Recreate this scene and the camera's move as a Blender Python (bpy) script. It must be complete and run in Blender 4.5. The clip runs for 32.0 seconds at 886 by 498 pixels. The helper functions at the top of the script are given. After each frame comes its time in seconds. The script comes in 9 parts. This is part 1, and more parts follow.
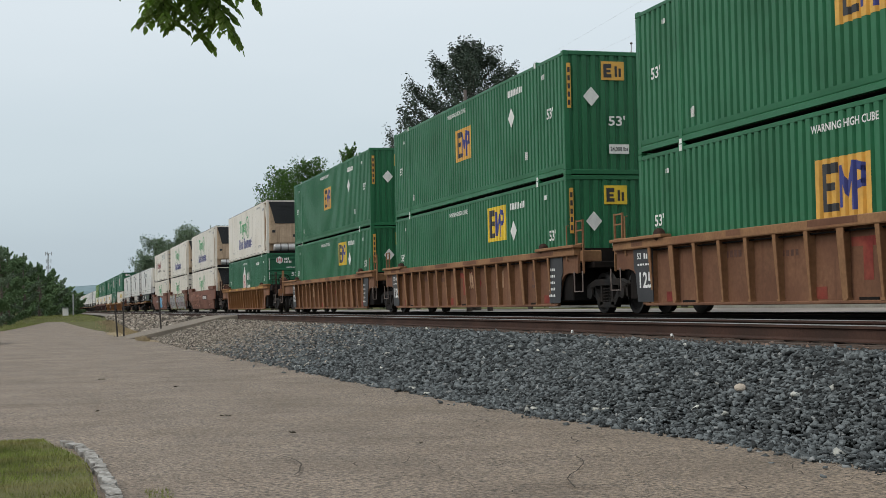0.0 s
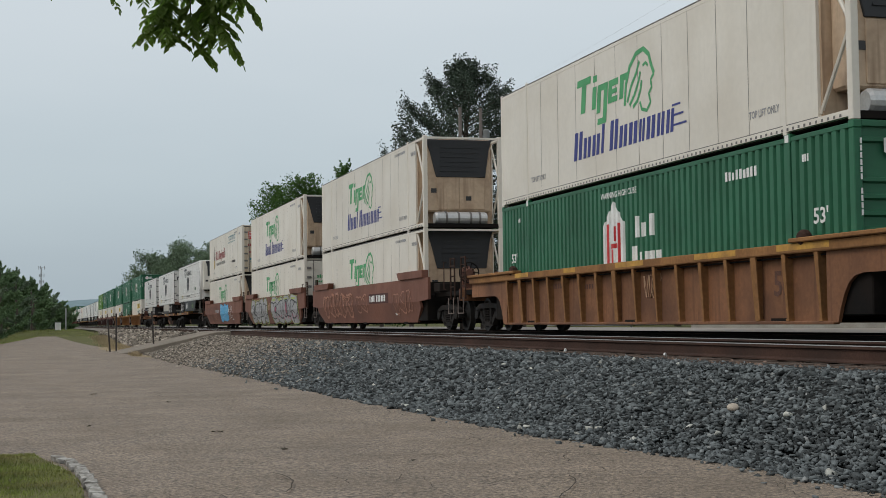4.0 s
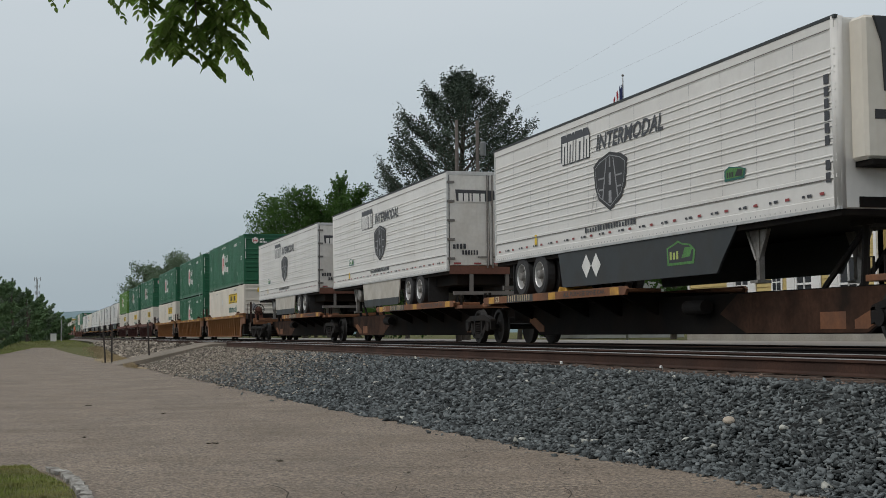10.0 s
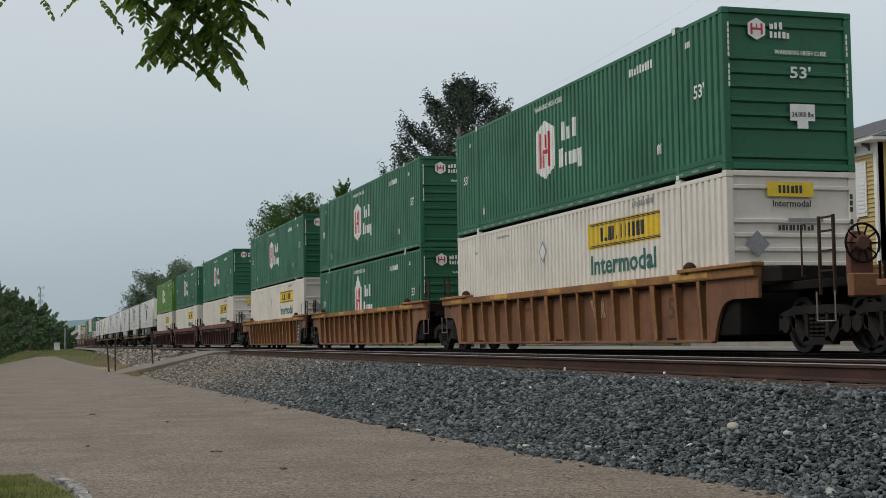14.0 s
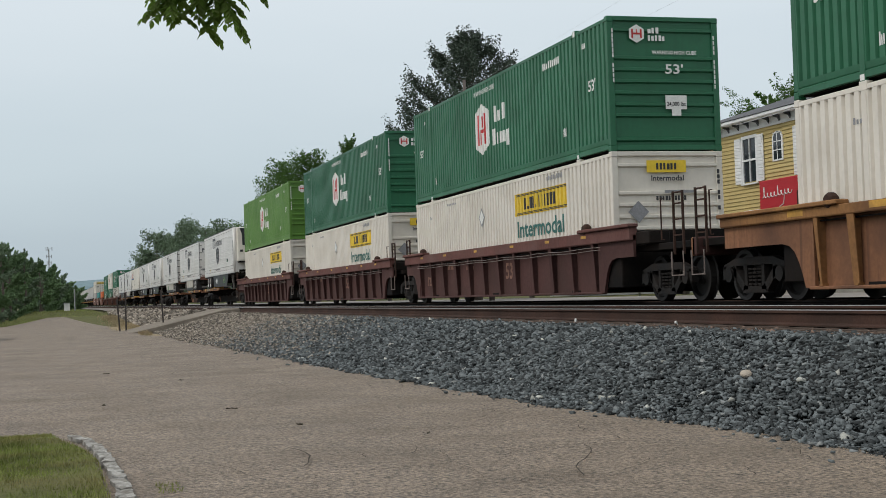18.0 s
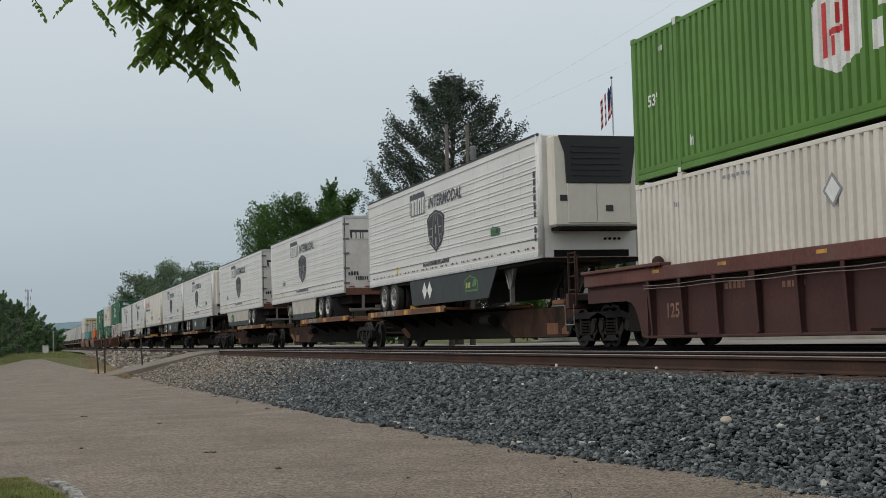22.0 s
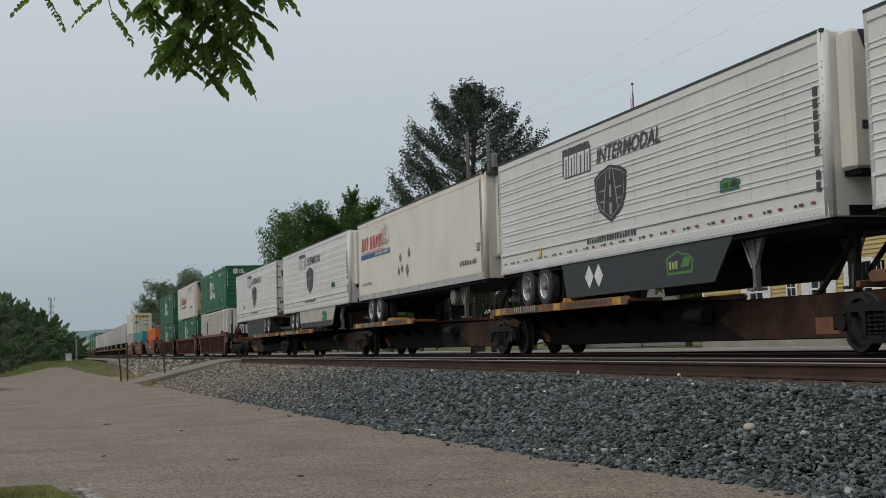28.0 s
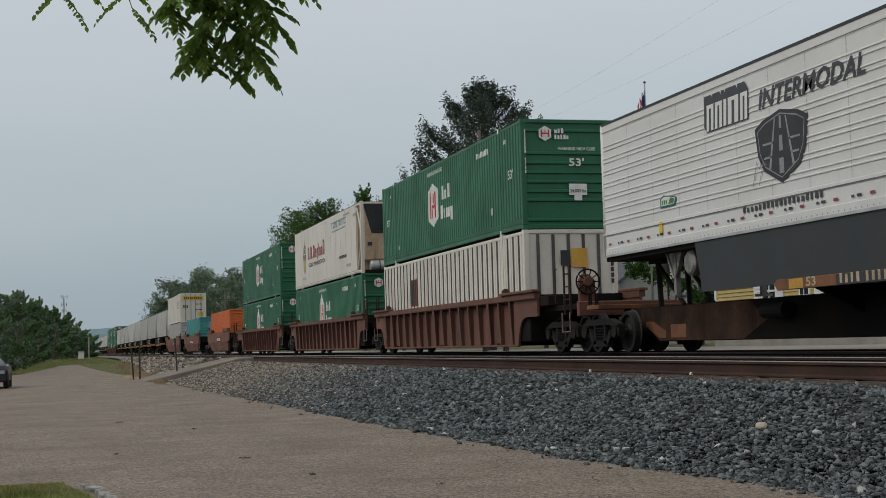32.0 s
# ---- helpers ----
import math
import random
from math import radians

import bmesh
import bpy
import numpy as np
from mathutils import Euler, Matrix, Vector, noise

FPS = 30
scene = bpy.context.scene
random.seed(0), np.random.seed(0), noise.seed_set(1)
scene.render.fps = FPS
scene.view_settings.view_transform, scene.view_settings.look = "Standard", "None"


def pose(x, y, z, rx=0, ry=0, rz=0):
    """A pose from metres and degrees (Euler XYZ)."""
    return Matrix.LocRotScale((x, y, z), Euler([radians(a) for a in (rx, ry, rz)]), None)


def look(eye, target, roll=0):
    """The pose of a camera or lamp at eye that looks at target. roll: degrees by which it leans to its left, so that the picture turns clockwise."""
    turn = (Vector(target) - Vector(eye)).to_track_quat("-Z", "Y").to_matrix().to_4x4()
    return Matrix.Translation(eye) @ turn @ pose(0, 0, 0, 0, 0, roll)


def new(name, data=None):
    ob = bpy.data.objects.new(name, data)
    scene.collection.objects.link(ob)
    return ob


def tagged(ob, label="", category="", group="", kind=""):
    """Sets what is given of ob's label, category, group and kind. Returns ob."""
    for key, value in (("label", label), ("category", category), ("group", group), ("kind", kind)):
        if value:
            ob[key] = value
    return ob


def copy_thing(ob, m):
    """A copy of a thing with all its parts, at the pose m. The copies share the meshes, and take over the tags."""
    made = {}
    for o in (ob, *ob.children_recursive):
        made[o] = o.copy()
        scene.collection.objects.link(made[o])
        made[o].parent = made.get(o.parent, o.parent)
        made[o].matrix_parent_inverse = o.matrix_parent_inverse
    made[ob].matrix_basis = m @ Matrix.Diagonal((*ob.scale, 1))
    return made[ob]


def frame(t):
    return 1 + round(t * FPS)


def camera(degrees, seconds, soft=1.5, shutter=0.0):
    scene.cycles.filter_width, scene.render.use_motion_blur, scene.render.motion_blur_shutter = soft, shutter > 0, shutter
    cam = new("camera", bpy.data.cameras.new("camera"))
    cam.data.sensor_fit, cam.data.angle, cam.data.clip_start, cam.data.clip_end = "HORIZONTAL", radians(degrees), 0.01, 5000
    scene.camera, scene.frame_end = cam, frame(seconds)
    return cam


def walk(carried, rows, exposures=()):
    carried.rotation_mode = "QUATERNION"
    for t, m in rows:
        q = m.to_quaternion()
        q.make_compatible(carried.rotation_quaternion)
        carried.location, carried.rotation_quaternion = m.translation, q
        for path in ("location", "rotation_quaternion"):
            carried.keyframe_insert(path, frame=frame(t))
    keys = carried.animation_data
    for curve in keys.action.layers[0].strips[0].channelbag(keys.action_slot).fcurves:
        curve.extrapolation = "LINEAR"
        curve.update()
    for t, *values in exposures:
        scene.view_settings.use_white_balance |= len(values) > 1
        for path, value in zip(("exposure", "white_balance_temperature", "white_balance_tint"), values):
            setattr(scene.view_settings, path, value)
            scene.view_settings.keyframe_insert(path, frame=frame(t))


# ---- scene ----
EYE_Z = 1.2          # eye above the road
RT = 0.90            # rail heads above the road
TRACK_X = 12.845     # centre line of the track with the train
NEAR_X = 8.575       # centre line of the empty track
LENS = 35.41

# ---- camera: held by hand from one spot; rows of seconds, sideways shift, yaw, pitch, lean ----
PATH = [
    (0, 0.02, -16.00, 2.24, -1.14),
    (0.5, 0.02, -16.07, 2.29, -1.18),
    (1, 0.02, -16.23, 2.37, -1.05),
    (1.5, 0.02, -16.25, 2.38, -0.87),
    (2, 0.02, -16.20, 2.51, -0.90),
    (2.5, 0.02, -16.24, 2.61, -0.90),
    (4.5, 0.02, -16.26, 3.00, -0.62),
    (5, 0.02, -16.27, 2.99, -0.56),
    (5.5, 0.02, -16.31, 3.08, -0.56),
    (6, 0.02, -16.37, 3.11, -0.63),
    (6.5, 0.02, -16.44, 3.16, -0.69),
    (7, 0.02, -16.50, 3.13, -0.77),
    (7.5, 0.02, -16.45, 3.27, -0.75),
    (8, 0.02, -16.41, 3.34, -0.72),
    (8.5, 0.02, -16.40, 3.27, -0.69),
    (9, 0.02, -16.42, 3.28, -0.47),
    (9.5, 0.02, -16.37, 3.29, -0.40),
    (10, 0.02, -16.43, 3.45, -0.55),
    (10.5, 0.02, -17.01, 3.51, -0.90),
    (11, 0.02, -16.63, 3.62, -0.98),
    (11.5, 0.02, -16.34, 3.76, -0.88),
    (12, 0.02, -16.46, 3.91, -0.82),
    (12.5, 0.02, -16.59, 4.12, -0.79),
    (13, 0.02, -16.45, 4.10, -0.80),
    (13.5, 0.02, -16.17, 4.06, -0.81),
    (14, 0.02, -16.31, 3.74, -0.82),
    (14.5, 0.02, -16.15, 3.03, -0.94),
    (16.5, -0.02, -16.99, 2.15, -1.30),
    (17, -0.02, -17.32, 2.34, -1.31),
    (17.5, -0.02, -16.72, 1.97, -1.54),
    (18, -0.02, -15.98, 1.84, -1.88),
    (18.5, -0.02, -15.85, 2.26, -2.14),
    (19, -0.02, -15.93, 2.45, -2.38),
    (19.5, -0.02, -15.87, 2.65, -2.46),
    (20, -0.02, -16.28, 3.04, -2.28),
    (20.5, -0.02, -17.11, 3.54, -1.88),
    (21, -0.02, -17.46, 3.69, -1.59),
    (21.5, -0.02, -17.10, 3.64, -1.54),
    (22, -0.02, -16.81, 3.64, -1.53),
    (22.5, -0.02, -16.64, 3.76, -1.48),
    (23, -0.02, -16.41, 3.91, -1.50),
    (23.5, -0.02, -16.12, 3.81, -1.49),
    (24, -0.02, -15.98, 3.75, -1.44),
    (24.5, -0.02, -15.90, 3.75, -1.39),
    (25, -0.02, -15.74, 3.66, -1.45),
    (25.5, -0.02, -15.66, 3.64, -1.50),
    (27.5, -0.02, -15.96, 3.87, -1.69),
    (28, -0.02, -15.94, 3.96, -1.66),
    (28.5, -0.02, -15.88, 4.16, -1.68),
    (29, -0.02, -15.76, 4.21, -1.74),
    (29.5, -0.02, -15.70, 4.17, -1.79),
    (30, -0.02, -15.53, 3.99, -1.83),
    (30.5, -0.02, -15.51, 3.79, -1.73),
    (31, -0.02, -15.67, 3.96, -1.53),
    (31.5, -0.02, -15.73, 4.06, -1.56),
    (32, -0.02, -15.45, 3.91, -1.59),
]
cam = camera(LENS, 32.0, soft=0.45)
walk(cam, [(t, pose(x, 0, EYE_Z, 90 + p, 0, y) @ pose(0, 0, 0, 0, 0, r)) for t, x, y, p, r in PATH],
     exposures=[(0, 0.36), (2, 0.28), (3, 0.2), (6, 0.02), (9, 0.0), (13, -0.06), (14.5, 0.12), (15.5, 0.28), (16.5, 0.35), (17, 0.31), (18, 0.32), (19, 0.28), (20, 0.24), (21, 0.14), (24, -0.02), (28, -0.08), (32, -0.12)])

# ---- light: an overcast summer sky ----
SUN_EL, SUN_AZ = 48, 262
world = bpy.data.worlds.new("overcast_sky")
scene.world = world
world.use_nodes = True
wn, wl = world.node_tree.nodes, world.node_tree.links
wn.clear()
w_out = wn.new("ShaderNodeOutputWorld")
w_sky = wn.new("ShaderNodeTexSky")
w_sky.sky_type, w_sky.sun_disc = 'NISHITA', False
w_sky.sun_elevation, w_sky.sun_rotation = radians(SUN_EL), radians(SUN_AZ)
w_sky.air_density, w_sky.dust_density = 1.0, 4.0
w_co = wn.new("ShaderNodeTexCoord")
w_sep = wn.new("ShaderNodeSeparateXYZ")
wl.new(w_co.outputs["Generated"], w_sep.inputs[0])
w_ramp = wn.new("ShaderNodeValToRGB")
w_ramp.color_ramp.elements[0].position, w_ramp.color_ramp.elements[0].color = 0.0, (0.375, 0.45, 0.50, 1)
w_ramp.color_ramp.elements[1].position, w_ramp.color_ramp.elements[1].color = 0.9, (0.66, 0.68, 0.70, 1)
for w_pos, w_col in ((0.10, (0.47, 0.545, 0.59, 1)), (0.24, (0.615, 0.67, 0.705, 1))):
    w_el = w_ramp.color_ramp.elements.new(w_pos)
    w_el.color = w_col
wl.new(w_sep.outputs["Z"], w_ramp.inputs[0])
w_map = wn.new("ShaderNodeMapping")
w_map.inputs["Scale"].default_value = (1.2, 1.2, 4.5)
wl.new(w_co.outputs["Generated"], w_map.inputs[0])
w_noise = wn.new("ShaderNodeTexNoise")
w_noise.inputs["Scale"].default_value, w_noise.inputs["Detail"].default_value = 1.6, 4
wl.new(w_map.outputs[0], w_noise.inputs["Vector"])
w_mix = wn.new("ShaderNodeMix")
w_mix.data_type, w_mix.blend_type = 'RGBA', 'OVERLAY'
w_mix.inputs[0].default_value = 0.16
wl.new(w_ramp.outputs[0], w_mix.inputs[6])
wl.new(w_noise.outputs["Fac"], w_mix.inputs[7])
w_bg1 = wn.new("ShaderNodeBackground")
w_bg1.inputs[1].default_value = 0.012
w_bg2 = wn.new("ShaderNodeBackground")
w_bg2.inputs[1].default_value = 0.91
w_add = wn.new("ShaderNodeAddShader")
wl.new(w_sky.outputs[0], w_bg1.inputs[0])
wl.new(w_mix.outputs[2], w_bg2.inputs[0])
wl.new(w_bg1.outputs[0], w_add.inputs[0])
wl.new(w_bg2.outputs[0], w_add.inputs[1])
wl.new(w_add.outputs[0], w_out.inputs[0])

sun_data = bpy.data.lights.new("sun", 'SUN')
sun_data.energy, sun_data.angle, sun_data.color = 0.95, radians(25), (1.0, 0.97, 0.92)
sun = new("sun", sun_data)
sun_dir = Vector((math.sin(radians(SUN_AZ)) * math.cos(radians(SUN_EL)), math.cos(radians(SUN_AZ)) * math.cos(radians(SUN_EL)), math.sin(radians(SUN_EL))))
sun.matrix_world = look(sun_dir * 100, (0, 0, 0))


# ---- building blocks ----
def box(bm, x0, x1, y0, y1, z0, z1):
    v = [bm.verts.new(p) for p in ((x0, y0, z0), (x1, y0, z0), (x1, y1, z0), (x0, y1, z0), (x0, y0, z1), (x1, y0, z1), (x1, y1, z1), (x0, y1, z1))]
    for f in ((0, 3, 2, 1), (4, 5, 6, 7), (0, 1, 5, 4), (1, 2, 6, 5), (2, 3, 7, 6), (3, 0, 4, 7)):
        bm.faces.new([v[i] for i in f])
    return bm


def prism(bm, pts, axis, a, b):
    """Extrudes a polygon. axis 'x': pts are (y, z); 'y': (x, z); 'z': (x, y)."""
    put = {"x": lambda p, s: (s, p[0], p[1]), "y": lambda p, s: (p[0], s, p[1]), "z": lambda p, s: (p[0], p[1], s)}[axis]
    lo = [bm.verts.new(put(p, a)) for p in pts]
    hi = [bm.verts.new(put(p, b)) for p in pts]
    n = len(pts)
    faces = [bm.faces.new(lo), bm.faces.new(hi)]
    for i in range(n):
        faces.append(bm.faces.new((lo[i], lo[(i + 1) % n], hi[(i + 1) % n], hi[i])))
    bmesh.ops.recalc_face_normals(bm, faces=faces)
    return bm


def tube(bm, pts, radii, n=8):
    """A tube through the points, capped."""
    pts = [Vector(p) for p in pts]
    if isinstance(radii, (int, float)):
        radii = [radii] * len(pts)
    rings = []
    for i, p in enumerate(pts):
        d = (pts[min(i + 1, len(pts) - 1)] - pts[max(i - 1, 0)]).normalized()
        a = d.cross(Vector((0, 0, 1)) if abs(d.z) < 0.9 else Vector((1, 0, 0))).normalized()
        b = d.cross(a)
        rings.append([bm.verts.new(p + (a * math.cos(k * math.tau / n) + b * math.sin(k * math.tau / n)) * radii[i]) for k in range(n)])
    faces = []
    for r, q in zip(rings, rings[1:]):
        for k in range(n):
            faces.append(bm.faces.new((r[k], r[(k + 1) % n], q[(k + 1) % n], q[k])))
    faces += [bm.faces.new(rings[0]), bm.faces.new(rings[-1])]
    bmesh.ops.recalc_face_normals(bm, faces=faces)
    return bm


def lathe(bm, profile, centre, axis="x", n=24, caps=True):
    """Turns a profile of (along, radius) round an axis through the centre."""
    c = Vector(centre)
    rings = []
    for s, r in profile:
        ring = []
        for k in range(n):
            a = k * math.tau / n
            ca, sa = r * math.cos(a), r * math.sin(a)
            off = {"x": (s, ca, sa), "y": (ca, s, sa), "z": (ca, sa, s)}[axis]
            ring.append(bm.verts.new(c + Vector(off)))
        rings.append(ring)
    faces = []
    for r, q in zip(rings, rings[1:]):
        for k in range(n):
            faces.append(bm.faces.new((r[k], r[(k + 1) % n], q[(k + 1) % n], q[k])))
    if caps and profile[0][1] > 0.001:
        faces.append(bm.faces.new(rings[0]))
    if caps and profile[-1][1] > 0.001:
        faces.append(bm.faces.new(rings[-1]))
    bmesh.ops.recalc_face_normals(bm, faces=faces)
    return bm


STUFF = {"code", "stencil", "rivet", "reflective_tape", "rail_slot", "panel_seam", "painted_rib", "reflector", "length_mark", "badge_mark", "placard", "shield_line", "edge_stripe", "name_mark", "glazing_bar", "script", "hinge", "signature_stroke", "load_label", "spring", "air_connector", "unit_door", "latch", "grab_rail", "graffiti", "warning"}


def part(name, bm, material, parent=None, label="", bevel=0.0, smooth=False):
    """Links a bmesh as one mesh object, under a thing or a part."""
    if bevel:
        bmesh.ops.bevel(bm, geom=bm.edges[:], offset=bevel, segments=1, affect='EDGES', clamp_overlap=True)
    me = bpy.data.meshes.new(name)
    bm.to_mesh(me)
    bm.free()
    me.materials.append(material)
    if smooth:
        me.polygons.foreach_set("use_smooth", [True] * len(me.polygons))
    ob = new(name, me)
    ob.parent = parent
    if name in STUFF:
        tagged(ob, kind="stuff")
    return tagged(ob, label) if label else ob


def reuse(name, me, parent, m):
    """One more object on a mesh that exists, at the pose m."""
    ob = new(name, me)
    ob.parent = parent
    ob.matrix_basis = m
    return ob


def mesh_np(name, verts, faces, material, parent=None, smooth=False):
    """A mesh from arrays of points and of equal-sided faces."""
    verts, faces = np.asarray(verts, np.float32), np.asarray(faces, np.int32)
    me = bpy.data.meshes.new(name)
    n, k = faces.shape
    me.vertices.add(len(verts))
    me.vertices.foreach_set("co", verts.ravel())
    me.loops.add(n * k)
    me.loops.foreach_set("vertex_index", faces.ravel())
    me.polygons.add(n)
    me.polygons.foreach_set("loop_start", np.arange(0, n * k, k, dtype=np.int32))
    me.polygons.foreach_set("loop_total", np.full(n, k, np.int32))
    if smooth:
        me.polygons.foreach_set("use_smooth", np.ones(n, bool))
    me.materials.append(material)
    me.update(calc_edges=True)
    ob = new(name, me)
    ob.parent = parent
    return ob


def thing(name, label, category, group="", kind="", at=None):
    ob = tagged(new(name), label, category, group, kind)
    if at is not None:
        ob.matrix_basis = at
    return ob


_letters = {}


def letters(text):
    """The built-in font's outline of a text, scaled to a unit square."""
    if text not in _letters:
        cu = bpy.data.curves.new("writing", 'FONT')
        cu.body, cu.resolution_u, cu.offset = text, 2, 0.022
        ob = bpy.data.objects.new("writing", cu)
        scene.collection.objects.link(ob)
        me = bpy.data.meshes.new_from_object(ob.evaluated_get(bpy.context.evaluated_depsgraph_get()))
        bpy.data.objects.remove(ob)
        v = np.array([p.co[:2] for p in me.vertices])
        v = (v - v.min(0)) / (v.max(0) - v.min(0))
        _letters[text] = (v, [tuple(p.vertices) for p in me.polygons])
        bpy.data.meshes.remove(me)
    return _letters[text]


def writing(bm, text, origin, across, up):
    """Adds a text whose lower left corner is at origin; across and up are its width and height as vectors."""
    v, faces = letters(text)
    o, a, u = Vector(origin), Vector(across), Vector(up)
    vs = [bm.verts.new(o + a * float(p[0]) + u * float(p[1])) for p in v]
    for f in faces:
        bm.faces.new([vs[i] for i in f])
    return bm


def sheet(bm, pts):
    bm.faces.new([bm.verts.new(p) for p in pts])
    return bm


def bars(bm, n, origin, across, up, seed=0, fill=0.72):
    """A row of plain upright blocks in place of a name or a code."""
    rng = random.Random(seed)
    o, a, u = Vector(origin), Vector(across), Vector(up)
    for i in range(n):
        s, e = i / n, (i + fill * rng.uniform(0.8, 1.1)) / n
        lo, hi = (0, 1) if rng.random() < 0.6 else (0, rng.uniform(0.7, 1.0))
        sheet(bm, [o + a * s + u * lo, o + a * e + u * lo, o + a * e + u * hi, o + a * s + u * hi])
    return bm


# ---- materials ----
def mat(name, col, rough=0.6, metal=0.0, var=0.18, scale=1.5, fine=30.0, bump=0.0, bump_scale=60.0, dirt=None, dirt_amount=0.3,
        streak=0.0, each=0.0, spec=0.5, stretch=(1, 1, 1), grain=None):
    """Painted or natural surface: broad and fine variation, dirt in patches and running streaks, fine relief."""
    m = bpy.data.materials.new(name)
    m.use_nodes = True
    n, l = m.node_tree.nodes, m.node_tree.links
    bsdf = n["Principled BSDF"]
    bsdf.inputs["Roughness"].default_value = rough
    bsdf.inputs["Metallic"].default_value = metal
    bsdf.inputs["Specular IOR Level"].default_value = spec
    co = n.new("ShaderNodeTexCoord")
    mp = n.new("ShaderNodeMapping")
    mp.inputs["Scale"].default_value = stretch
    l.new(co.outputs["Object"], mp.inputs[0])

    def noise_tex(sc, detail=4, vec=None):
        t = n.new("ShaderNodeTexNoise")
        t.inputs["Scale"].default_value, t.inputs["Detail"].default_value = sc, detail
        l.new(vec or mp.outputs[0], t.inputs["Vector"])
        return t.outputs["Fac"]

    def math_node(op, a, b):
        k = n.new("ShaderNodeMath")
        k.operation = op
        for i, x in enumerate((a, b)):
            if isinstance(x, (int, float)):
                k.inputs[i].default_value = x
            else:
                l.new(x, k.inputs[i])
        return k.outputs[0]

    def remap(x, a, b, c, d):
        k = n.new("ShaderNodeMapRange")
        l.new(x, k.inputs[0])
        for i, val in enumerate((a, b, c, d)):
            k.inputs[i + 1].default_value = val
        return k.outputs[0]

    tone = math_node('MULTIPLY', remap(noise_tex(scale), 0.3, 0.7, 1 - var, 1 + var), remap(noise_tex(fine, 3), 0.3, 0.7, 1 - (grain or var * 0.7), 1 + (grain or var * 0.7)))
    if each:
        info = n.new("ShaderNodeObjectInfo")
        tone = math_node('MULTIPLY', tone, remap(info.outputs["Random"], 0, 1, 1 - each, 1 + each))
    mul = n.new("ShaderNodeVectorMath")
    mul.operation = 'SCALE'
    mul.inputs[0].default_value = col
    l.new(tone, mul.inputs["Scale"])
    out = mul.outputs[0]
    if dirt:
        fac = remap(noise_tex(scale * 0.8 + 0.37, 6), 0.42, 0.72, 0, dirt_amount)
        if streak:
            mp2 = n.new("ShaderNodeMapping")
            mp2.inputs["Scale"].default_value = (7, 7, 0.35)
            l.new(co.outputs["Object"], mp2.inputs[0])
            fac = math_node('MAXIMUM', fac, remap(noise_tex(1.0, 4, mp2.outputs[0]), 0.5, 0.78, 0, streak))
        mix = n.new("ShaderNodeMix")
        mix.data_type = 'RGBA'
        l.new(fac, mix.inputs[0])
        l.new(out, mix.inputs[6])
        mix.inputs[7].default_value = (*dirt, 1)
        out = mix.outputs[2]
        l.new(remap(fac, 0, 1, rough, min(1, rough + 0.3)), bsdf.inputs["Roughness"])
    l.new(out, bsdf.inputs["Base Color"])
    if bump:
        b = n.new("ShaderNodeBump")
        b.inputs["Strength"].default_value, b.inputs["Distance"].default_value = bump, 0.02
        l.new(noise_tex(bump_scale, 3), b.inputs["Height"])
        l.new(b.outputs[0], bsdf.inputs["Normal"])
    return m


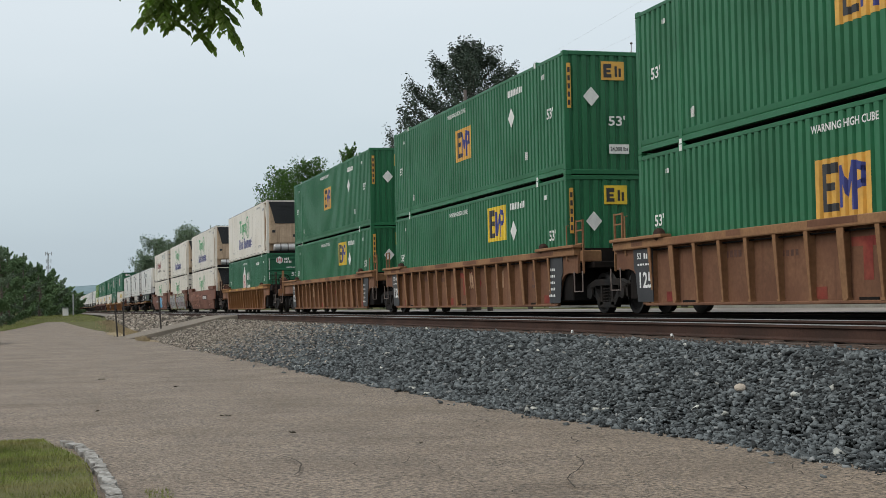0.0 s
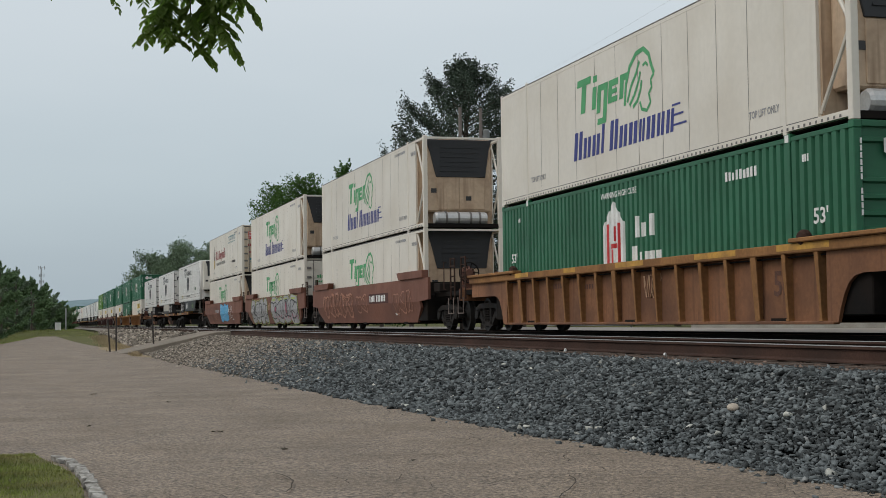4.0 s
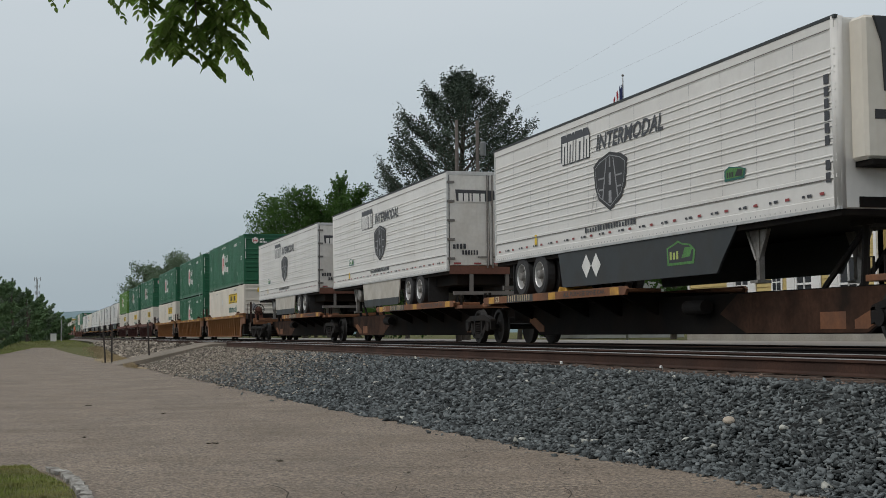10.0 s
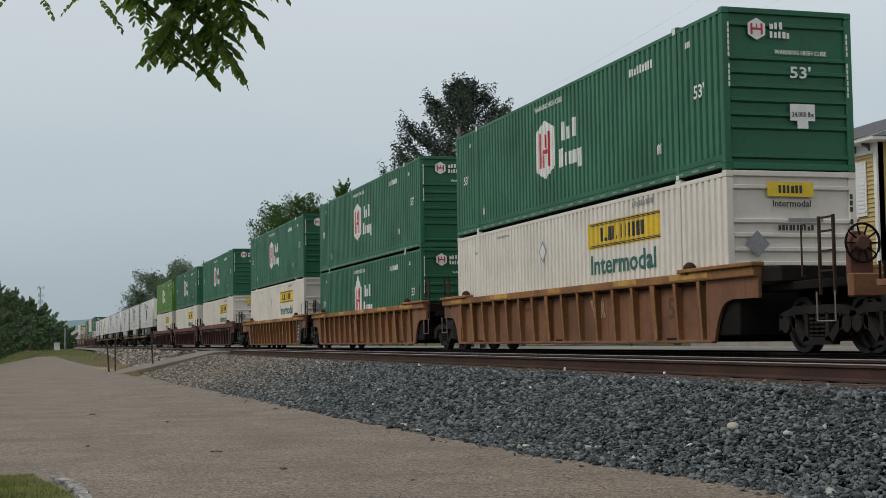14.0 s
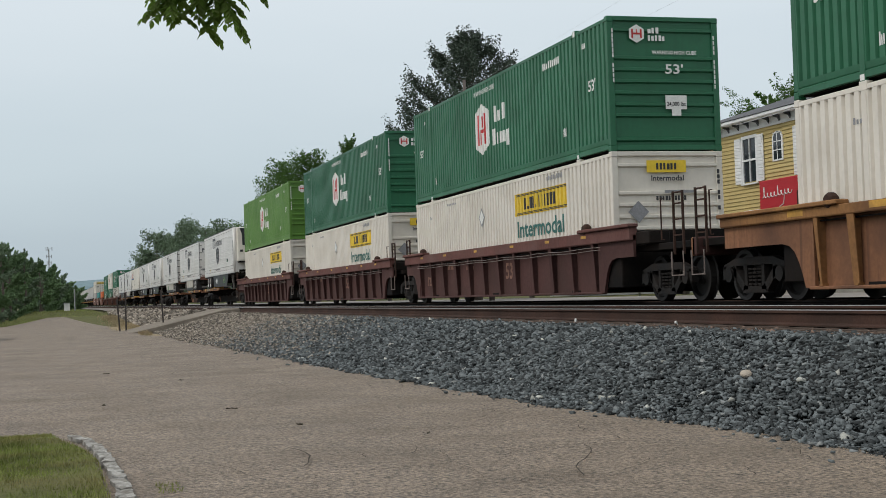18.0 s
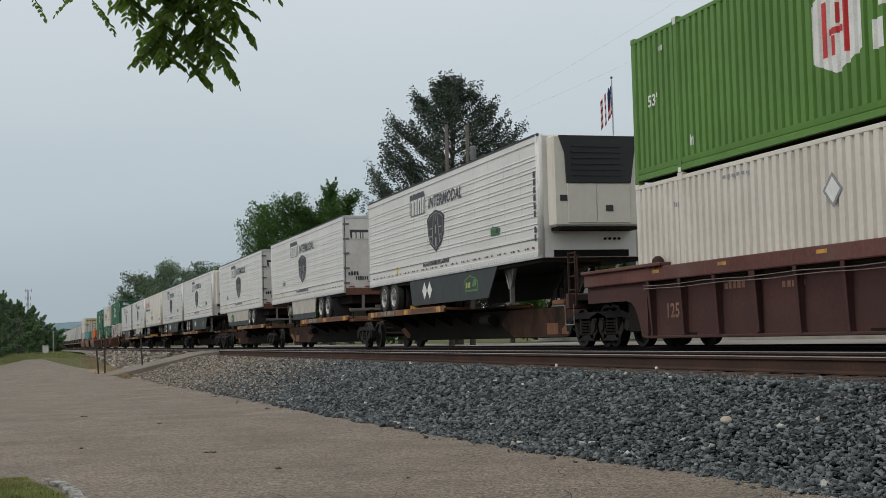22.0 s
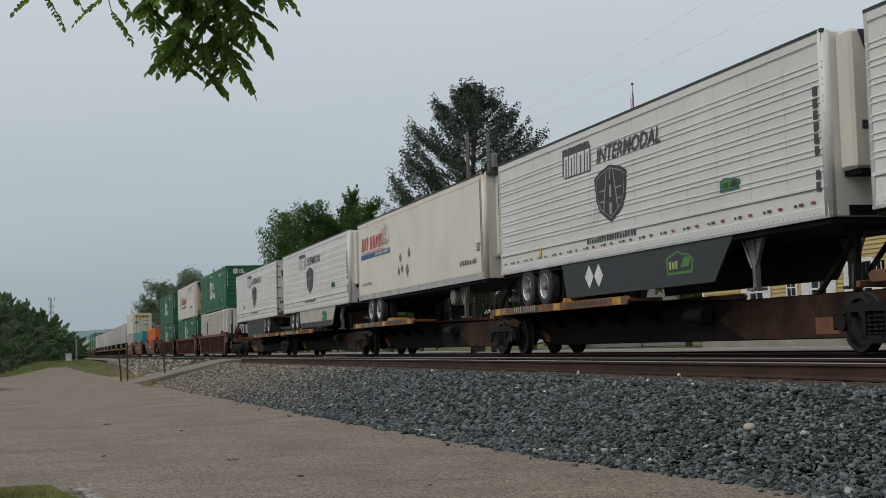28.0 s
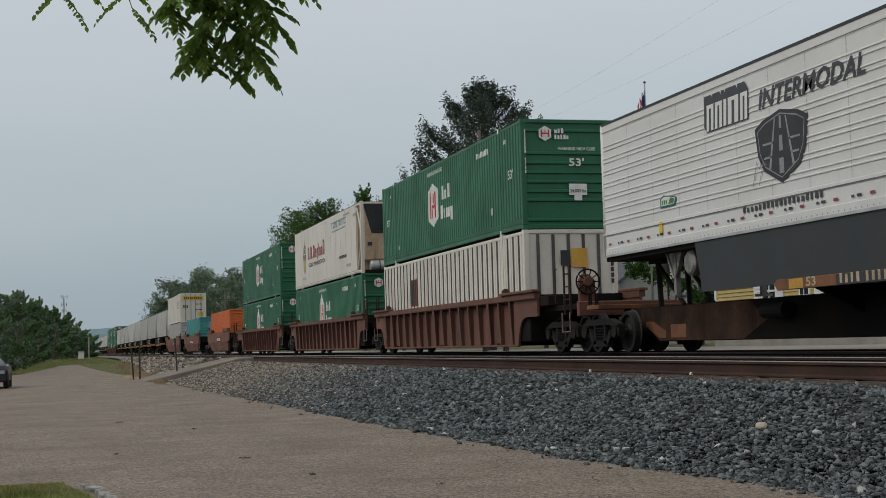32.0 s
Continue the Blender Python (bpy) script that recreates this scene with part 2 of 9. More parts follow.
GRIME = (0.075, 0.06, 0.045)
RUST = (0.16, 0.07, 0.035)
M = {
    "chipseal": mat("weathered_chipseal", (0.200, 0.155, 0.113), 0.66, var=0.13, scale=0.6, fine=42, bump=0.75, bump_scale=70, dirt=(0.135, 0.106, 0.078), dirt_amount=0.45, spec=0.42, grain=0.9),
    "ramp": mat("dusty_ramp", (0.22, 0.19, 0.155), 0.95, var=0.2, scale=0.8, fine=14, bump=0.6, bump_scale=20, dirt=(0.16, 0.14, 0.115), dirt_amount=0.6, spec=0.15),
    "crack": mat("road_crack", (0.07, 0.06, 0.05), 0.95, var=0.2, spec=0.1),
    "street": mat("pale_street", (0.33, 0.305, 0.285), 0.9, var=0.1, scale=0.3, spec=0.2),
    "grass": mat("mown_grass_soil", (0.10, 0.105, 0.04), 0.95, var=0.3, scale=0.8, fine=25, bump=0.5, bump_scale=40, dirt=(0.16, 0.13, 0.07), dirt_amount=0.5, spec=0.1),
    "blade": mat("grass_blades", (0.175, 0.215, 0.05), 0.8, var=0.35, scale=1.6, fine=9, dirt=(0.26, 0.20, 0.10), dirt_amount=0.75, spec=0.2),
    "verge_blade": mat("verge_grass_blades", (0.215, 0.25, 0.085), 0.85, var=0.3, scale=0.4, fine=5, dirt=(0.24, 0.2, 0.11), dirt_amount=0.5, spec=0.1),
    "straw": mat("dry_grass", (0.33, 0.26, 0.165), 0.9, var=0.3, scale=1.0, fine=14, dirt=(0.22, 0.2, 0.1), dirt_amount=0.5, spec=0.1),
    "stone": None,
    # near-black bed: shade of the gaps between stones put into its colour
    "ballast": mat("gap_shade_ballast_bed", (0.018, 0.019, 0.019), 0.95, var=0.35, scale=3, fine=22, bump=1.0, bump_scale=20, spec=0.2),
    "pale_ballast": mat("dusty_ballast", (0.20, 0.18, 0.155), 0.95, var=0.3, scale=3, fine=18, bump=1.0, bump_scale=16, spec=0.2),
    "rail_web": mat("rusted_rail", (0.056, 0.030, 0.022), 0.9, spec=0.2, var=0.25, scale=1.2, fine=40, bump=0.2, dirt=(0.04, 0.03, 0.025), dirt_amount=0.6),
    "rail_head": mat("worn_rail_head", (0.36, 0.35, 0.335), 0.42, metal=1.0, var=0.08),
    "tie": mat("creosoted_tie", (0.075, 0.05, 0.036), 0.95, var=0.35, scale=3, fine=24, bump=0.5, stretch=(0.3, 4, 4)),
    "kerb": mat("white_painted_kerb", (0.34, 0.33, 0.305), 0.9, var=0.35, scale=9, fine=30, bump=0.9, bump_scale=30, dirt=(0.13, 0.115, 0.095), dirt_amount=1.0, spec=0.2),
    "concrete": mat("pale_concrete", (0.38, 0.36, 0.33), 0.95, var=0.15, scale=0.9, fine=26, bump=0.3, dirt=(0.25, 0.22, 0.18), dirt_amount=0.5, spec=0.2),
    "iron_post": mat("dark_iron_post", (0.05, 0.042, 0.038), 0.8, var=0.2, fine=40),
    "green": mat("dark_green_paint", (0.017, 0.138, 0.056), 0.45, spec=0.4, var=0.07, scale=0.5, fine=9, dirt=(0.014, 0.078, 0.034), dirt_amount=0.4, streak=0.35, each=0.10),
    "hub_green": mat("deep_green_paint", (0.021, 0.134, 0.065), 0.45, spec=0.4, var=0.07, scale=0.5, fine=9, dirt=(0.022, 0.068, 0.04), dirt_amount=0.4, streak=0.3, each=0.10),
    "light_green": mat("fresh_green_paint", (0.098, 0.225, 0.032), 0.5, var=0.07, scale=0.5, fine=9, dirt=(0.06, 0.14, 0.03), dirt_amount=0.3, streak=0.3),
    "white": mat("white_container_paint", (0.70, 0.655, 0.58), 0.5, var=0.05, scale=0.6, fine=10, dirt=(0.46, 0.41, 0.33), dirt_amount=0.3, streak=0.28, each=0.05),
    "cream": mat("off_white_panel", (0.69, 0.645, 0.565), 0.42, var=0.04, scale=0.4, fine=8, dirt=(0.50, 0.44, 0.35), dirt_amount=0.3, streak=0.22, each=0.05),
    "soiled": mat("soiled_beige_panel", (0.52, 0.385, 0.265), 0.55, var=0.12, scale=1.0, fine=9, dirt=(0.20, 0.12, 0.07), dirt_amount=0.7, streak=0.75),
    "trailer": mat("white_trailer_panel", (0.69, 0.675, 0.645), 0.36, var=0.04, scale=0.4, fine=9, dirt=(0.52, 0.49, 0.44), dirt_amount=0.25, streak=0.2, each=0.05),
    # tail trailers: grime, plus distance haze greyed into the white
    "grey_trailer": mat("hazy_grimy_trailer_panel", (0.47, 0.46, 0.44), 0.6, var=0.08, scale=0.4, fine=9, dirt=(0.3, 0.27, 0.24), dirt_amount=0.4, streak=0.35, each=0.15, spec=0.3),
    "rusty_web": mat("rusty_web_plate", (0.062, 0.030, 0.018), 0.85, spec=0.2, var=0.3, scale=1.1, fine=12, bump=0.1, dirt=(0.016, 0.012, 0.010), dirt_amount=0.9, streak=0.5),
    "bracket": mat("dark_eaves_bracket", (0.07, 0.075, 0.08), 0.7, var=0.15),
    "alloy": mat("dull_aluminium", (0.55, 0.55, 0.54), 0.45, metal=0.6, var=0.1, fine=20, dirt=(0.3, 0.27, 0.23), dirt_amount=0.4),
    "seam": mat("dark_seam", (0.16, 0.15, 0.14), 0.8, var=0.15),
    "black_grille": mat("black_grille", (0.016, 0.017, 0.02), 0.5, var=0.15),
    "white_rib": mat("grey_rib_paint", (0.06, 0.06, 0.062), 0.6, var=0.12, fine=14, dirt=(0.25, 0.23, 0.2), dirt_amount=0.3),
    "orange": mat("orange_paint", (0.62, 0.14, 0.03), 0.55, var=0.1, fine=10, dirt=GRIME, dirt_amount=0.2, streak=0.2),
    "teal": mat("teal_paint", (0.05, 0.28, 0.27), 0.55, var=0.1, fine=10, dirt=GRIME, dirt_amount=0.2, streak=0.2),
    "grey_box": mat("grey_container_paint", (0.42, 0.41, 0.39), 0.6, var=0.1, fine=10, dirt=GRIME, dirt_amount=0.2, streak=0.2),
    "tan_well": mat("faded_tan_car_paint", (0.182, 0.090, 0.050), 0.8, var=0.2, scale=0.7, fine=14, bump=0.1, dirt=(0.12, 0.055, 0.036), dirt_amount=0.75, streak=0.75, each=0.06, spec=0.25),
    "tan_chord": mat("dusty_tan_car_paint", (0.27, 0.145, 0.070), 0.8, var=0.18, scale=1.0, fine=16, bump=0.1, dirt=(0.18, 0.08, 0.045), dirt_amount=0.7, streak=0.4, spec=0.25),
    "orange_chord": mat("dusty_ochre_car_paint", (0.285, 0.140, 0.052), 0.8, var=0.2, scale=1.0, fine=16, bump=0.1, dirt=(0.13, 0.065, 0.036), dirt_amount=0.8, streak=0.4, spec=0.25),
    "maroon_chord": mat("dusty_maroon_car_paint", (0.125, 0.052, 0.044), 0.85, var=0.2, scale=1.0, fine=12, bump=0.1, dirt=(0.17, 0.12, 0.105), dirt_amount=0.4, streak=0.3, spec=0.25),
    "faded_red": mat("faded_red_mark", (0.20, 0.035, 0.028), 0.8, var=0.25, scale=2.0, fine=12, dirt=(0.26, 0.12, 0.07), dirt_amount=0.4, spec=0.2),
    "orange_well": mat("ochre_car_paint", (0.215, 0.092, 0.040), 0.75, var=0.2, scale=0.7, fine=14, bump=0.1, dirt=(0.095, 0.046, 0.029), dirt_amount=0.85, streak=0.85, each=0.08),
    "brown_well": mat("red_brown_car_paint", (0.175, 0.068, 0.042), 0.7, var=0.14, scale=0.5, fine=12, bump=0.08, dirt=(0.13, 0.06, 0.045), dirt_amount=0.7, streak=0.5, each=0.06),
    "maroon_well": mat("maroon_car_paint", (0.078, 0.036, 0.032), 0.85, spec=0.25, var=0.16, scale=0.6, fine=12, bump=0.1, dirt=(0.06, 0.035, 0.03), dirt_amount=0.7, streak=0.5, each=0.08),
    "rust_well": mat("rusty_car_paint", (0.145, 0.060, 0.040), 0.8, var=0.18, scale=0.8, fine=14, bump=0.12, dirt=(0.08, 0.045, 0.035), dirt_amount=0.7, streak=0.6, each=0.08),
    "yellow_stripe": mat("worn_yellow_edge", (0.55, 0.30, 0.05), 0.7, var=0.15, scale=2, fine=16, dirt=(0.2, 0.1, 0.05), dirt_amount=0.8),
    "deck": mat("ochre_spine_deck", (0.20, 0.080, 0.032), 0.75, var=0.2, scale=1.2, fine=16, bump=0.1, dirt=(0.10, 0.055, 0.04), dirt_amount=0.8, streak=0.4),
    # underframe, trucks and wheels: grime, plus under-car shade mixed into the colour
    "sill": mat("shaded_grimy_underframe", (0.009, 0.008, 0.0075), 0.9, spec=0.15, var=0.25, scale=1.0, fine=14, dirt=(0.024, 0.016, 0.012), dirt_amount=0.6),
    "truck": mat("shaded_cast_steel_grime", (0.009, 0.008, 0.0075), 0.75, var=0.25, scale=2, fine=20, bump=0.2, dirt=(0.03, 0.022, 0.017), dirt_amount=0.6, spec=0.25),
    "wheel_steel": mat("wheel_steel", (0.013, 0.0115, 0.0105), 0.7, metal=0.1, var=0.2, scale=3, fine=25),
    "tyre": mat("tyre_rubber", (0.03, 0.03, 0.031), 0.85, var=0.2, scale=4, fine=30),
    "rim": mat("polished_rim", (0.58, 0.58, 0.57), 0.4, metal=0.5, var=0.08, dirt=(0.3, 0.28, 0.25), dirt_amount=0.5),
    "wheel_disc": mat("dull_wheel_disc", (0.26, 0.25, 0.235), 0.55, metal=0.4, var=0.2, scale=4, dirt=(0.1, 0.085, 0.07), dirt_amount=0.7),
    "skirt_dark": mat("dark_grey_skirt", (0.024, 0.029, 0.032), 0.55, var=0.1, fine=8, dirt=(0.06, 0.056, 0.05), dirt_amount=0.5),
    "skirt_white": mat("grimy_white_skirt", (0.46, 0.43, 0.38), 0.5, var=0.08, fine=8, dirt=(0.3, 0.26, 0.2), dirt_amount=0.5),
    "ink": mat("black_lettering", (0.03, 0.03, 0.032), 0.6, var=0.2, scale=3),
    "charcoal": mat("charcoal_decal", (0.042, 0.043, 0.05), 0.5, var=0.2, scale=3),
    "silver_ink": mat("grey_decal", (0.26, 0.26, 0.27), 0.5, var=0.2, scale=3),
    "white_ink": mat("white_lettering", (0.72, 0.72, 0.69), 0.6, var=0.1, scale=3),
    "red_ink": mat("red_lettering", (0.52, 0.035, 0.035), 0.6, var=0.12, scale=3),
    "wine_ink": mat("dark_red_lettering", (0.28, 0.05, 0.05), 0.6, var=0.12, scale=3),
    "blue_ink": mat("blue_lettering", (0.035, 0.045, 0.21), 0.6, var=0.12, scale=3),
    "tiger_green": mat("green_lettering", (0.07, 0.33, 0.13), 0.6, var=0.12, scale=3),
    "pine_ink": mat("pine_green_lettering", (0.02, 0.12, 0.10), 0.6, var=0.12, scale=3),
    "yellow_panel": mat("yellow_panel", (0.72, 0.50, 0.03), 0.55, var=0.1, scale=2, fine=14, each=0.08),
    "amber_panel": mat("amber_panel", (0.66, 0.36, 0.06), 0.55, var=0.1, scale=2, fine=14, each=0.08),
    "gold": mat("gold_crest", (0.5, 0.36, 0.12), 0.6, var=0.15, scale=5),
    "paint_silver": mat("sprayed_silver", (0.34, 0.335, 0.34), 0.55, var=0.25, scale=1.5, fine=7),
    "paint_blue": mat("sprayed_blue", (0.09, 0.36, 0.62), 0.6, var=0.12, scale=1.5),
    "paint_pink": mat("sprayed_pink", (0.42, 0.08, 0.14), 0.6, var=0.2, scale=1.5),
    "badge_green": mat("green_badge", (0.07, 0.20, 0.05), 0.6, var=0.3, scale=6),
    "door_stained": mat("stained_white_door", (0.66, 0.64, 0.60), 0.5, var=0.08, scale=0.9, fine=10, dirt=(0.36, 0.29, 0.22), dirt_amount=0.32, streak=0.22),
    "paint_dark": mat("dark_sprayed_outline", (0.10, 0.047, 0.037), 0.7, var=0.25, scale=1.5, fine=7),
    "dull_stencil": mat("dull_tan_stencil", (0.21, 0.105, 0.07), 0.8, var=0.3, scale=3),
    "deck_stencil": mat("yellowed_white_stencil", (0.42, 0.34, 0.22), 0.8, var=0.3, scale=3),
    "faded_stencil": mat("faded_dark_stencil", (0.10, 0.045, 0.03), 0.8, var=0.3, scale=3),
    "aged_door": mat("aged_cream_door", (0.55, 0.465, 0.345), 0.55, var=0.1, scale=1.0, fine=9, dirt=(0.30, 0.16, 0.075), dirt_amount=0.5, streak=0.6),
    "tower_grey": mat("grey_brown_crest", (0.21, 0.175, 0.14), 0.6, var=0.25, scale=6),
    "teal_ink": mat("teal_lettering", (0.07, 0.22, 0.26), 0.6, var=0.12, scale=3),
    "lime_spray": mat("sprayed_yellow_green", (0.36, 0.42, 0.12), 0.6, var=0.2, scale=1.5),
    "scuffed": mat("scuffed_placard", (0.2, 0.195, 0.18), 0.8, var=0.5, scale=6, fine=20),
    "clipper_blue": mat("blue_underline", (0.03, 0.10, 0.24), 0.6, var=0.1),
    "cable_grey": mat("grey_cable", (0.20, 0.16, 0.14), 0.7, var=0.2),
    "paint_tan": mat("sprayed_tan", (0.42, 0.26, 0.16), 0.7, var=0.2, scale=1.5),
    "paint_faded": mat("faded_spray", (0.33, 0.155, 0.10), 0.7, var=0.25, scale=1.5, fine=6),
    "siding": mat("yellow_clapboard", (0.52, 0.405, 0.165), 0.75, var=0.08, scale=0.7, fine=12, each=0.04),
    "trim": mat("white_house_trim", (0.78, 0.78, 0.77), 0.6, var=0.05, scale=1.2),
    "roof": mat("grey_roof_shingle", (0.085, 0.088, 0.095), 0.9, var=0.2, scale=1.5, fine=14, bump=0.4, bump_scale=18),
    "pane": mat("dark_window_pane", (0.03, 0.034, 0.04), 0.08, var=0.1),
    "sign_red": mat("red_shop_sign", (0.46, 0.02, 0.03), 0.5, var=0.06),
    "grey_wall": mat("grey_house_wall", (0.36, 0.36, 0.34), 0.8, var=0.08),
    "bark": mat("tree_bark", (0.09, 0.075, 0.06), 0.95, var=0.3, scale=4, fine=24, bump=0.4),
    "leaf_dark": mat("dark_tree_leaves", (0.050, 0.070, 0.050), 0.65, var=0.35, scale=0.6, fine=3, spec=0.25),
    "leaf_mid": mat("green_tree_leaves", (0.062, 0.115, 0.038), 0.65, var=0.35, scale=0.4, fine=3, spec=0.25),
    # scrub and far trees: greens paled, with distance haze put into the colour
    "leaf_scrub": mat("haze_paled_scrub_leaves", (0.125, 0.195, 0.095), 0.8, var=0.35, scale=0.35, fine=2, spec=0.1),
    "leaf_far": mat("haze_paled_tree_leaves", (0.135, 0.185, 0.118), 0.8, var=0.3, scale=0.2, fine=1.5, spec=0.1),
    "leaflet": mat("leaflet_green", (0.16, 0.215, 0.058), 0.5, var=0.4, scale=2.5, fine=10, spec=0.35, each=0.35),
    "twig": mat("twig_bark", (0.06, 0.05, 0.035), 0.9, var=0.2, scale=6),
    "pole": mat("weathered_pole", (0.10, 0.085, 0.075), 0.9, var=0.2, scale=2, fine=20, stretch=(3, 3, 0.3)),
    "pole_tank": mat("weathered_tank_grey", (0.16, 0.17, 0.17), 0.7, var=0.15),
    "metal_grey": mat("galvanised_grey", (0.34, 0.35, 0.36), 0.5, metal=0.3, var=0.1),
    "wire": mat("dark_cable", (0.42, 0.43, 0.44), 0.7, var=0.1),
    # blue-grey tint stands in for the air haze before the hills
    "hill": mat("haze_tinted_wooded_hill", (0.18, 0.245, 0.265), 1.0, var=0.14, scale=0.01, fine=0.06, spec=0.0),
    "car_black": mat("black_car_paint", (0.012, 0.013, 0.016), 0.2, var=0.1),
    "glass": mat("dark_car_glass", (0.10, 0.12, 0.13), 0.05, var=0.05),
    "flag_red": mat("flag_red", (0.45, 0.03, 0.04), 0.8, var=0.1), "flag_white": mat("flag_white", (0.72, 0.7, 0.68), 0.8, var=0.1),
    "flag_blue": mat("flag_blue", (0.02, 0.03, 0.12), 0.8, var=0.1),
}


def stone_material(name, col, pale):
    """Crushed stone: every piece takes its own grey."""
    m = bpy.data.materials.new(name)
    m.use_nodes = True
    n, l = m.node_tree.nodes, m.node_tree.links
    geo = n.new("ShaderNodeNewGeometry")
    ramp = n.new("ShaderNodeValToRGB")
    e = ramp.color_ramp.elements
    e[0].position, e[0].color = 0.0, (*[c * 0.25 for c in col], 1)
    e[1].position, e[1].color = 1.0, (*pale, 1)
    for p, k in ((0.5, 0.95), (0.97, 2.0)):
        x = e.new(p)
        x.color = (*[c * k for c in col], 1)
    l.new(geo.outputs["Random Per Island"], ramp.inputs[0])
    t = n.new("ShaderNodeTexNoise")
    t.inputs["Scale"].default_value = 60
    mix = n.new("ShaderNodeMix")
    mix.data_type, mix.blend_type = 'RGBA', 'OVERLAY'
    mix.inputs[0].default_value = 0.35
    l.new(ramp.outputs[0], mix.inputs[6])
    l.new(t.outputs["Fac"], mix.inputs[7])
    l.new(mix.outputs[2], n["Principled BSDF"].inputs["Base Color"])
    n["Principled BSDF"].inputs["Roughness"].default_value = 0.9
    n["Principled BSDF"].inputs["Specular IOR Level"].default_value = 0.25
    return m


M["stone"] = stone_material("crushed_blue_grey_stone", (0.088, 0.098, 0.100), (0.27, 0.275, 0.265))
def thin_leaf(m, col):
    """Lets part of the light pass through a leaf."""
    n, l = m.node_tree.nodes, m.node_tree.links
    through_ = n.new("ShaderNodeBsdfTranslucent")
    through_.inputs[0].default_value = (*col, 1)
    mix = n.new("ShaderNodeMixShader")
    mix.inputs[0].default_value = 0.55
    l.new(n["Principled BSDF"].outputs[0], mix.inputs[1])
    l.new(through_.outputs[0], mix.inputs[2])
    l.new(mix.outputs[0], n["Material Output"].inputs[0])


thin_leaf(M["leaflet"], (0.17, 0.30, 0.05))
thin_leaf(M["leaf_mid"], (0.08, 0.16, 0.03))
M["stone_rust"] = stone_material("rust_dusted_stone", (0.115, 0.078, 0.06), (0.26, 0.21, 0.17))
M["stone_white"] = stone_material("chalky_stone", (0.30, 0.30, 0.27), (0.55, 0.54, 0.48))
M["grit"] = stone_material("brown_grit", (0.19, 0.155, 0.118), (0.30, 0.26, 0.21))
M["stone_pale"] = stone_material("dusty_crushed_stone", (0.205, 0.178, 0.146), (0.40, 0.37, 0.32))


# ---- ground, road, ballast, tracks ----
def step(a, b, x):
    t = min(1.0, max(0.0, (x - a) / (b - a)))
    return t * t * (3 - 2 * t)


def ground_z(x, y):
    """The lie of the land: the road, the rise towards the crossing, the bank of the railway and the street behind it."""
    low = 0.66 * step(78, 150, y)
    z = low - 0.15 * step(4.2, 5.0, x)
    return z + (0.80 - z) * step(13.5, 15.5, x)


def grid(name, xs, ys, height, material, label, category, kind="structure"):
    v = [(x, y, height(x, y)) for y in ys for x in xs]
    nx = len(xs)
    f = [(j * nx + i, j * nx + i + 1, (j + 1) * nx + i + 1, (j + 1) * nx + i) for j in range(len(ys) - 1) for i in range(nx - 1)]
    return tagged(mesh_np(name, v, f, material), label, category, kind=kind)


gx = [-4000, -1500, -600, -250, -100, -50, -25, -14, -9, -6, -4, -2.5, -1.2, 0, 1.2, 2.5, 3.6, 4.4, 5.0, 5.6, 6.2, 7, 9, 12, 13.5, 14.2, 14.9, 15.5, 18, 25, 40, 80, 200, 600, 1500, 4000]
gy = [-3000, -800, -200, -60, -20, -8, 0, 8, 16, 30, 50, 70, 78, 86, 94, 102, 112, 124, 138, 150, 200, 300, 500, 900, 1600, 4200]
grid("ground", gx, gy, lambda x, y: ground_z(x, y) - 0.03, M["grass"], "grassy ground reaching the wooded horizon", "ground")


def toe(y):
    """Foot of the ballast bank."""
    pts = ((-40, 5.6), (8, 5.42), (10.5, 5.36), (13, 4.95), (20.7, 4.6), (34, 4.33), (42, 4.04), (54, 3.9), (62, 4.5), (110, 5.3), (400, 5.6))
    for (a, p), (b, q) in zip(pts, pts[1:]):
        if y <= b:
            return p + (q - p) * (y - a) / (b - a) + 0.09 * noise.noise((y * 1.3, 0, 3)) + 0.04 * noise.noise((y * 5.1, 2, 3))
    return 5.6


def road_left(y):
    return -18.0 if y < 74 else -18 + 15.5 * min(1, (y - 74) / 14) ** 0.5 + 2.6 * max(0, min(1, (y - 88) / 26))


rows_y = [-30, -12, -4, 0, 3, 5] + [6 + 0.4 * i for i in range(140)] + [62.5, 64, 66, 68, 70, 74, 78, 82, 85, 88, 92, 96, 100, 105, 110, 113]
road_v, road_f = [], []
for y in rows_y:
    right = toe(y) + 0.35 if y < 58 else max(1.2, 4.2 - (y - 58) * 0.052)
    left = road_left(y)
    for i in range(25):
        x = left + (right - left) * (i / 24) ** 0.6
        road_v.append((x, y, ground_z(min(x, 4.15), y) + 0.012 + 0.003 * noise.noise((x * 0.5, y * 0.5, 0))))
for j in range(len(rows_y) - 1):
    for i in range(24):
        a = j * 25 + i
        road_f.append((a, a + 1, a + 26, a + 25))
road = tagged(mesh_np("road", road_v, road_f, M["chipseal"], smooth=True), "weathered tan chipseal road beside the railway", "road", kind="structure")

# fine cracks and seams in the surface
rng = random.Random(5)
bm = bmesh.new()
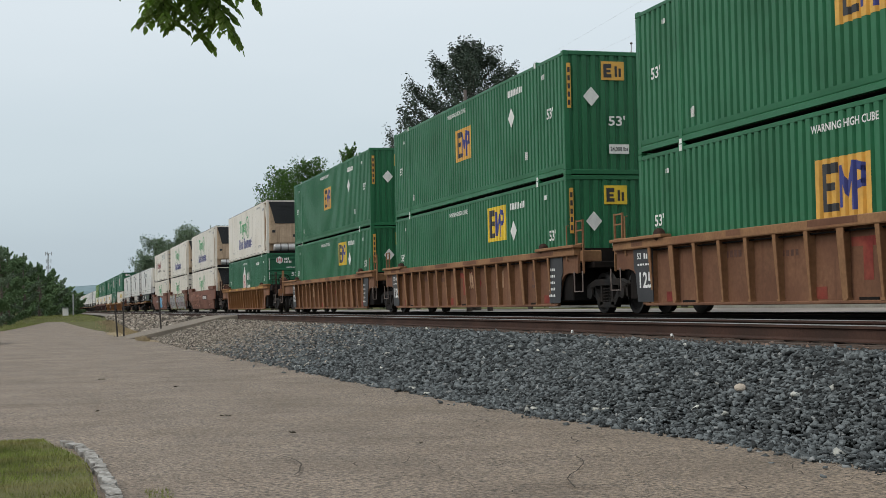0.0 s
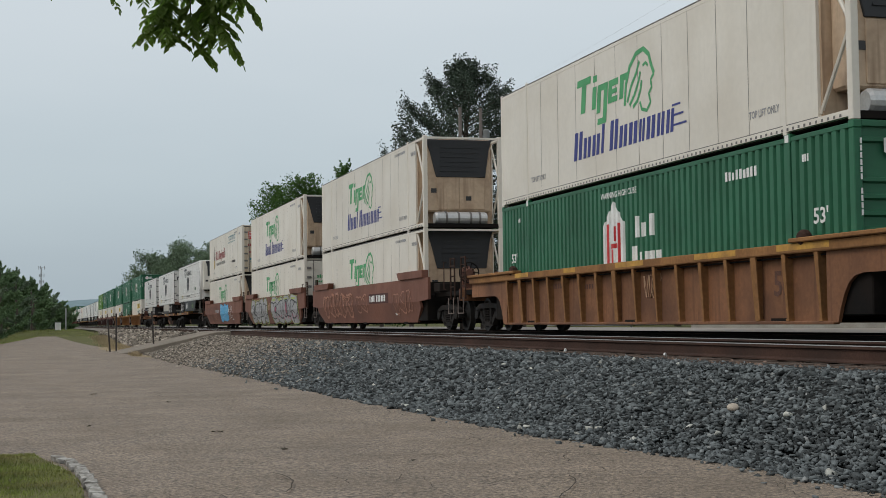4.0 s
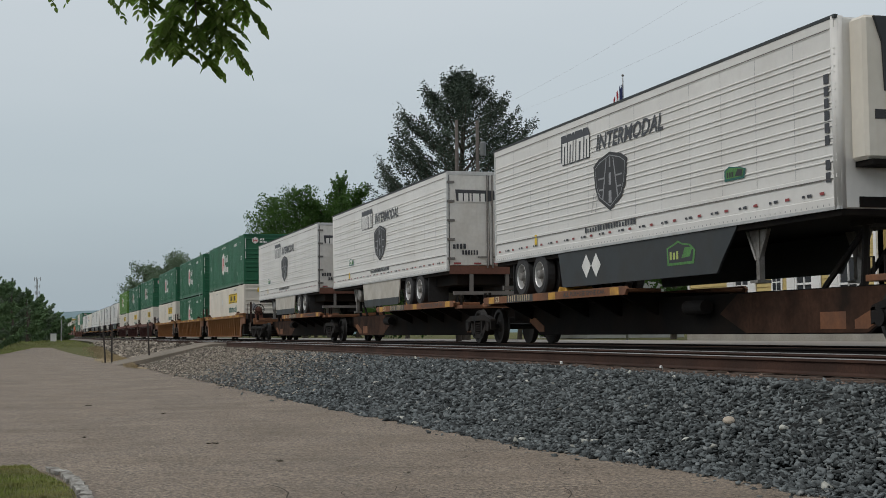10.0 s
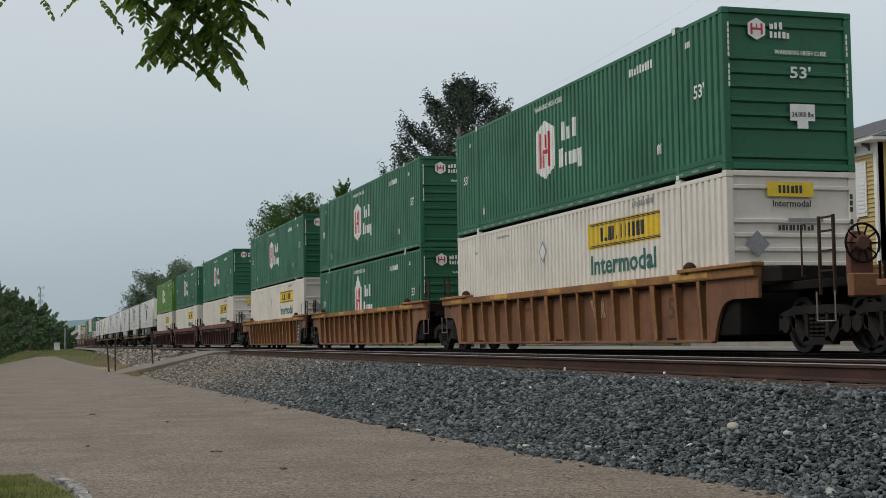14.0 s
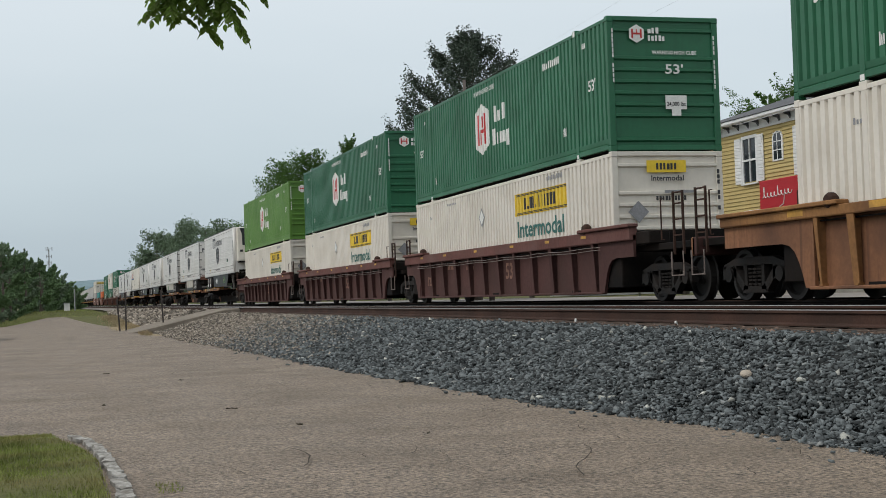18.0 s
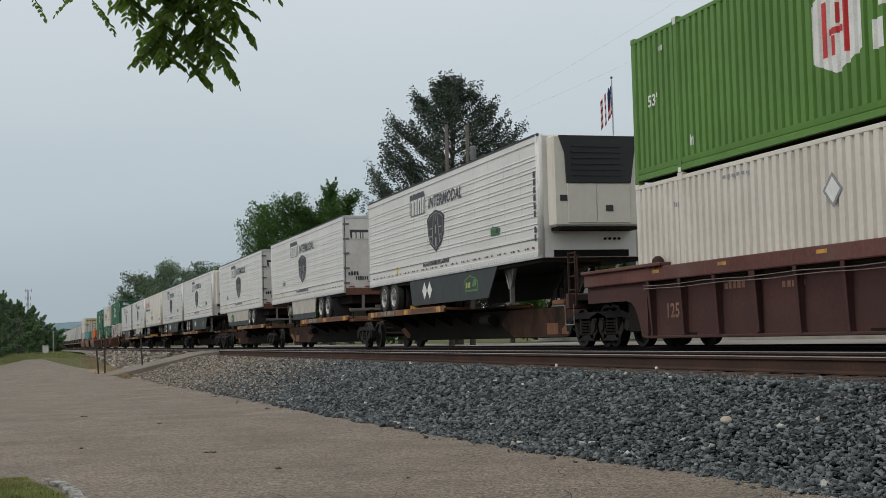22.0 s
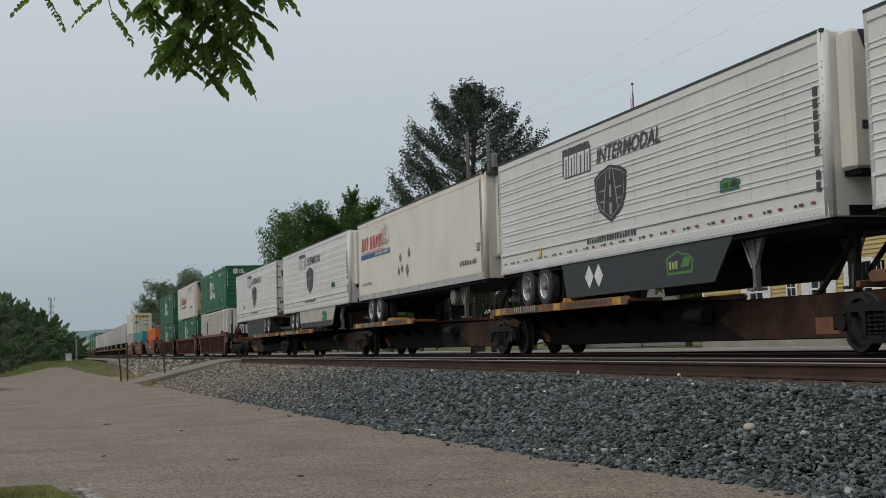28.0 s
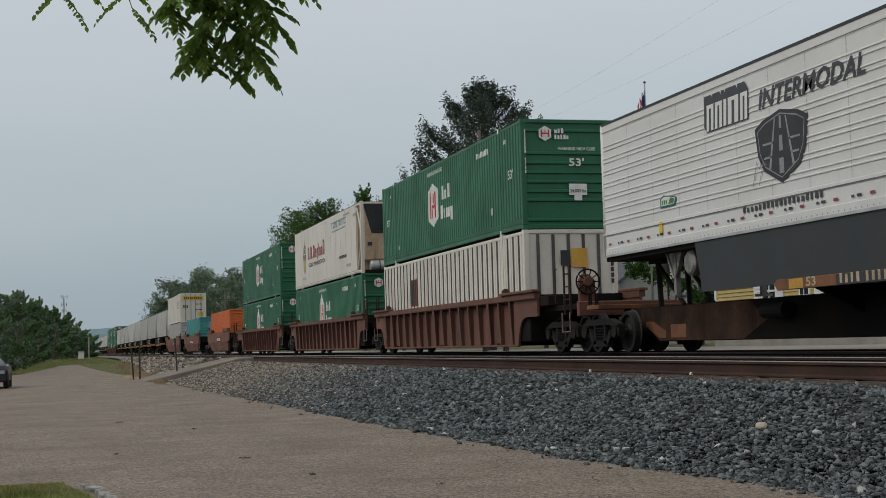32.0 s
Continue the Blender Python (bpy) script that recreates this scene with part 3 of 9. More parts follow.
for k in range(90):
    x, y = rng.uniform(-2.5, 4.6), 8.2 + 26 * rng.random() ** 1.9
    ang, w = rng.uniform(-0.5, 0.5) + (0 if rng.random() < 0.7 else 1.3), rng.uniform(0.002, 0.0065)
    pts = []
    for s in range(rng.randint(4, 9)):
        pts.append((x, y))
        x += 0.22 * math.cos(ang)
        y += 0.22 * math.sin(ang)
        ang += rng.uniform(-0.2, 0.2)
    for (a, b), (c, d) in zip(pts, pts[1:]):
        if c < toe(d) - 0.1 and not (c < 0.6 and d < 13.6):
            n = Vector((b - d, c - a)).normalized() * w
            z = 0.03
            sheet(bm, [(a - n.x, b - n.y, z), (c - n.x, d - n.y, z), (c + n.x, d + n.y, z), (a + n.x, b + n.y, z)])
# a net of cracks where the road breaks up towards the ballast
net = {}
for i in range(12):
    for j in range(34):
        net[i, j] = (2.3 + 0.33 * i + rng.uniform(-0.14, 0.14), 7.4 + 0.42 * j + rng.uniform(-0.18, 0.18))
for (i, j), (a, b) in net.items():
    for other in ((i + 1, j), (i, j + 1)):
        if other not in net:
            continue
        c, d = net[other]
        edge = toe(d) - max(a, c)
        if edge < 0.2 or rng.random() > 0.55 * math.exp(-max(0, edge - 0.5) / 0.75) * (1 if d < 14 else 0.55):
            continue
        px0, py0 = a, b
        for k in range(1, 5):
            px1 = a + (c - a) * k / 4 + (rng.uniform(-0.045, 0.045) if k < 4 else 0)
            py1 = b + (d - b) * k / 4 + (rng.uniform(-0.045, 0.045) if k < 4 else 0)
            n = Vector((py0 - py1, px1 - px0)).normalized() * rng.uniform(0.002, 0.0055)
            sheet(bm, [(px0 - n.x, py0 - n.y, 0.028), (px1 - n.x, py1 - n.y, 0.028), (px1 + n.x, py1 + n.y, 0.028), (px0 + n.x, py0 + n.y, 0.028)])
            px0, py0 = px1, py1
bmesh.ops.recalc_face_normals(bm, faces=bm.faces[:])
tagged(part("road_cracks", bm, M["crack"]), "fine dark cracks in the chipseal road", "cracks", kind="stuff")

# twigs and dead leaves lying on the road
for k, (x, y, s) in enumerate(((1.87, 15.0, 0.06), (2.17, 12.7, 0.055), (0.55, 16.5, 0.04), (1.9, 21.0, 0.05), (3.0, 11.2, 0.035), (0.9, 24, 0.05))):
    bm = bmesh.new()
    rng = random.Random(k)
    for j in range(4):
        a = rng.uniform(0, 6.28)
        c, d = s * math.cos(a), s * 0.55 * math.sin(a)
        sheet(bm, [(x, y, 0.035), (x + c - d * 0.4, y + d + c * 0.4, 0.055), (x + 1.5 * c, y + 1.5 * d, 0.04), (x + c + d * 0.4, y + d - c * 0.4, 0.05)])
    tagged(part("dead_leaf", bm, M["twig"]), "curled brown dead leaf on the road", "leaf", "leaves on the road")

# ballast bank: foot, slope, shoulder, track bed
SH = RT - 0.20
bal_y = [-40, -20, -8] + [0.5 * i for i in range(8, 130)] + [66, 70, 75, 80, 90, 100, 120, 150, 200, 300, 450, 700, 1100]


def bank(x0f, name, material, label, ys):
    v, f = [], []
    for y in ys:
        t = toe(y)
        w = 0.03 * noise.noise((y * 0.8, 7, 1))
        g = ground_z(4.0, y)
        prof = ((t + 0.26, g - 0.03), (t + 0.5, g + 0.035), (t + (6.85 - t) * 0.55, g + (SH - g) * 0.52 + w), (6.65, SH - 0.05 + w), (6.95, SH), (7.45, SH + 0.005), (14.0, SH), (14.6, SH - 0.06), (15.8, 0.72))
        v += [(x, y, z) for x, z in prof]
    k = 9
    for j in range(len(ys) - 1):
        f += [(j * k + i, j * k + i + 1, (j + 1) * k + i + 1, (j + 1) * k + i) for i in range(k - 1)]
    return tagged(mesh_np(name, v, f, material, smooth=True), label, "ballast", kind="structure")


bank(0, "track_bed", M["ballast"], "crushed-stone ballast bank coloured near black for shade between its stones", [y for y in bal_y if y <= 34])
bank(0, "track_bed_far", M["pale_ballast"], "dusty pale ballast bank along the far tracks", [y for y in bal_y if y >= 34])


def stones(name, y0, y1, per_m2, size, material, label, seed, x_to=7.35, fade_in=0.0, fade_out=0.0, x_from=3.7):
    """Loose crushed stone lying over the bank."""
    rs = np.random.RandomState(seed)
    n = int((y1 - y0) * (x_to - max(4.0, x_from)) * per_m2)
    y = rs.uniform(y0, y1, n)
    x = rs.uniform(x_from, x_to, n)
    tt = np.array([toe(v) for v in np.linspace(y0, y1, 400)])
    t = np.interp(y, np.linspace(y0, y1, 400), tt)
    keep = x > t - 0.02 + rs.normal(size=n) * 0.05 - (rs.rand(n) < 0.025) * rs.exponential(0.12, n)
    keep &= rs.rand(n) < np.clip((y - y0) / max(fade_in, 0.01), 0, 1) * np.clip((y1 - y) / max(fade_out, 0.01), 0, 1)
    x, y, t = x[keep], y[keep], t[keep]
    n = len(x)
    low = np.array([ground_z(4.0, float(v)) for v in y])
    mid_x, mid_z = t + (6.85 - t) * 0.55, low + (SH - low) * 0.52
    z = np.where(x < t + 0.3, low + 0.04 * np.clip((x - t) / 0.3, 0, 1) + 0.008,
                 np.where(x < mid_x, low + 0.035 + (mid_z - low - 0.035) * (x - t - 0.3) / (mid_x - t - 0.3),
                          np.where(x < 6.65, mid_z + (SH - 0.05 - mid_z) * (x - mid_x) / (6.65 - mid_x), SH - 0.03)))
    cube = np.array([(a, b, c) for a in (-1, 1) for b in (-1, 1) for c in (-1, 1)], float)
    v = cube[None] * rs.uniform(0.5, 1.12, (n, 8, 3)) * (size * rs.uniform(0.5, 1.4, (n, 1, 1))) * rs.uniform(0.75, 1.25, (n, 1, 3)) * np.array((1.6, 1.05, 0.5))
    turn = rs.uniform(0, 6.28, n)
    ct, st = np.cos(turn)[:, None], np.sin(turn)[:, None]
    v = np.stack([v[:, :, 0] * ct - v[:, :, 1] * st, v[:, :, 0] * st + v[:, :, 1] * ct, v[:, :, 2]], 2)
    ax = rs.normal(size=(n, 3)) * np.array((1, 1, 0.3))
    ax /= np.linalg.norm(ax, axis=1)[:, None]
    an = rs.normal(size=n) * 0.7
    c, s = np.cos(an)[:, None, None], np.sin(an)[:, None, None]
    k = ax[:, None, :]
    v = v * c + np.cross(np.broadcast_to(k, v.shape), v) * s + k * (v * k).sum(2, keepdims=True) * (1 - c)
    v += np.stack([x, y, z + rs.uniform(-0.9, 1.2, n) * size], 1)[:, None, :]
    quads = np.array([(0, 1, 3, 2), (4, 6, 7, 5), (0, 4, 5, 1), (2, 3, 7, 6), (0, 2, 6, 4), (1, 5, 7, 3)])
    f = (quads[None] + (np.arange(n) * 8)[:, None, None]).reshape(-1, 4)
    return tagged(mesh_np(name, v.reshape(-1, 3), f, material), label, "ballast stones", kind="stuff")


stones("ballast_stones", 7.0, 17.0, 1500, 0.0185, M["stone"], "sharp blue-grey crushed ballast stones", 1)
stones("ballast_stones", 17.0, 42.0, 720, 0.0235, M["stone"], "sharp blue-grey crushed ballast stones", 2, fade_out=15)
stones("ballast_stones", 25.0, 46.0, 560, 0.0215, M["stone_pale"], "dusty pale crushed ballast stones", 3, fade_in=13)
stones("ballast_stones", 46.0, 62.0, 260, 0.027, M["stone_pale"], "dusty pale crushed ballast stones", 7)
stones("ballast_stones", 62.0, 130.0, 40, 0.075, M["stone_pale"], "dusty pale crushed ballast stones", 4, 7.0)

stones("rail_side_stones", 7.0, 40.0, 420, 0.020, M["stone_rust"], "rust-dusted brown stones beside the rail", 5, 7.78, x_from=7.05)
stones("pale_scatter_stones", 7.0, 40.0, 4, 0.026, M["stone_white"], "scattered chalky pale stones among the ballast", 6, 7.0)

# fine grit strewn from the bank over the edge of the road
rs = np.random.RandomState(9)
gn = 1400
gy_ = 7.5 + 42 * rs.rand(gn) ** 1.4
gx_ = np.array([toe(float(v)) for v in gy_]) + 0.05 - rs.exponential(0.16, gn)
gs = rs.uniform(0.003, 0.009, (gn, 1, 1))
tet = np.array([(-1, -0.7, 0), (1, -0.6, 0), (0.1, 1, 0), (0, 0.1, 0.9)])
gv = tet[None] * gs * rs.uniform(0.6, 1.4, (gn, 4, 3)) + np.stack([gx_, gy_, np.full(gn, 0.016)], 1)[:, None, :]
gf = (np.array([(0, 1, 3), (1, 2, 3), (2, 0, 3)])[None] + (np.arange(gn) * 4)[:, None, None]).reshape(-1, 3)
tagged(mesh_np("grit", gv.reshape(-1, 3), gf, M["grit"]), "brown grit strewn along the road edge", "grit", kind="stuff")

# one larger pale stone in the bank
bm = bmesh.new()
bmesh.ops.create_icosphere(bm, subdivisions=2, radius=0.055)
for v in bm.verts:
    v.co = Vector((v.co.x * 1.1, v.co.y, v.co.z * 0.55)) * (1 + 0.25 * noise.noise(v.co * 9))
pale_rock = tagged(part("pale_stone", bm, M["stone_pale"]), "flat pale buff stone among the grey ballast", "stone")
pale_rock.matrix_basis = pose(5.93, 11.15, 0.40, 12, -18, 30)


def rail(x, y0, y1, label):
    """A flat-bottomed rail with a worn head."""
    r = thing("rail", label, "rail", "rails", kind="structure")
    bm = bmesh.new()
    prism(bm, [(x - 0.07, RT - 0.175), (x + 0.07, RT - 0.175), (x + 0.07, RT - 0.16), (x + 0.012, RT - 0.14), (x + 0.012, RT - 0.05), (x + 0.036, RT - 0.035),
               (x + 0.036, RT - 0.008), (x - 0.036, RT - 0.008), (x - 0.036, RT - 0.035), (x - 0.012, RT - 0.05), (x - 0.012, RT - 0.14), (x - 0.07, RT - 0.16)], "y", y0, y1)
    # rails of the train's track take darker colours, its shade painted in
    part("web", bm, M["rail_web" if x < 10 else "sill"], r)
    bm = bmesh.new()
    prism(bm, [(x - 0.033, RT - 0.010), (x + 0.033, RT - 0.010), (x + 0.030, RT - 0.002), (x + 0.02, RT), (x - 0.02, RT), (x - 0.030, RT - 0.002)], "y", y0, y1)
    part("head", bm, M["rail_head" if x < 10 else "rail_web"], r, "worn running surface")
    return r


for tx, what in ((NEAR_X, "rusty steel rail of the empty track"), (TRACK_X, "steel rail darkened for the shade under the passing train")):
    for side in (-0.752, 0.752):
        rail(tx + side, -60, 1300, what)

for tx in (NEAR_X, TRACK_X):
    track = thing("ties", "dark creosoted wooden ties under the rails", "railway ties", "track ties", kind="structure")
    bm = bmesh.new()
    box(bm, -1.3, 1.3, -0.115, 0.115, -0.17, 0.0)
    first = part("tie", bm, M["tie"], track, bevel=0.012)
    first.matrix_basis = pose(tx, 5, RT - 0.178)
    for i in range(1, 110):
        reuse("tie", first.data, track, pose(tx + random.uniform(-0.04, 0.04), 5 + 0.51 * i, RT - 0.178 + random.uniform(-0.008, 0), 0, 0, random.uniform(-1, 1)))

# small white markers at the foot of the near rail
for y in (19.5, 16.05):
    bm = bmesh.new()
    prism(bm, [(-0.02, 0), (0.02, 0), (0.016, 0.055), (0, 0.068), (-0.016, 0.055)], "y", -0.015, 0.015)
    mk = tagged(part("rail_marker", bm, M["white_ink"], bevel=0.004), "small white marker at the foot of the rail", "marker", "rail markers")
    mk.matrix_basis = pose(7.6, y, SH - 0.005, 0, 0, 20)

# crossing: a ramp up to the rails and planks between them
crossing = thing("crossing", "pale worn ramp and planks of a track crossing", "crossing", kind="structure")
bm = bmesh.new()
prism(bm, [(3.2, -0.02), (7.6, 0.3), (7.6, RT - 0.03), (7.0, RT - 0.06), (5.2, 0.45), (3.2, 0.03)], "y", 57.2, 63.0)
part("ramp", bm, M["ramp"], crossing, bevel=0.03)
for x in (7.95, 8.25, 8.55, 8.85, 9.15, 12.2, 12.5, 12.8, 13.1, 13.4):
    bm = bmesh.new()
    box(bm, x - 0.13, x + 0.13, 57.4, 62.8, RT - 0.16, RT - 0.02)
    part("plank", bm, M["tie"], crossing, bevel=0.01)

# iron posts by the crossing
for x, y, b, top, lean in ((3.02, 62.4, 0.05, 1.42, -4), (3.27, 62.0, 0.05, 1.68, 0), (4.76, 60.5, 0.12, 1.76, -3)):
    bm = bmesh.new()
    prism(bm, [(-0.035, -0.012), (0.035, -0.012), (0.035, 0.0), (0.02, 0.035), (-0.02, 0.035), (-0.035, 0.0)], "z", -0.1, top - b)
    p = tagged(part("sign_post", bm, M["iron_post"]), "bare dark iron sign post by the crossing", "post", "posts by the crossing")
    p.matrix_basis = pose(x, y, b, 0, lean, 0)

# kerb and lawn in the foreground
kerb = thing("kerb", "cracked white-painted kerb round a lawn corner", "kerb", kind="structure")
kp = [(0.47, 4.0), (0.47, 6.0), (0.465, 8.0), (0.46, 9.2), (0.45, 9.8), (0.43, 10.7), (0.39, 11.7), (0.31, 12.45), (0.22, 12.85)]
for i, ((x0, y0), (x1, y1)) in enumerate(zip(kp, kp[1:])):
    steps = max(1, int(math.hypot(x1 - x0, y1 - y0) / 0.3))
    for s in range(steps):
        a, b = s / steps, (s + 1) / steps - 0.004
        p, q = Vector((x0 + (x1 - x0) * a, y0 + (y1 - y0) * a)), Vector((x0 + (x1 - x0) * b, y0 + (y1 - y0) * b))
        d = (q - p).normalized()
        nrm = Vector((-d.y, d.x)) * random.uniform(0.075, 0.105)
        bm = bmesh.new()
        zt = 0.056 + random.uniform(-0.010, 0.010)
        lo = [(p.x, p.y), (q.x, q.y), (q.x + nrm.x, q.y + nrm.y), (p.x + nrm.x, p.y + nrm.y)]
        lo = [(px_ + random.uniform(-0.018, 0.018), py_ + random.uniform(-0.012, 0.012)) for px_, py_ in lo]
        prism(bm, lo, "z", -0.05, zt)
        bmesh.ops.subdivide_edges(bm, edges=bm.edges[:], cuts=2, use_grid_fill=True)
        for v in bm.verts:
            if v.co.z > 0:
                v.co += Vector((noise.noise(v.co * 19), noise.noise(v.co * 19 + Vector((7, 0, 0))), 0.8 * noise.noise(v.co * 23))) * 0.02
        part("kerb_stone", bm, M["kerb"], kerb)

lawn_y = [-8, -4, 0, 2, 4, 6, 8, 9, 10, 11, 11.6, 12.2, 12.7, 13.1, 13.4]


def lawn_edge(y):
    return 0.30 if y < 9.5 else 0.30 - 0.33 * step(9.8, 13.2, y) ** 2


lv, lf = [], []
for y in lawn_y:
    for i in range(13):
        x = -14 + (lawn_edge(y) + 14) * (i / 12) ** 0.5
        lv.append((x, y, 0.05 + 0.02 * noise.noise((x, y, 4)) - 0.06 * step(12.9, 13.5, y)))
for j in range(len(lawn_y) - 1):
    lf += [(j * 13 + i, j * 13 + i + 1, (j + 1) * 13 + i + 1, (j + 1) * 13 + i) for i in range(12)]
tagged(mesh_np("lawn", lv, lf, M["grass"], smooth=True), "patchy lawn corner by the road", "lawn", kind="structure")


def blades(name, n, spot, h, material, label, seed):
    """Grass blades; spot(rs) gives a root."""
    rs = random.Random(seed)
    v = []
    for i in range(n):
        x, y, z = spot(rs)
        a, hh, w = rs.uniform(0, 6.28), h * rs.uniform(0.5, 1.3), rs.uniform(0.003, 0.006) * h / 0.05
        c, s, lean = math.cos(a), math.sin(a), hh * rs.uniform(0.1, 0.7)
        v += [(x - w * s, y + w * c, z), (x + w * s, y - w * c, z), (x + lean * c, y + lean * s, z + hh)]
    f = np.arange(3 * n).reshape(-1, 3)
    return tagged(mesh_np(name, v, f, material), label, "grass", kind="stuff")


def lawn_spot(rs):
    y = 13.35 - 5.2 * rs.random() ** 1.3
    return lawn_edge(y) + 0.02 - 1.9 * rs.random(), y, 0.045 - 0.06 * step(12.9, 13.5, y)


blades("lawn_grass", 42000, lawn_spot, 0.028, M["blade"], "short green grass with worn brown patches", 3)
blades("verge_grass", 150, lambda rs: (0.62 + 0.16 * rs.random(), 8.75 + 0.5 * rs.random(), 0.02), 0.026, M["blade"], "small grass tuft growing by the kerb", 4)


def straw_spot(rs):
    y = rs.uniform(52, 112)
    return (toe(y) - 0.25 - abs(rs.gauss(0, 0.5)) * (1 if y > 62 else 0.25), y, ground_z(4.0, y))


sv, sf = [], []
verge_y = [50 + 2 * i for i in range(19)]
for y in verge_y:
    w = 0.3 + 1.5 * step(56, 66, y) - 1.7 * step(72, 86, y)
    for k in range(5):
        x = toe(y) + 0.15 - w * k / 4 + (0.12 + 0.16 * k) * noise.noise((y * 0.7, k * 0.3, 8))
        sv.append((x, y, ground_z(4.0, y) + 0.028))
for j in range(len(verge_y) - 1):
    sf += [(j * 5 + k, (j + 1) * 5 + k, (j + 1) * 5 + k + 1, j * 5 + k + 1) for k in range(4)]
tagged(mesh_np("dry_verge", sv, sf, M["straw"]), "sandy dry verge beside the ballast", "verge", kind="structure")
blades("dry_verge_grass", 9000, straw_spot, 0.13, M["straw"], "dry straw-coloured grass along the ballast", 5)


def bank_spot(rs):
    y = rs.uniform(75, 190)
    x = road_left(y) - 5 * rs.random() ** 1.5 if y < 113 else rs.uniform(-6, 4.5)
    return x, y, ground_z(2.0, y) - 0.02


blades("verge_grass", 26000, bank_spot, 0.11, M["verge_blade"], "rough green grass on the verge", 6)
# street and pavement behind the railway
grid("street", [15.6, 17, 19, 21.2], [-60, -20, 0, 20, 40, 60, 80, 100, 140, 200, 300], lambda x, y: 0.86, M["street"], "pale concrete street behind the tracks", "street")


# ---- the train ----
BOX_L, BOX_W, BOX_H = 16.154, 2.591, 2.896
HALF = BOX_W / 2
PITCH = 0.235


def travelled(t):
    """Metres the train has run since the start; it slowly gains speed."""
    return 14.2031 * t + 0.0091313 * t * t + 0.00011612 * t ** 3


ROLLING = []     # (thing, place along the train, height above the rail)


def roll(ob, u, z=0.0):
    ob.matrix_basis = pose(TRACK_X, u, RT + z)
    ROLLING.append((ob, u, z))
    return ob


RIDGE = 0.54         # share of the corrugation that stands proud


def wave(y, depth=0.05):
    """Depth of the corrugation at y: broad ridges, narrower folds."""
    s = (y / PITCH) % 1.0
    if s < RIDGE:
        return 0.0
    if s < RIDGE + 0.10:
        return depth * (s - RIDGE) / 0.10
    if s < 0.90:
        return depth
    return depth * (1 - s) / 0.10


def wave_breaks(y0, y1):
    ys = {round(y0, 4), round(y1, 4)}
    k = int(y0 / PITCH) - 1
    while k * PITCH < y1:
        for s in (0.0, RIDGE, RIDGE + 0.10, 0.90):
            y = (k + s) * PITCH
            if y0 < y < y1:
                ys.add(round(y, 4))
        k += 1
    return sorted(ys)


def wave_panel(bm, y0, y1, z0, z1, x, sign=-1):
    """A corrugated side; sign -1 faces the near side."""
    prev = None
    for y in wave_breaks(y0, y1):
        xx = sign * (x - wave(y))
        cur = (bm.verts.new((xx, y, z0)), bm.verts.new((xx, y, z1)))
        if prev:
            f = (prev[0], prev[1], cur[1], cur[0]) if sign < 0 else (prev[0], cur[0], cur[1], prev[1])
            bm.faces.new(f)
        prev = cur
    return bm


def wave_decal(bm, y0, y1, low, high, flat=False, off=0.005):
    """A painted shape that follows the corrugated near side; low and high give its edges at y."""
    ys = [y0 + (y1 - y0) * i / 14 for i in range(15)]
    if not flat:
        ys = sorted(set(ys) | set(wave_breaks(y0, y1)))
    prev = None
    for y in ys:
        x = -(HALF - 0.005 + off) + (0 if flat else wave(y))
        cur = (bm.verts.new((x, y, low(y))), bm.verts.new((x, y, high(y))))
        if prev and (high(y) - low(y) > 1e-4 or prev[1].co.z - prev[0].co.z > 1e-4):
            bm.faces.new((prev[0], prev[1], cur[1], cur[0]))
        prev = cur
    return bm


def flat_band(a):
    return lambda y: a


def hexagon(yc, zc, w, h):
    """Lower and upper edge of an upright hexagon."""
    def half(y):
        s = abs(y - yc) / (w / 2)
        return h / 2 * (1 - 0.36 * s)
    return lambda y: zc - half(y), lambda y: zc + half(y)


def diamond(yc, zc, w, h):
    def half(y):
        return h / 2 * max(0.0, 1 - abs(y - yc) / (w / 2))
    return lambda y: zc - half(y), lambda y: zc + half(y)


SX = -(HALF + 0.001)     # plane of lettering on the near side
EY = -0.012              # plane of lettering on the near end


def side_text(bm, text, y_left, z0, w, h, x=SX):
    return writing(bm, text, (x, y_left, z0), (0, -w, 0), (0, 0, h))


def side_bars(bm, n, y_left, z0, w, h, seed=0, x=SX, fill=0.72):
    return bars(bm, n, (x, y_left, z0), (0, -w, 0), (0, 0, h), seed, fill)


def end_text(bm, text, x_left, z0, w, h, y=EY):
    return writing(bm, text, (x_left, y, z0), (w, 0, 0), (0, 0, h))


def end_bars(bm, n, x_left, z0, w, h, seed=0, y=EY):
    return bars(bm, n, (x_left, y, z0), (w, 0, 0), (0, 0, h), seed)


def side_sheet(bm, y0, y1, z0, z1, x=SX):
    return sheet(bm, [(x, y1, z0), (x, y0, z0), (x, y0, z1), (x, y1, z1)])


def end_sheet(bm, x0, x1, z0, z1, y=EY):
    return sheet(bm, [(x0, y, z0), (x1, y, z0), (x1, y, z1), (x0, y, z1)])


def down_code(bm, n, x_or_y, z_top, w, h, on_end=True, seed=0):
    """A code written downwards, as plain blocks."""
    r = random.Random(seed)
    for i in range(n):
        if r.random() < 0.12:
            continue
        z = z_top - i * h * 1.25
        if on_end:
            end_sheet(bm, x_or_y, x_or_y + w, z - h, z)
        else:
            side_sheet(bm, x_or_y - w, x_or_y, z - h, z, SX - 0.004)
    return bm


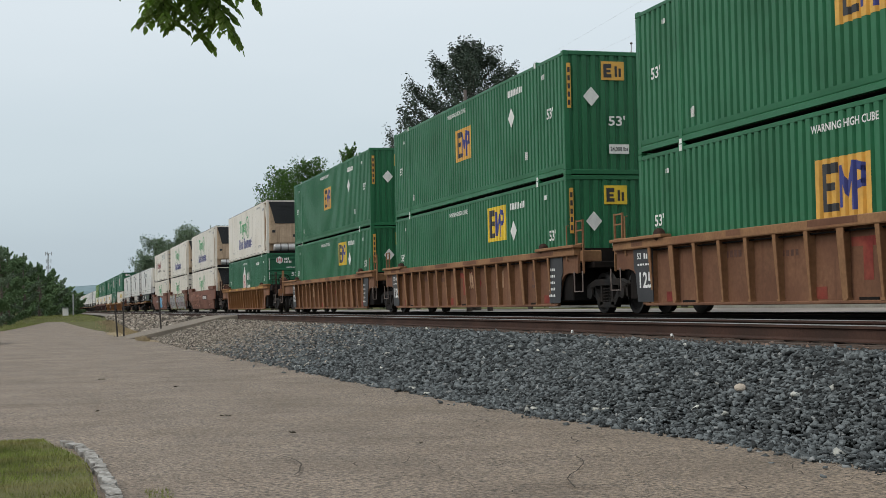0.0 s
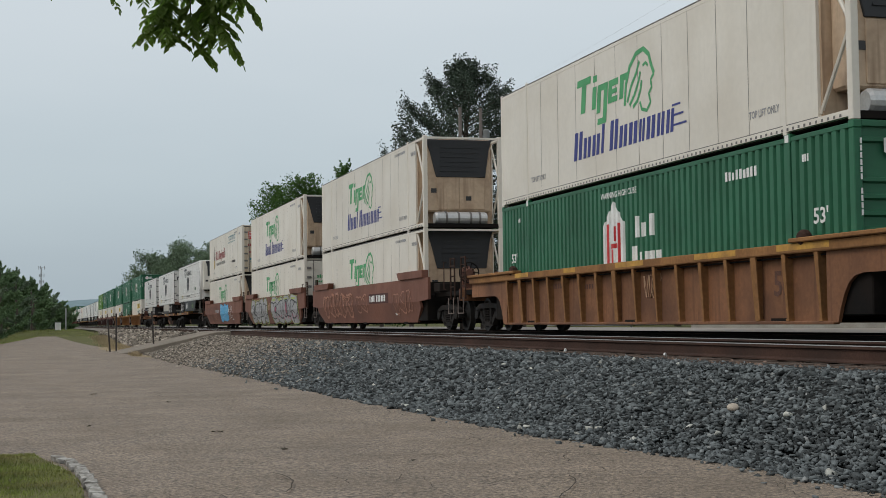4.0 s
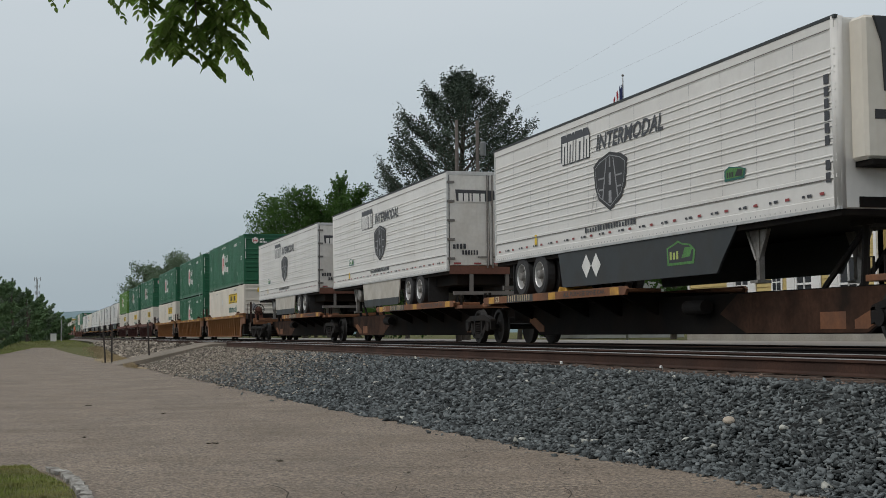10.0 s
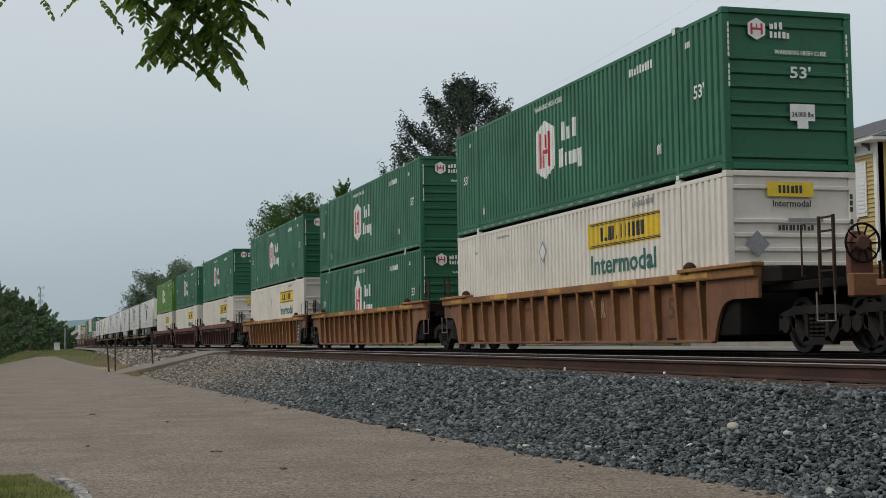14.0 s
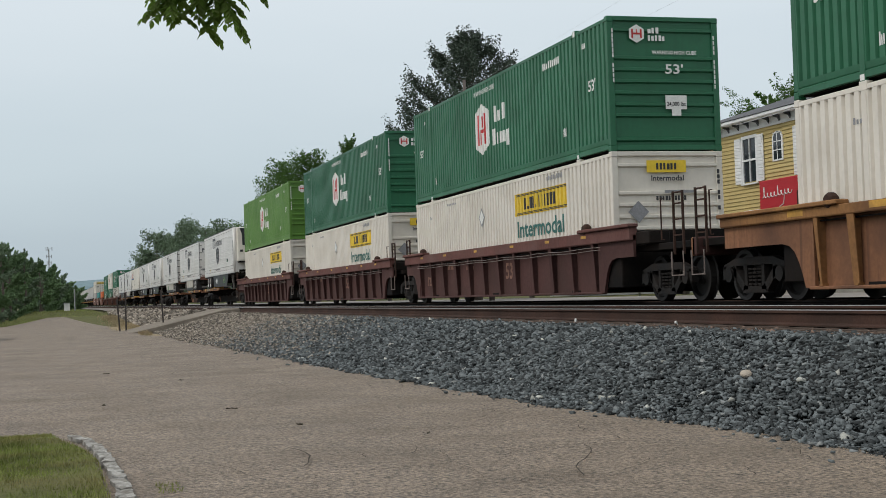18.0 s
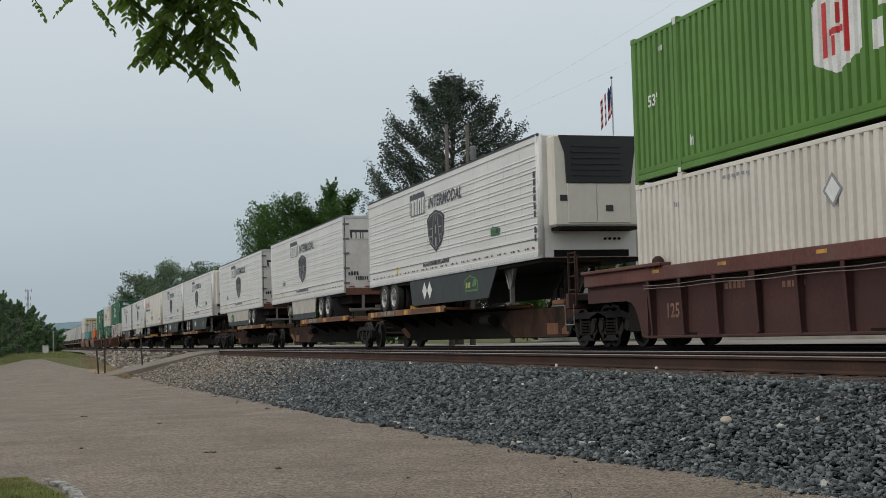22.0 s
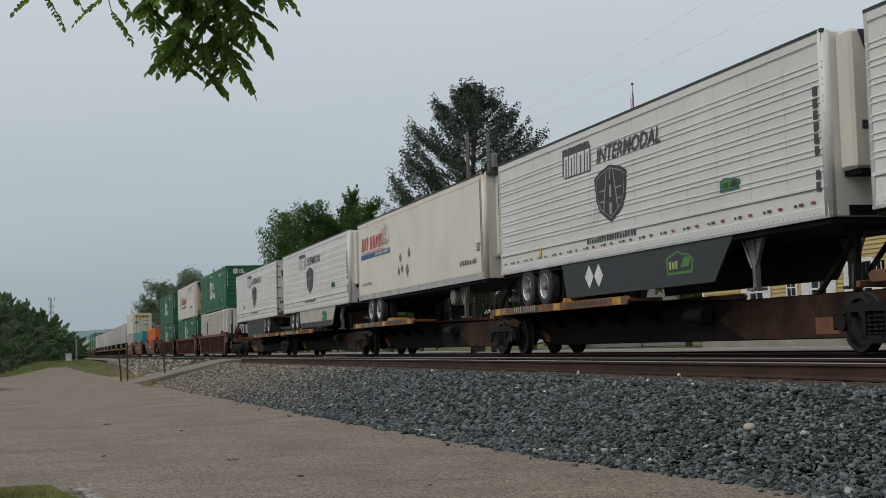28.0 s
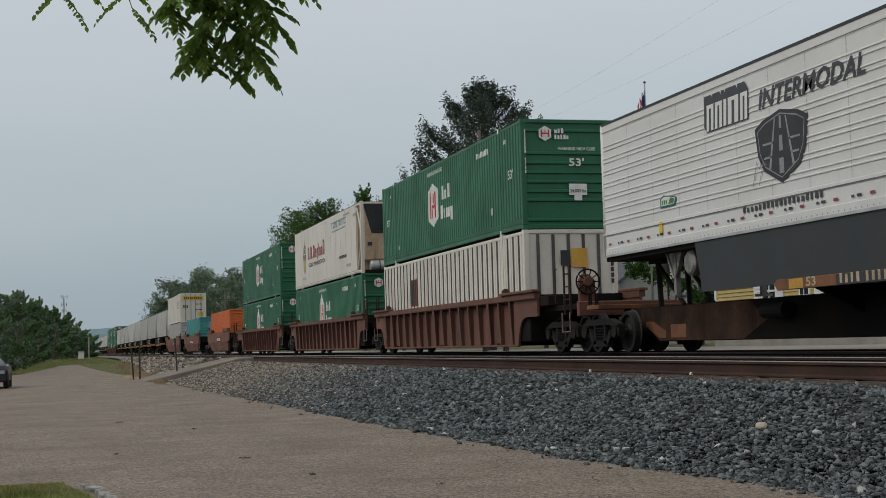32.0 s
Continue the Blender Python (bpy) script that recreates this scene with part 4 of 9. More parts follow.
def container_shell(c, L, paint, ends="ribs", posts=(1.88, 14.2), dark_ribs=False):
    """The frame and panels of a corrugated box."""
    H, W = BOX_H, HALF
    for y in (0.0, L - 0.14):
        for x in (-W, W - 0.14):
            bm = bmesh.new()
            box(bm, x, x + 0.14, y, y + 0.14, 0.12, H - 0.12)
            part("corner_post", bm, paint, c, bevel=0.012)
            for z in (0.0, H - 0.12):
                bm = bmesh.new()
                box(bm, x - 0.004, x + 0.144, y - 0.006, y + 0.146, z, z + 0.12)
                part("corner_casting", bm, paint, c, bevel=0.012)
    for s in (-1, 1):
        bm = bmesh.new()
        wave_panel(bm, 0.14, L - 0.14, 0.27, H - 0.10, W - 0.005, s)
        part("side_panel", bm, paint, c)
        bm = bmesh.new()
        x0, x1 = sorted((s * W, s * (W - 0.09)))
        box(bm, x0, x1, 0.14, L - 0.14, H - 0.115, H - 0.035)
        part("top_rail", bm, paint, c, bevel=0.01)
        bm = bmesh.new()
        prism(bm, [(s * W, 0.055), (s * W, 0.15), (s * (W - 0.022), 0.165), (s * (W - 0.012), 0.185), (s * (W - 0.002), 0.28), (s * (W - 0.1), 0.28), (s * (W - 0.1), 0.055)], "y", 0.14, L - 0.14)
        part("bottom_rail", bm, paint, c)
        for y in posts:
            bm = bmesh.new()
            xa, xb = sorted((s * (W + 0.008), s * (W - 0.06)))
            box(bm, xa, xb, y - 0.07, y + 0.07, 0.0, H)
            part("frame_post", bm, paint, c, bevel=0.01)
            bm = bmesh.new()
            xa, xb = sorted((s * (W + 0.012), s * (W - 0.10)))
            box(bm, xa, xb, y - 0.10, y + 0.10, H - 0.13, H + 0.018)
            part("lifting_casting", bm, paint, c, bevel=0.01)
    bm = bmesh.new()
    box(bm, -W + 0.09, W - 0.09, 0.10, L - 0.10, H - 0.06, H - 0.012)
    part("roof", bm, paint, c)
    bm = bmesh.new()
    box(bm, -W + 0.09, W - 0.09, 0.10, L - 0.10, 0.04, 0.15)
    part("floor", bm, M["sill"], c)
    # near end
    bm = bmesh.new()
    if ends == "ribs":
        line = [(0.08, 0.12), (0.05, 0.12)]
        for z in (0.20, 0.72, 0.95, 1.20, 1.45, 1.70, 1.95, 2.55):
            line += [(0.05, z), (0.0, z + 0.03), (0.0, z + 0.085), (0.05, z + 0.10)]
        line += [(0.05, H - 0.1), (0.08, H - 0.1)]
        prism(bm, line, "x", -W + 0.14, W - 0.14)
    elif ends == "waves":
        n = 10
        step_w = (2 * W - 0.28) / n
        line = []
        for i in range(n):
            x = -W + 0.14 + i * step_w
            line += [(x, 0.05), (x + step_w * 0.30, 0.05), (x + step_w * 0.42, 0.01), (x + step_w * 0.88, 0.01)]
        line += [(W - 0.14, 0.05)]
        prism(bm, line + [(W - 0.14, 0.09), (-W + 0.14, 0.09)], "z", 0.12, H - 0.1)
    else:
        box(bm, -W + 0.14, W - 0.14, 0.03, 0.08, 0.12, H - 0.1)
    part("end_panel", bm, paint, c)
    bm = bmesh.new()
    box(bm, -W + 0.14, W - 0.14, L - 0.08, L - 0.03, 0.12, H - 0.1)
    part("end_panel", bm, paint, c)
    bm = bmesh.new()
    box(bm, -W + 0.14, W - 0.14, 0.0, 0.1, 0.02, 0.13)
    part("end_sill", bm, paint, c, bevel=0.01)
    bm = bmesh.new()
    box(bm, -W + 0.14, W - 0.14, 0.0, 0.1, H - 0.1, H)
    part("end_header", bm, paint, c, bevel=0.01)
    if dark_ribs:
        bm = bmesh.new()
        y = 0.25
        while y < L - 0.2:
            k = math.floor(y / PITCH) * PITCH
            wave_decal(bm, k + 0.88 * PITCH, k + 1.10 * PITCH, flat_band(0.29), flat_band(H - 0.12))
            y += 2 * PITCH
        part("painted_rib", bm, M["white_rib"], c)
        bm = bmesh.new()
        for i in range(5):
            end_sheet(bm, -0.95 + 0.42 * i, -0.86 + 0.42 * i, 0.15, H - 0.12, 0.012)
        part("painted_rib", bm, M["white_rib"], c)


def small_marks(c, ink, seed):
    bm = bmesh.new()
    side_text(bm, "53'", 1.15, 1.42, 0.42, 0.26)
    side_text(bm, "53'", 15.45, 1.42, 0.42, 0.24)
    side_bars(bm, 4, 2.75, 0.62, 0.2, 0.2, seed)
    side_bars(bm, 3, 13.75, 0.45, 0.16, 0.2, seed + 1)
    side_bars(bm, 3, 1.45, 2.42, 0.22, 0.12, seed + 2)
    side_bars(bm, 3, 14.9, 2.42, 0.16, 0.10, seed + 3)
    part("length_mark", bm, ink, c, "stencilled length marks")
    bm = bmesh.new()
    for y in (1.88, 14.2):
        side_sheet(bm, y - 0.06, y + 0.06, 2.78, 2.90, -(HALF + 0.015))
        side_sheet(bm, y - 0.06, y + 0.06, 0.02, 0.11, -(HALF + 0.0105))
    part("placard", bm, ink, c, "white-painted casting faces")
    bm = bmesh.new()
    side_text(bm, "WARNING HIGH CUBE", 9.6, 2.52, 1.85, 0.13)
    part("warning", bm, ink, c)
    bm = bmesh.new()
    side_bars(bm, 9, 4.0, 2.36, 1.15, 0.17, seed + 4)
    part("code", bm, ink, c)


def emp_container(panel="amber_panel", low=False, place=8.05):
    c = thing("container", "green corrugated 53-foot container with a yellow square mark", "shipping container", "containers on the train")
    container_shell(c, BOX_L, M["green"], "waves")
    y0 = 5.15 if low else place
    z0 = 1.62 if low else 1.18
    bm = bmesh.new()
    wave_decal(bm, y0 - 0.76, y0 + 0.76, flat_band(z0), flat_band(z0 + 0.92))
    part("logo_panel", bm, M[panel], c, "yellow square panel")
    bm = bmesh.new()
    for a, b, lo, hi in ((0.44, 0.60, 0.1, 0.84), (0.16, 0.44, 0.68, 0.84), (0.2, 0.44, 0.42, 0.54), (0.16, 0.44, 0.1, 0.22)):
        wave_decal(bm, y0 + a, y0 + b, flat_band(z0 + lo), flat_band(z0 + hi), off=0.009)
    part("logo", bm, M["ink"], c)
    bm = bmesh.new()
    def stroke(ya, za, yb, zb, t):
        ya, yb = y0 + ya, y0 + yb
        line = lambda y: z0 + za + (zb - za) * (y - ya) / (yb - ya)
        wave_decal(bm, min(ya, yb), max(ya, yb), lambda y: line(y) - t / 2, lambda y: line(y) + t / 2, off=0.009)
    for ya, za, yb, zb, t in ((0.10, 0.46, 0.0, 0.46, 0.64), (0.0, 0.62, -0.13, 0.3, 0.26), (-0.13, 0.3, -0.25, 0.66, 0.26), (-0.25, 0.46, -0.36, 0.46, 0.74), (-0.36, 0.76, -0.58, 0.70, 0.13), (-0.50, 0.6, -0.62, 0.58, 0.26), (-0.36, 0.44, -0.56, 0.48, 0.12)):
        stroke(ya, za, yb, zb, t)
    part("logo", bm, M["blue_ink"], c)
    bm = bmesh.new()
    zd = 1.82
    sheet(bm, [(SX - 0.004, 3.75, zd - 0.26), (SX - 0.004, 3.5, zd), (SX - 0.004, 3.75, zd + 0.26), (SX - 0.004, 4.0, zd)])
    part("placard", bm, M["white_ink"], c, "white diamond placard")
    small_marks(c, M["white_ink"], 3 if low else 11)
    bm = bmesh.new()
    end_sheet(bm, -0.36, 0.22, 2.22, 2.66)
    part("logo_panel", bm, M[panel], c)
    bm = bmesh.new()
    for a, b, lo, hi in ((-0.3, -0.22, 2.28, 2.6), (-0.22, -0.1, 2.5, 2.6), (-0.22, -0.12, 2.4, 2.46), (-0.22, -0.1, 2.28, 2.36), (-0.02, 0.04, 2.3, 2.55), (0.08, 0.14, 2.3, 2.5)):
        end_sheet(bm, a, b, lo, hi, EY - 0.004)
    part("logo", bm, M["ink"], c)
    bm = bmesh.new()
    sheet(bm, [(-0.62, EY, 1.6), (-0.42, EY, 1.83), (-0.62, EY, 2.06), (-0.82, EY, 1.83)])
    part("placard", bm, M["white_ink"], c, "white diamond placard")
    bm = bmesh.new()
    end_sheet(bm, -0.2, 0.3, 0.5, 0.72)
    part("load_label", bm, M["white_ink"], c, "white load label")
    bm = bmesh.new()
    end_text(bm, "53'", -0.2, 1.15, 0.42, 0.24)
    part("length_mark", bm, M["white_ink"], c)
    bm = bmesh.new()
    end_text(bm, "24,000 lbs", -0.17, 0.55, 0.44, 0.11, EY - 0.004)
    part("load_label", bm, M["ink"], c)
    bm = bmesh.new()
    end_sheet(bm, -1.22, -1.12, 1.55, 2.6)
    part("reflective_tape", bm, M["amber_panel"], c, "yellow hazard strip")
    bm = bmesh.new()
    for i in range(5):
        end_sheet(bm, -1.20, -1.14, 1.62 + 0.19 * i, 1.74 + 0.19 * i, EY - 0.004)
    part("reflective_tape", bm, M["ink"], c)
    return c


def hub_container(paint="hub_green", old=False, taped=True):
    shade = {"hub_green": "dark green", "light_green": "light green"}[paint]
    c = thing("container", shade + " corrugated 53-foot container with a white emblem", "shipping container", "containers on the train")
    container_shell(c, BOX_L, M[paint], "ribs")
    zc = 1.56
    bm = bmesh.new()
    if old:
        wave_decal(bm, 8.4, 9.5, flat_band(0.9), lambda y: 1.95 + 0.5 * (1 - abs(y - 8.95) / 0.55))
    else:
        lo, hi = hexagon(8.95, zc, 1.34, 1.4)
        wave_decal(bm, 8.28, 9.62, lo, hi)
    part("emblem", bm, M["white_ink"], c, "white emblem panel")
    bm = bmesh.new()
    for a, b, lo, hi in ((0.22, 0.36, -0.42, 0.42), (-0.36, -0.22, -0.42, 0.42), (-0.2, 0.2, -0.10, 0.0), (-0.14, -0.02, 0.05, 0.36), (0.02, 0.14, -0.42, -0.12)):
        wave_decal(bm, 8.95 + a, 8.95 + b, flat_band(zc + lo), flat_band(zc + hi), off=0.009)
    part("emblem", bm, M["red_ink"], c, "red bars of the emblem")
    bm = bmesh.new()
    for i, (a, w, lo, hi) in enumerate(((7.85, 0.2, 1.62, 2.05), (7.55, 0.22, 1.62, 1.9), (7.25, 0.24, 1.62, 2.05), (8.02, 0.26, 1.02, 1.45), (7.7, 0.16, 1.02, 1.32), (7.46, 0.22, 1.02, 1.32), (7.16, 0.2, 1.02, 1.32), (6.88, 0.24, 0.9, 1.32))):
        wave_decal(bm, a - w, a, flat_band(lo), flat_band(hi))
    part("name_mark", bm, M["white_ink"], c)
    small_marks(c, M["white_ink"], 21)
    if paint == "hub_green" and taped:
        bm = bmesh.new()
        y = 0.4
        while y < 16:
            side_sheet(bm, y, y + 0.26, 0.085, 0.12, -(HALF + 0.003))
            y += 0.62
        part("reflective_tape", bm, M["silver_ink"], c)
    bm = bmesh.new()
    pts = [(-0.62 + 0.2 * math.sin(math.radians(60 * k)), EY, 2.52 + 0.2 * math.cos(math.radians(60 * k))) for k in range(6)][::-1]
    sheet(bm, pts)
    part("emblem", bm, M["white_ink"], c)
    bm = bmesh.new()
    for a, b, lo, hi in ((-0.74, -0.70, -0.1, 0.1), (-0.54, -0.50, -0.1, 0.1), (-0.7, -0.54, -0.02, 0.02), (-0.63, -0.61, 0.02, 0.1)):
        end_sheet(bm, a, b, 2.52 + lo, 2.52 + hi, EY - 0.004)
    part("emblem", bm, M["red_ink"], c)
    bm = bmesh.new()
    end_bars(bm, 3, -0.36, 2.53, 0.28, 0.13, 2)
    end_bars(bm, 5, -0.36, 2.37, 0.42, 0.12, 3)
    down_code(bm, 11, -1.20, 2.62, 0.035, 0.085, True, 5)
    down_code(bm, 11, 1.17, 2.5, 0.035, 0.085, True, 6)
    part("name_mark", bm, M["white_ink"], c)
    bm = bmesh.new()
    end_text(bm, "WARNING HIGH CUBE", -0.28, 2.08, 1.05, 0.085)
    part("warning", bm, M["white_ink"], c)
    bm = bmesh.new()
    end_text(bm, "53'", 0.02, 1.66, 0.42, 0.22)
    part("length_mark", bm, M["white_ink"], c)
    bm = bmesh.new()
    end_sheet(bm, 0.0, 0.5, 0.9, 1.2)
    end_sheet(bm, 0.14, 0.36, 0.76, 0.9)
    part("load_label", bm, M["white_ink"], c, "white load label")
    bm = bmesh.new()
    end_text(bm, "24,000 lbs", 0.03, 0.95, 0.44, 0.11, EY - 0.004)
    part("load_label", bm, M["ink"], c)
    return c


def jb_container():
    c = thing("container", "white corrugated 53-foot container with a yellow panel", "shipping container", "containers on the train")
    container_shell(c, BOX_L, M["white"], "ribs")
    bm = bmesh.new()
    wave_decal(bm, 2.72, 6.38, flat_band(1.90), flat_band(2.46))
    part("logo_panel", bm, M["yellow_panel"], c, "yellow panel with dark bars")
    bm = bmesh.new()
    for k in range(11):
        a = 5.66 - 0.205 * k
        if k not in (1, 4):
            wave_decal(bm, a - 0.10, a, flat_band(2.04), flat_band(2.33), off=0.009)
        else:
            wave_decal(bm, a - 0.07, a, flat_band(2.04), flat_band(2.11), off=0.009)
    for lo in (1.925, 1.955, 2.39, 2.42):
        wave_decal(bm, 2.78, 6.32, flat_band(lo), flat_band(lo + 0.018), off=0.009)
    part("name_mark", bm, M["ink"], c)
    bm = bmesh.new()
    side_text(bm, "Intermodal", 6.22, 1.34, 3.3, 0.42)
    part("lettering", bm, M["pine_ink"], c, "dark green lettering")
    for k, (w, ink) in enumerate(((0.27, "silver_ink"), (0.2, "white_ink"))):
        bm = bmesh.new()
        xx = SX - 0.004 - 0.003 * k
        sheet(bm, [(xx, 9.2, 2.05 - w), (xx, 9.2 - w, 2.05), (xx, 9.2, 2.05 + w), (xx, 9.2 + w, 2.05)])
        part("placard", bm, M[ink], c)
    bm = bmesh.new()
    side_bars(bm, 10, 4.0, 2.62, 1.1, 0.11, 8)
    side_bars(bm, 4, 14.5, 2.3, 0.35, 0.10, 9)
    side_bars(bm, 6, 12.6, 2.6, 1.0, 0.06, 10)
    part("code", bm, M["silver_ink"], c)
    bm = bmesh.new()
    end_sheet(bm, -0.5, 0.42, 2.44, 2.7)
    part("logo_panel", bm, M["yellow_panel"], c)
    bm = bmesh.new()
    end_bars(bm, 6, -0.28, 2.5, 0.5, 0.14, 4, EY - 0.004)
    down_code(bm, 11, 1.15, 2.5, 0.06, 0.09, True, 7)
    end_bars(bm, 10, -0.3, 1.84, 0.72, 0.10, 5)
    part("name_mark", bm, M["ink"], c)
    bm = bmesh.new()
    end_text(bm, "Intermodal", -0.4, 2.26, 0.76, 0.12)
    part("lettering", bm, M["charcoal"], c)
    bm = bmesh.new()
    sheet(bm, [(-0.72, EY, 1.36), (-0.48, EY, 1.6), (-0.72, EY, 1.84), (-0.96, EY, 1.6)])
    part("placard", bm, M["silver_ink"], c)
    bm = bmesh.new()
    end_sheet(bm, -0.1, 0.6, 2.0, 2.06)
    part("document_holder", bm, M["silver_ink"], c)
    return c


def cooling_unit(c, y, z0, z1, soiled=True):
    """Refrigeration unit on an end wall, facing the near end."""
    skin = M["soiled" if soiled else "cream"]
    W = HALF
    bm = bmesh.new()
    box(bm, -W + 0.22, W - 0.22, y - 0.42, y, z0 + 0.42, z1 - 0.04)
    unit = part("cooling_unit", bm, skin, c, "beige refrigeration unit" if soiled else "white refrigeration unit", bevel=0.05)
    bm = bmesh.new()
    zt, zm = z1 - 0.06, z0 + (z1 - z0) * 0.55
    shift = 0.0 if soiled else 0.17
    prism(bm, [(-W + 0.2 + shift, zt), (W - 0.2, zt), (W - 0.3, zt - 0.35), (W - 0.42, zm), (-W + 0.54, zm), (-W + 0.34 + shift, zt - 0.4)], "y", y - 0.46, y - 0.40)
    part("grille", bm, M["black_grille"], unit, "black slatted grille", bevel=0.01)
    for i in range(6):
        bm = bmesh.new()
        z = zt - 0.25 - i * (zt - zm - 0.3) / 6
        box(bm, -0.62, 0.62, y - 0.485, y - 0.455, z - 0.02, z + 0.02)
        part("slat", bm, M["black_grille"], unit)
    bm = bmesh.new()
    for a, b in ((-W + 0.56, -0.012), (0.012, W - 0.44)):
        box(bm, a, b, y - 0.445, y - 0.415, z0 + 0.5, zm - 0.02)
    part("unit_door", bm, skin, unit, bevel=0.012)
    bm = bmesh.new()
    box(bm, -0.92, -0.74, y - 0.432, y - 0.418, z0 + 1.02, z0 + 1.16)
    box(bm, 0.22, 0.4, y - 0.462, y - 0.44, z0 + 0.78, z0 + 0.92)
    part("latch", bm, M["ink"], unit)
    return unit


def reefer_container(mark="tiger", near="unit"):
    label = {"tiger": "off-white refrigerated container with green and blue marks", "crest": "off-white refrigerated container with a crest and red bars"}[mark]
    c = thing("refrigerated_container", label, "shipping container", "containers on the train")
    L, H, W = BOX_L, BOX_H, HALF
    front = 0.95 if near == "unit" else 0.06
    for s in (-1, 1):
        bm = bmesh.new()
        x0, x1 = sorted((s * (W - 0.004), s * (W - 0.07)))
        box(bm, x0, x1, front, L - 0.1, 0.15, H - 0.09)
        part("side_panel", bm, M["cream"], c)
        for z0, z1, nm in ((0.055, 0.16, "bottom_rail"), (H - 0.12, H - 0.05, "top_rail"), (H - 0.046, H - 0.02, "roof_edge")):
            bm = bmesh.new()
            x0, x1 = sorted((s * W, s * (W - 0.10)))
            box(bm, x0, x1, 0.13, L - 0.13, z0, z1)
            part(nm, bm, M["seam" if nm == "roof_edge" else "cream"], c, bevel=0.004)
        for y in (1.95, 14.2):
            bm = bmesh.new()
            x0, x1 = sorted((s * (W + 0.01), s * (W - 0.06)))
            box(bm, x0, x1, y - 0.055, y + 0.055, 0.0, H + 0.015)
            part("frame_post", bm, M["cream"], c, bevel=0.01)
    bm = bmesh.new()
    y = 3.1
    while y < 14:
        side_sheet(bm, y, y + 0.014, 0.17, H - 0.1, -(W - 0.001))
        y += 1.12
    side_sheet(bm, front, L - 0.1, 0.155, 0.17, -(W + 0.001))
    part("panel_seam", bm, M["seam"], c, "thin dark panel seams")
    bm = bmesh.new()
    y = 0.3
    while y < L - 0.3:
        side_sheet(bm, y, y + 0.06, 0.07, 0.115, -(W + 0.003))
        y += 0.17
    part("rail_slot", bm, M["seam"], c)
    for y in (0.0, L - 0.13):
        for x in (-W, W - 0.13):
            bm = bmesh.new()
            box(bm, x - 0.003, x + 0.133, y - 0.003, y + 0.133, 0, H)
            part("corner_post", bm, M["cream"], c, bevel=0.012)
    bm = bmesh.new()
    box(bm, -W + 0.1, W - 0.1, front, L - 0.05, H - 0.06, H - 0.015)
    part("roof", bm, M["cream"], c)
    bm = bmesh.new()
    box(bm, -W + 0.1, W - 0.1, 0.05, L - 0.05, 0.03, 0.14)
    part("floor", bm, M["sill"], c)
    bm = bmesh.new()
    box(bm, -W + 0.13, W - 0.13, L - 0.07, L - 0.02, 0.1, H - 0.08)
    part("end_panel", bm, M["cream"], c)
    if near == "unit":
        bm = bmesh.new()
        box(bm, -W + 0.06, W - 0.06, front - 0.06, front, 0.14, H - 0.06)
        part("end_panel", bm, M["soiled"], c)
        cooling_unit(c, front - 0.05, 0.12, H)
        for s in (-1, 1):
            bm = bmesh.new()
            x = s * (W - 0.06)
            tube(bm, [(x, 0.08, 1.45), (x, front, 0.22)], 0.035, 6)
            tube(bm, [(x, 0.08, 1.45), (x, front, H - 0.15)], 0.035, 6)
            part("brace", bm, M["cream"], c)
        for z in (0.02, H - 0.09):
            bm = bmesh.new()
            box(bm, -W + 0.13, W - 0.13, 0.02, 0.10, z, z + 0.06)
            part("end_beam", bm, M["cream" if z > 1 else "sill"], c)
        bm = bmesh.new()
        lathe(bm, [(-0.86, 0.0), (-0.86, 0.17), (-0.8, 0.21), (0.8, 0.21), (0.86, 0.17), (0.86, 0.0)], (0, 0.36, 0.32), "x", 16)
        tank = part("fuel_tank", bm, M["alloy"], c, "dull aluminium fuel tank", smooth=False)
        for x in (-0.5, -0.1, 0.3, 0.6):
            bm = bmesh.new()
            lathe(bm, [(-0.03, 0.215), (-0.03, 0.225), (0.03, 0.225), (0.03, 0.215)], (x, 0.36, 0.32), "x", 16)
            part("strap", bm, M["seam"], tank)
    else:
        for a, b in ((-W + 0.13, -0.01), (0.01, W - 0.13)):
            bm = bmesh.new()
            box(bm, a, b, 0.02, 0.08, 0.12, H - 0.12)
            door = part("door", bm, M["aged_door" if mark == "crest" else "cream"], c, "stained cargo door", bevel=0.01)
            for k in (0.25, 0.75):
                bm = bmesh.new()
                x = a + (b - a) * k
                tube(bm, [(x, 0.0, 0.1), (x, 0.0, H - 0.1)], 0.02, 6)
                part("lock_rod", bm, M["seam"], door)
            bm = bmesh.new()
            for i in range(6):
                box(bm, a if a < 0 else b - 0.2, a + 0.2 if a < 0 else b, -0.006, 0.018, 0.3 + i * 0.42, 0.4 + i * 0.42)
            part("hinge", bm, M["seam"], door)
        bm = bmesh.new()
        if mark == "crest":
            end_bars(bm, 9, -0.95, 1.62, 1.0, 0.16, 4)
            end_bars(bm, 10, -0.9, 1.22, 0.95, 0.13, 5)
            teal = bmesh.new()
            end_bars(teal, 9, -0.85, 0.80, 1.75, 0.17, 6)
            end_bars(teal, 22, -0.85, 0.68, 1.7, 0.05, 7)
            part("name_mark", teal, M["teal_ink"], c, "teal name bars")
        else:
            end_bars(bm, 5, -0.7, 2.0, 0.5, 0.16, 8)
            end_bars(bm, 10, -0.75, 1.8, 0.7, 0.11, 9)
        part("name_mark", bm, M["wine_ink" if mark == "crest" else "tiger_green"], c)
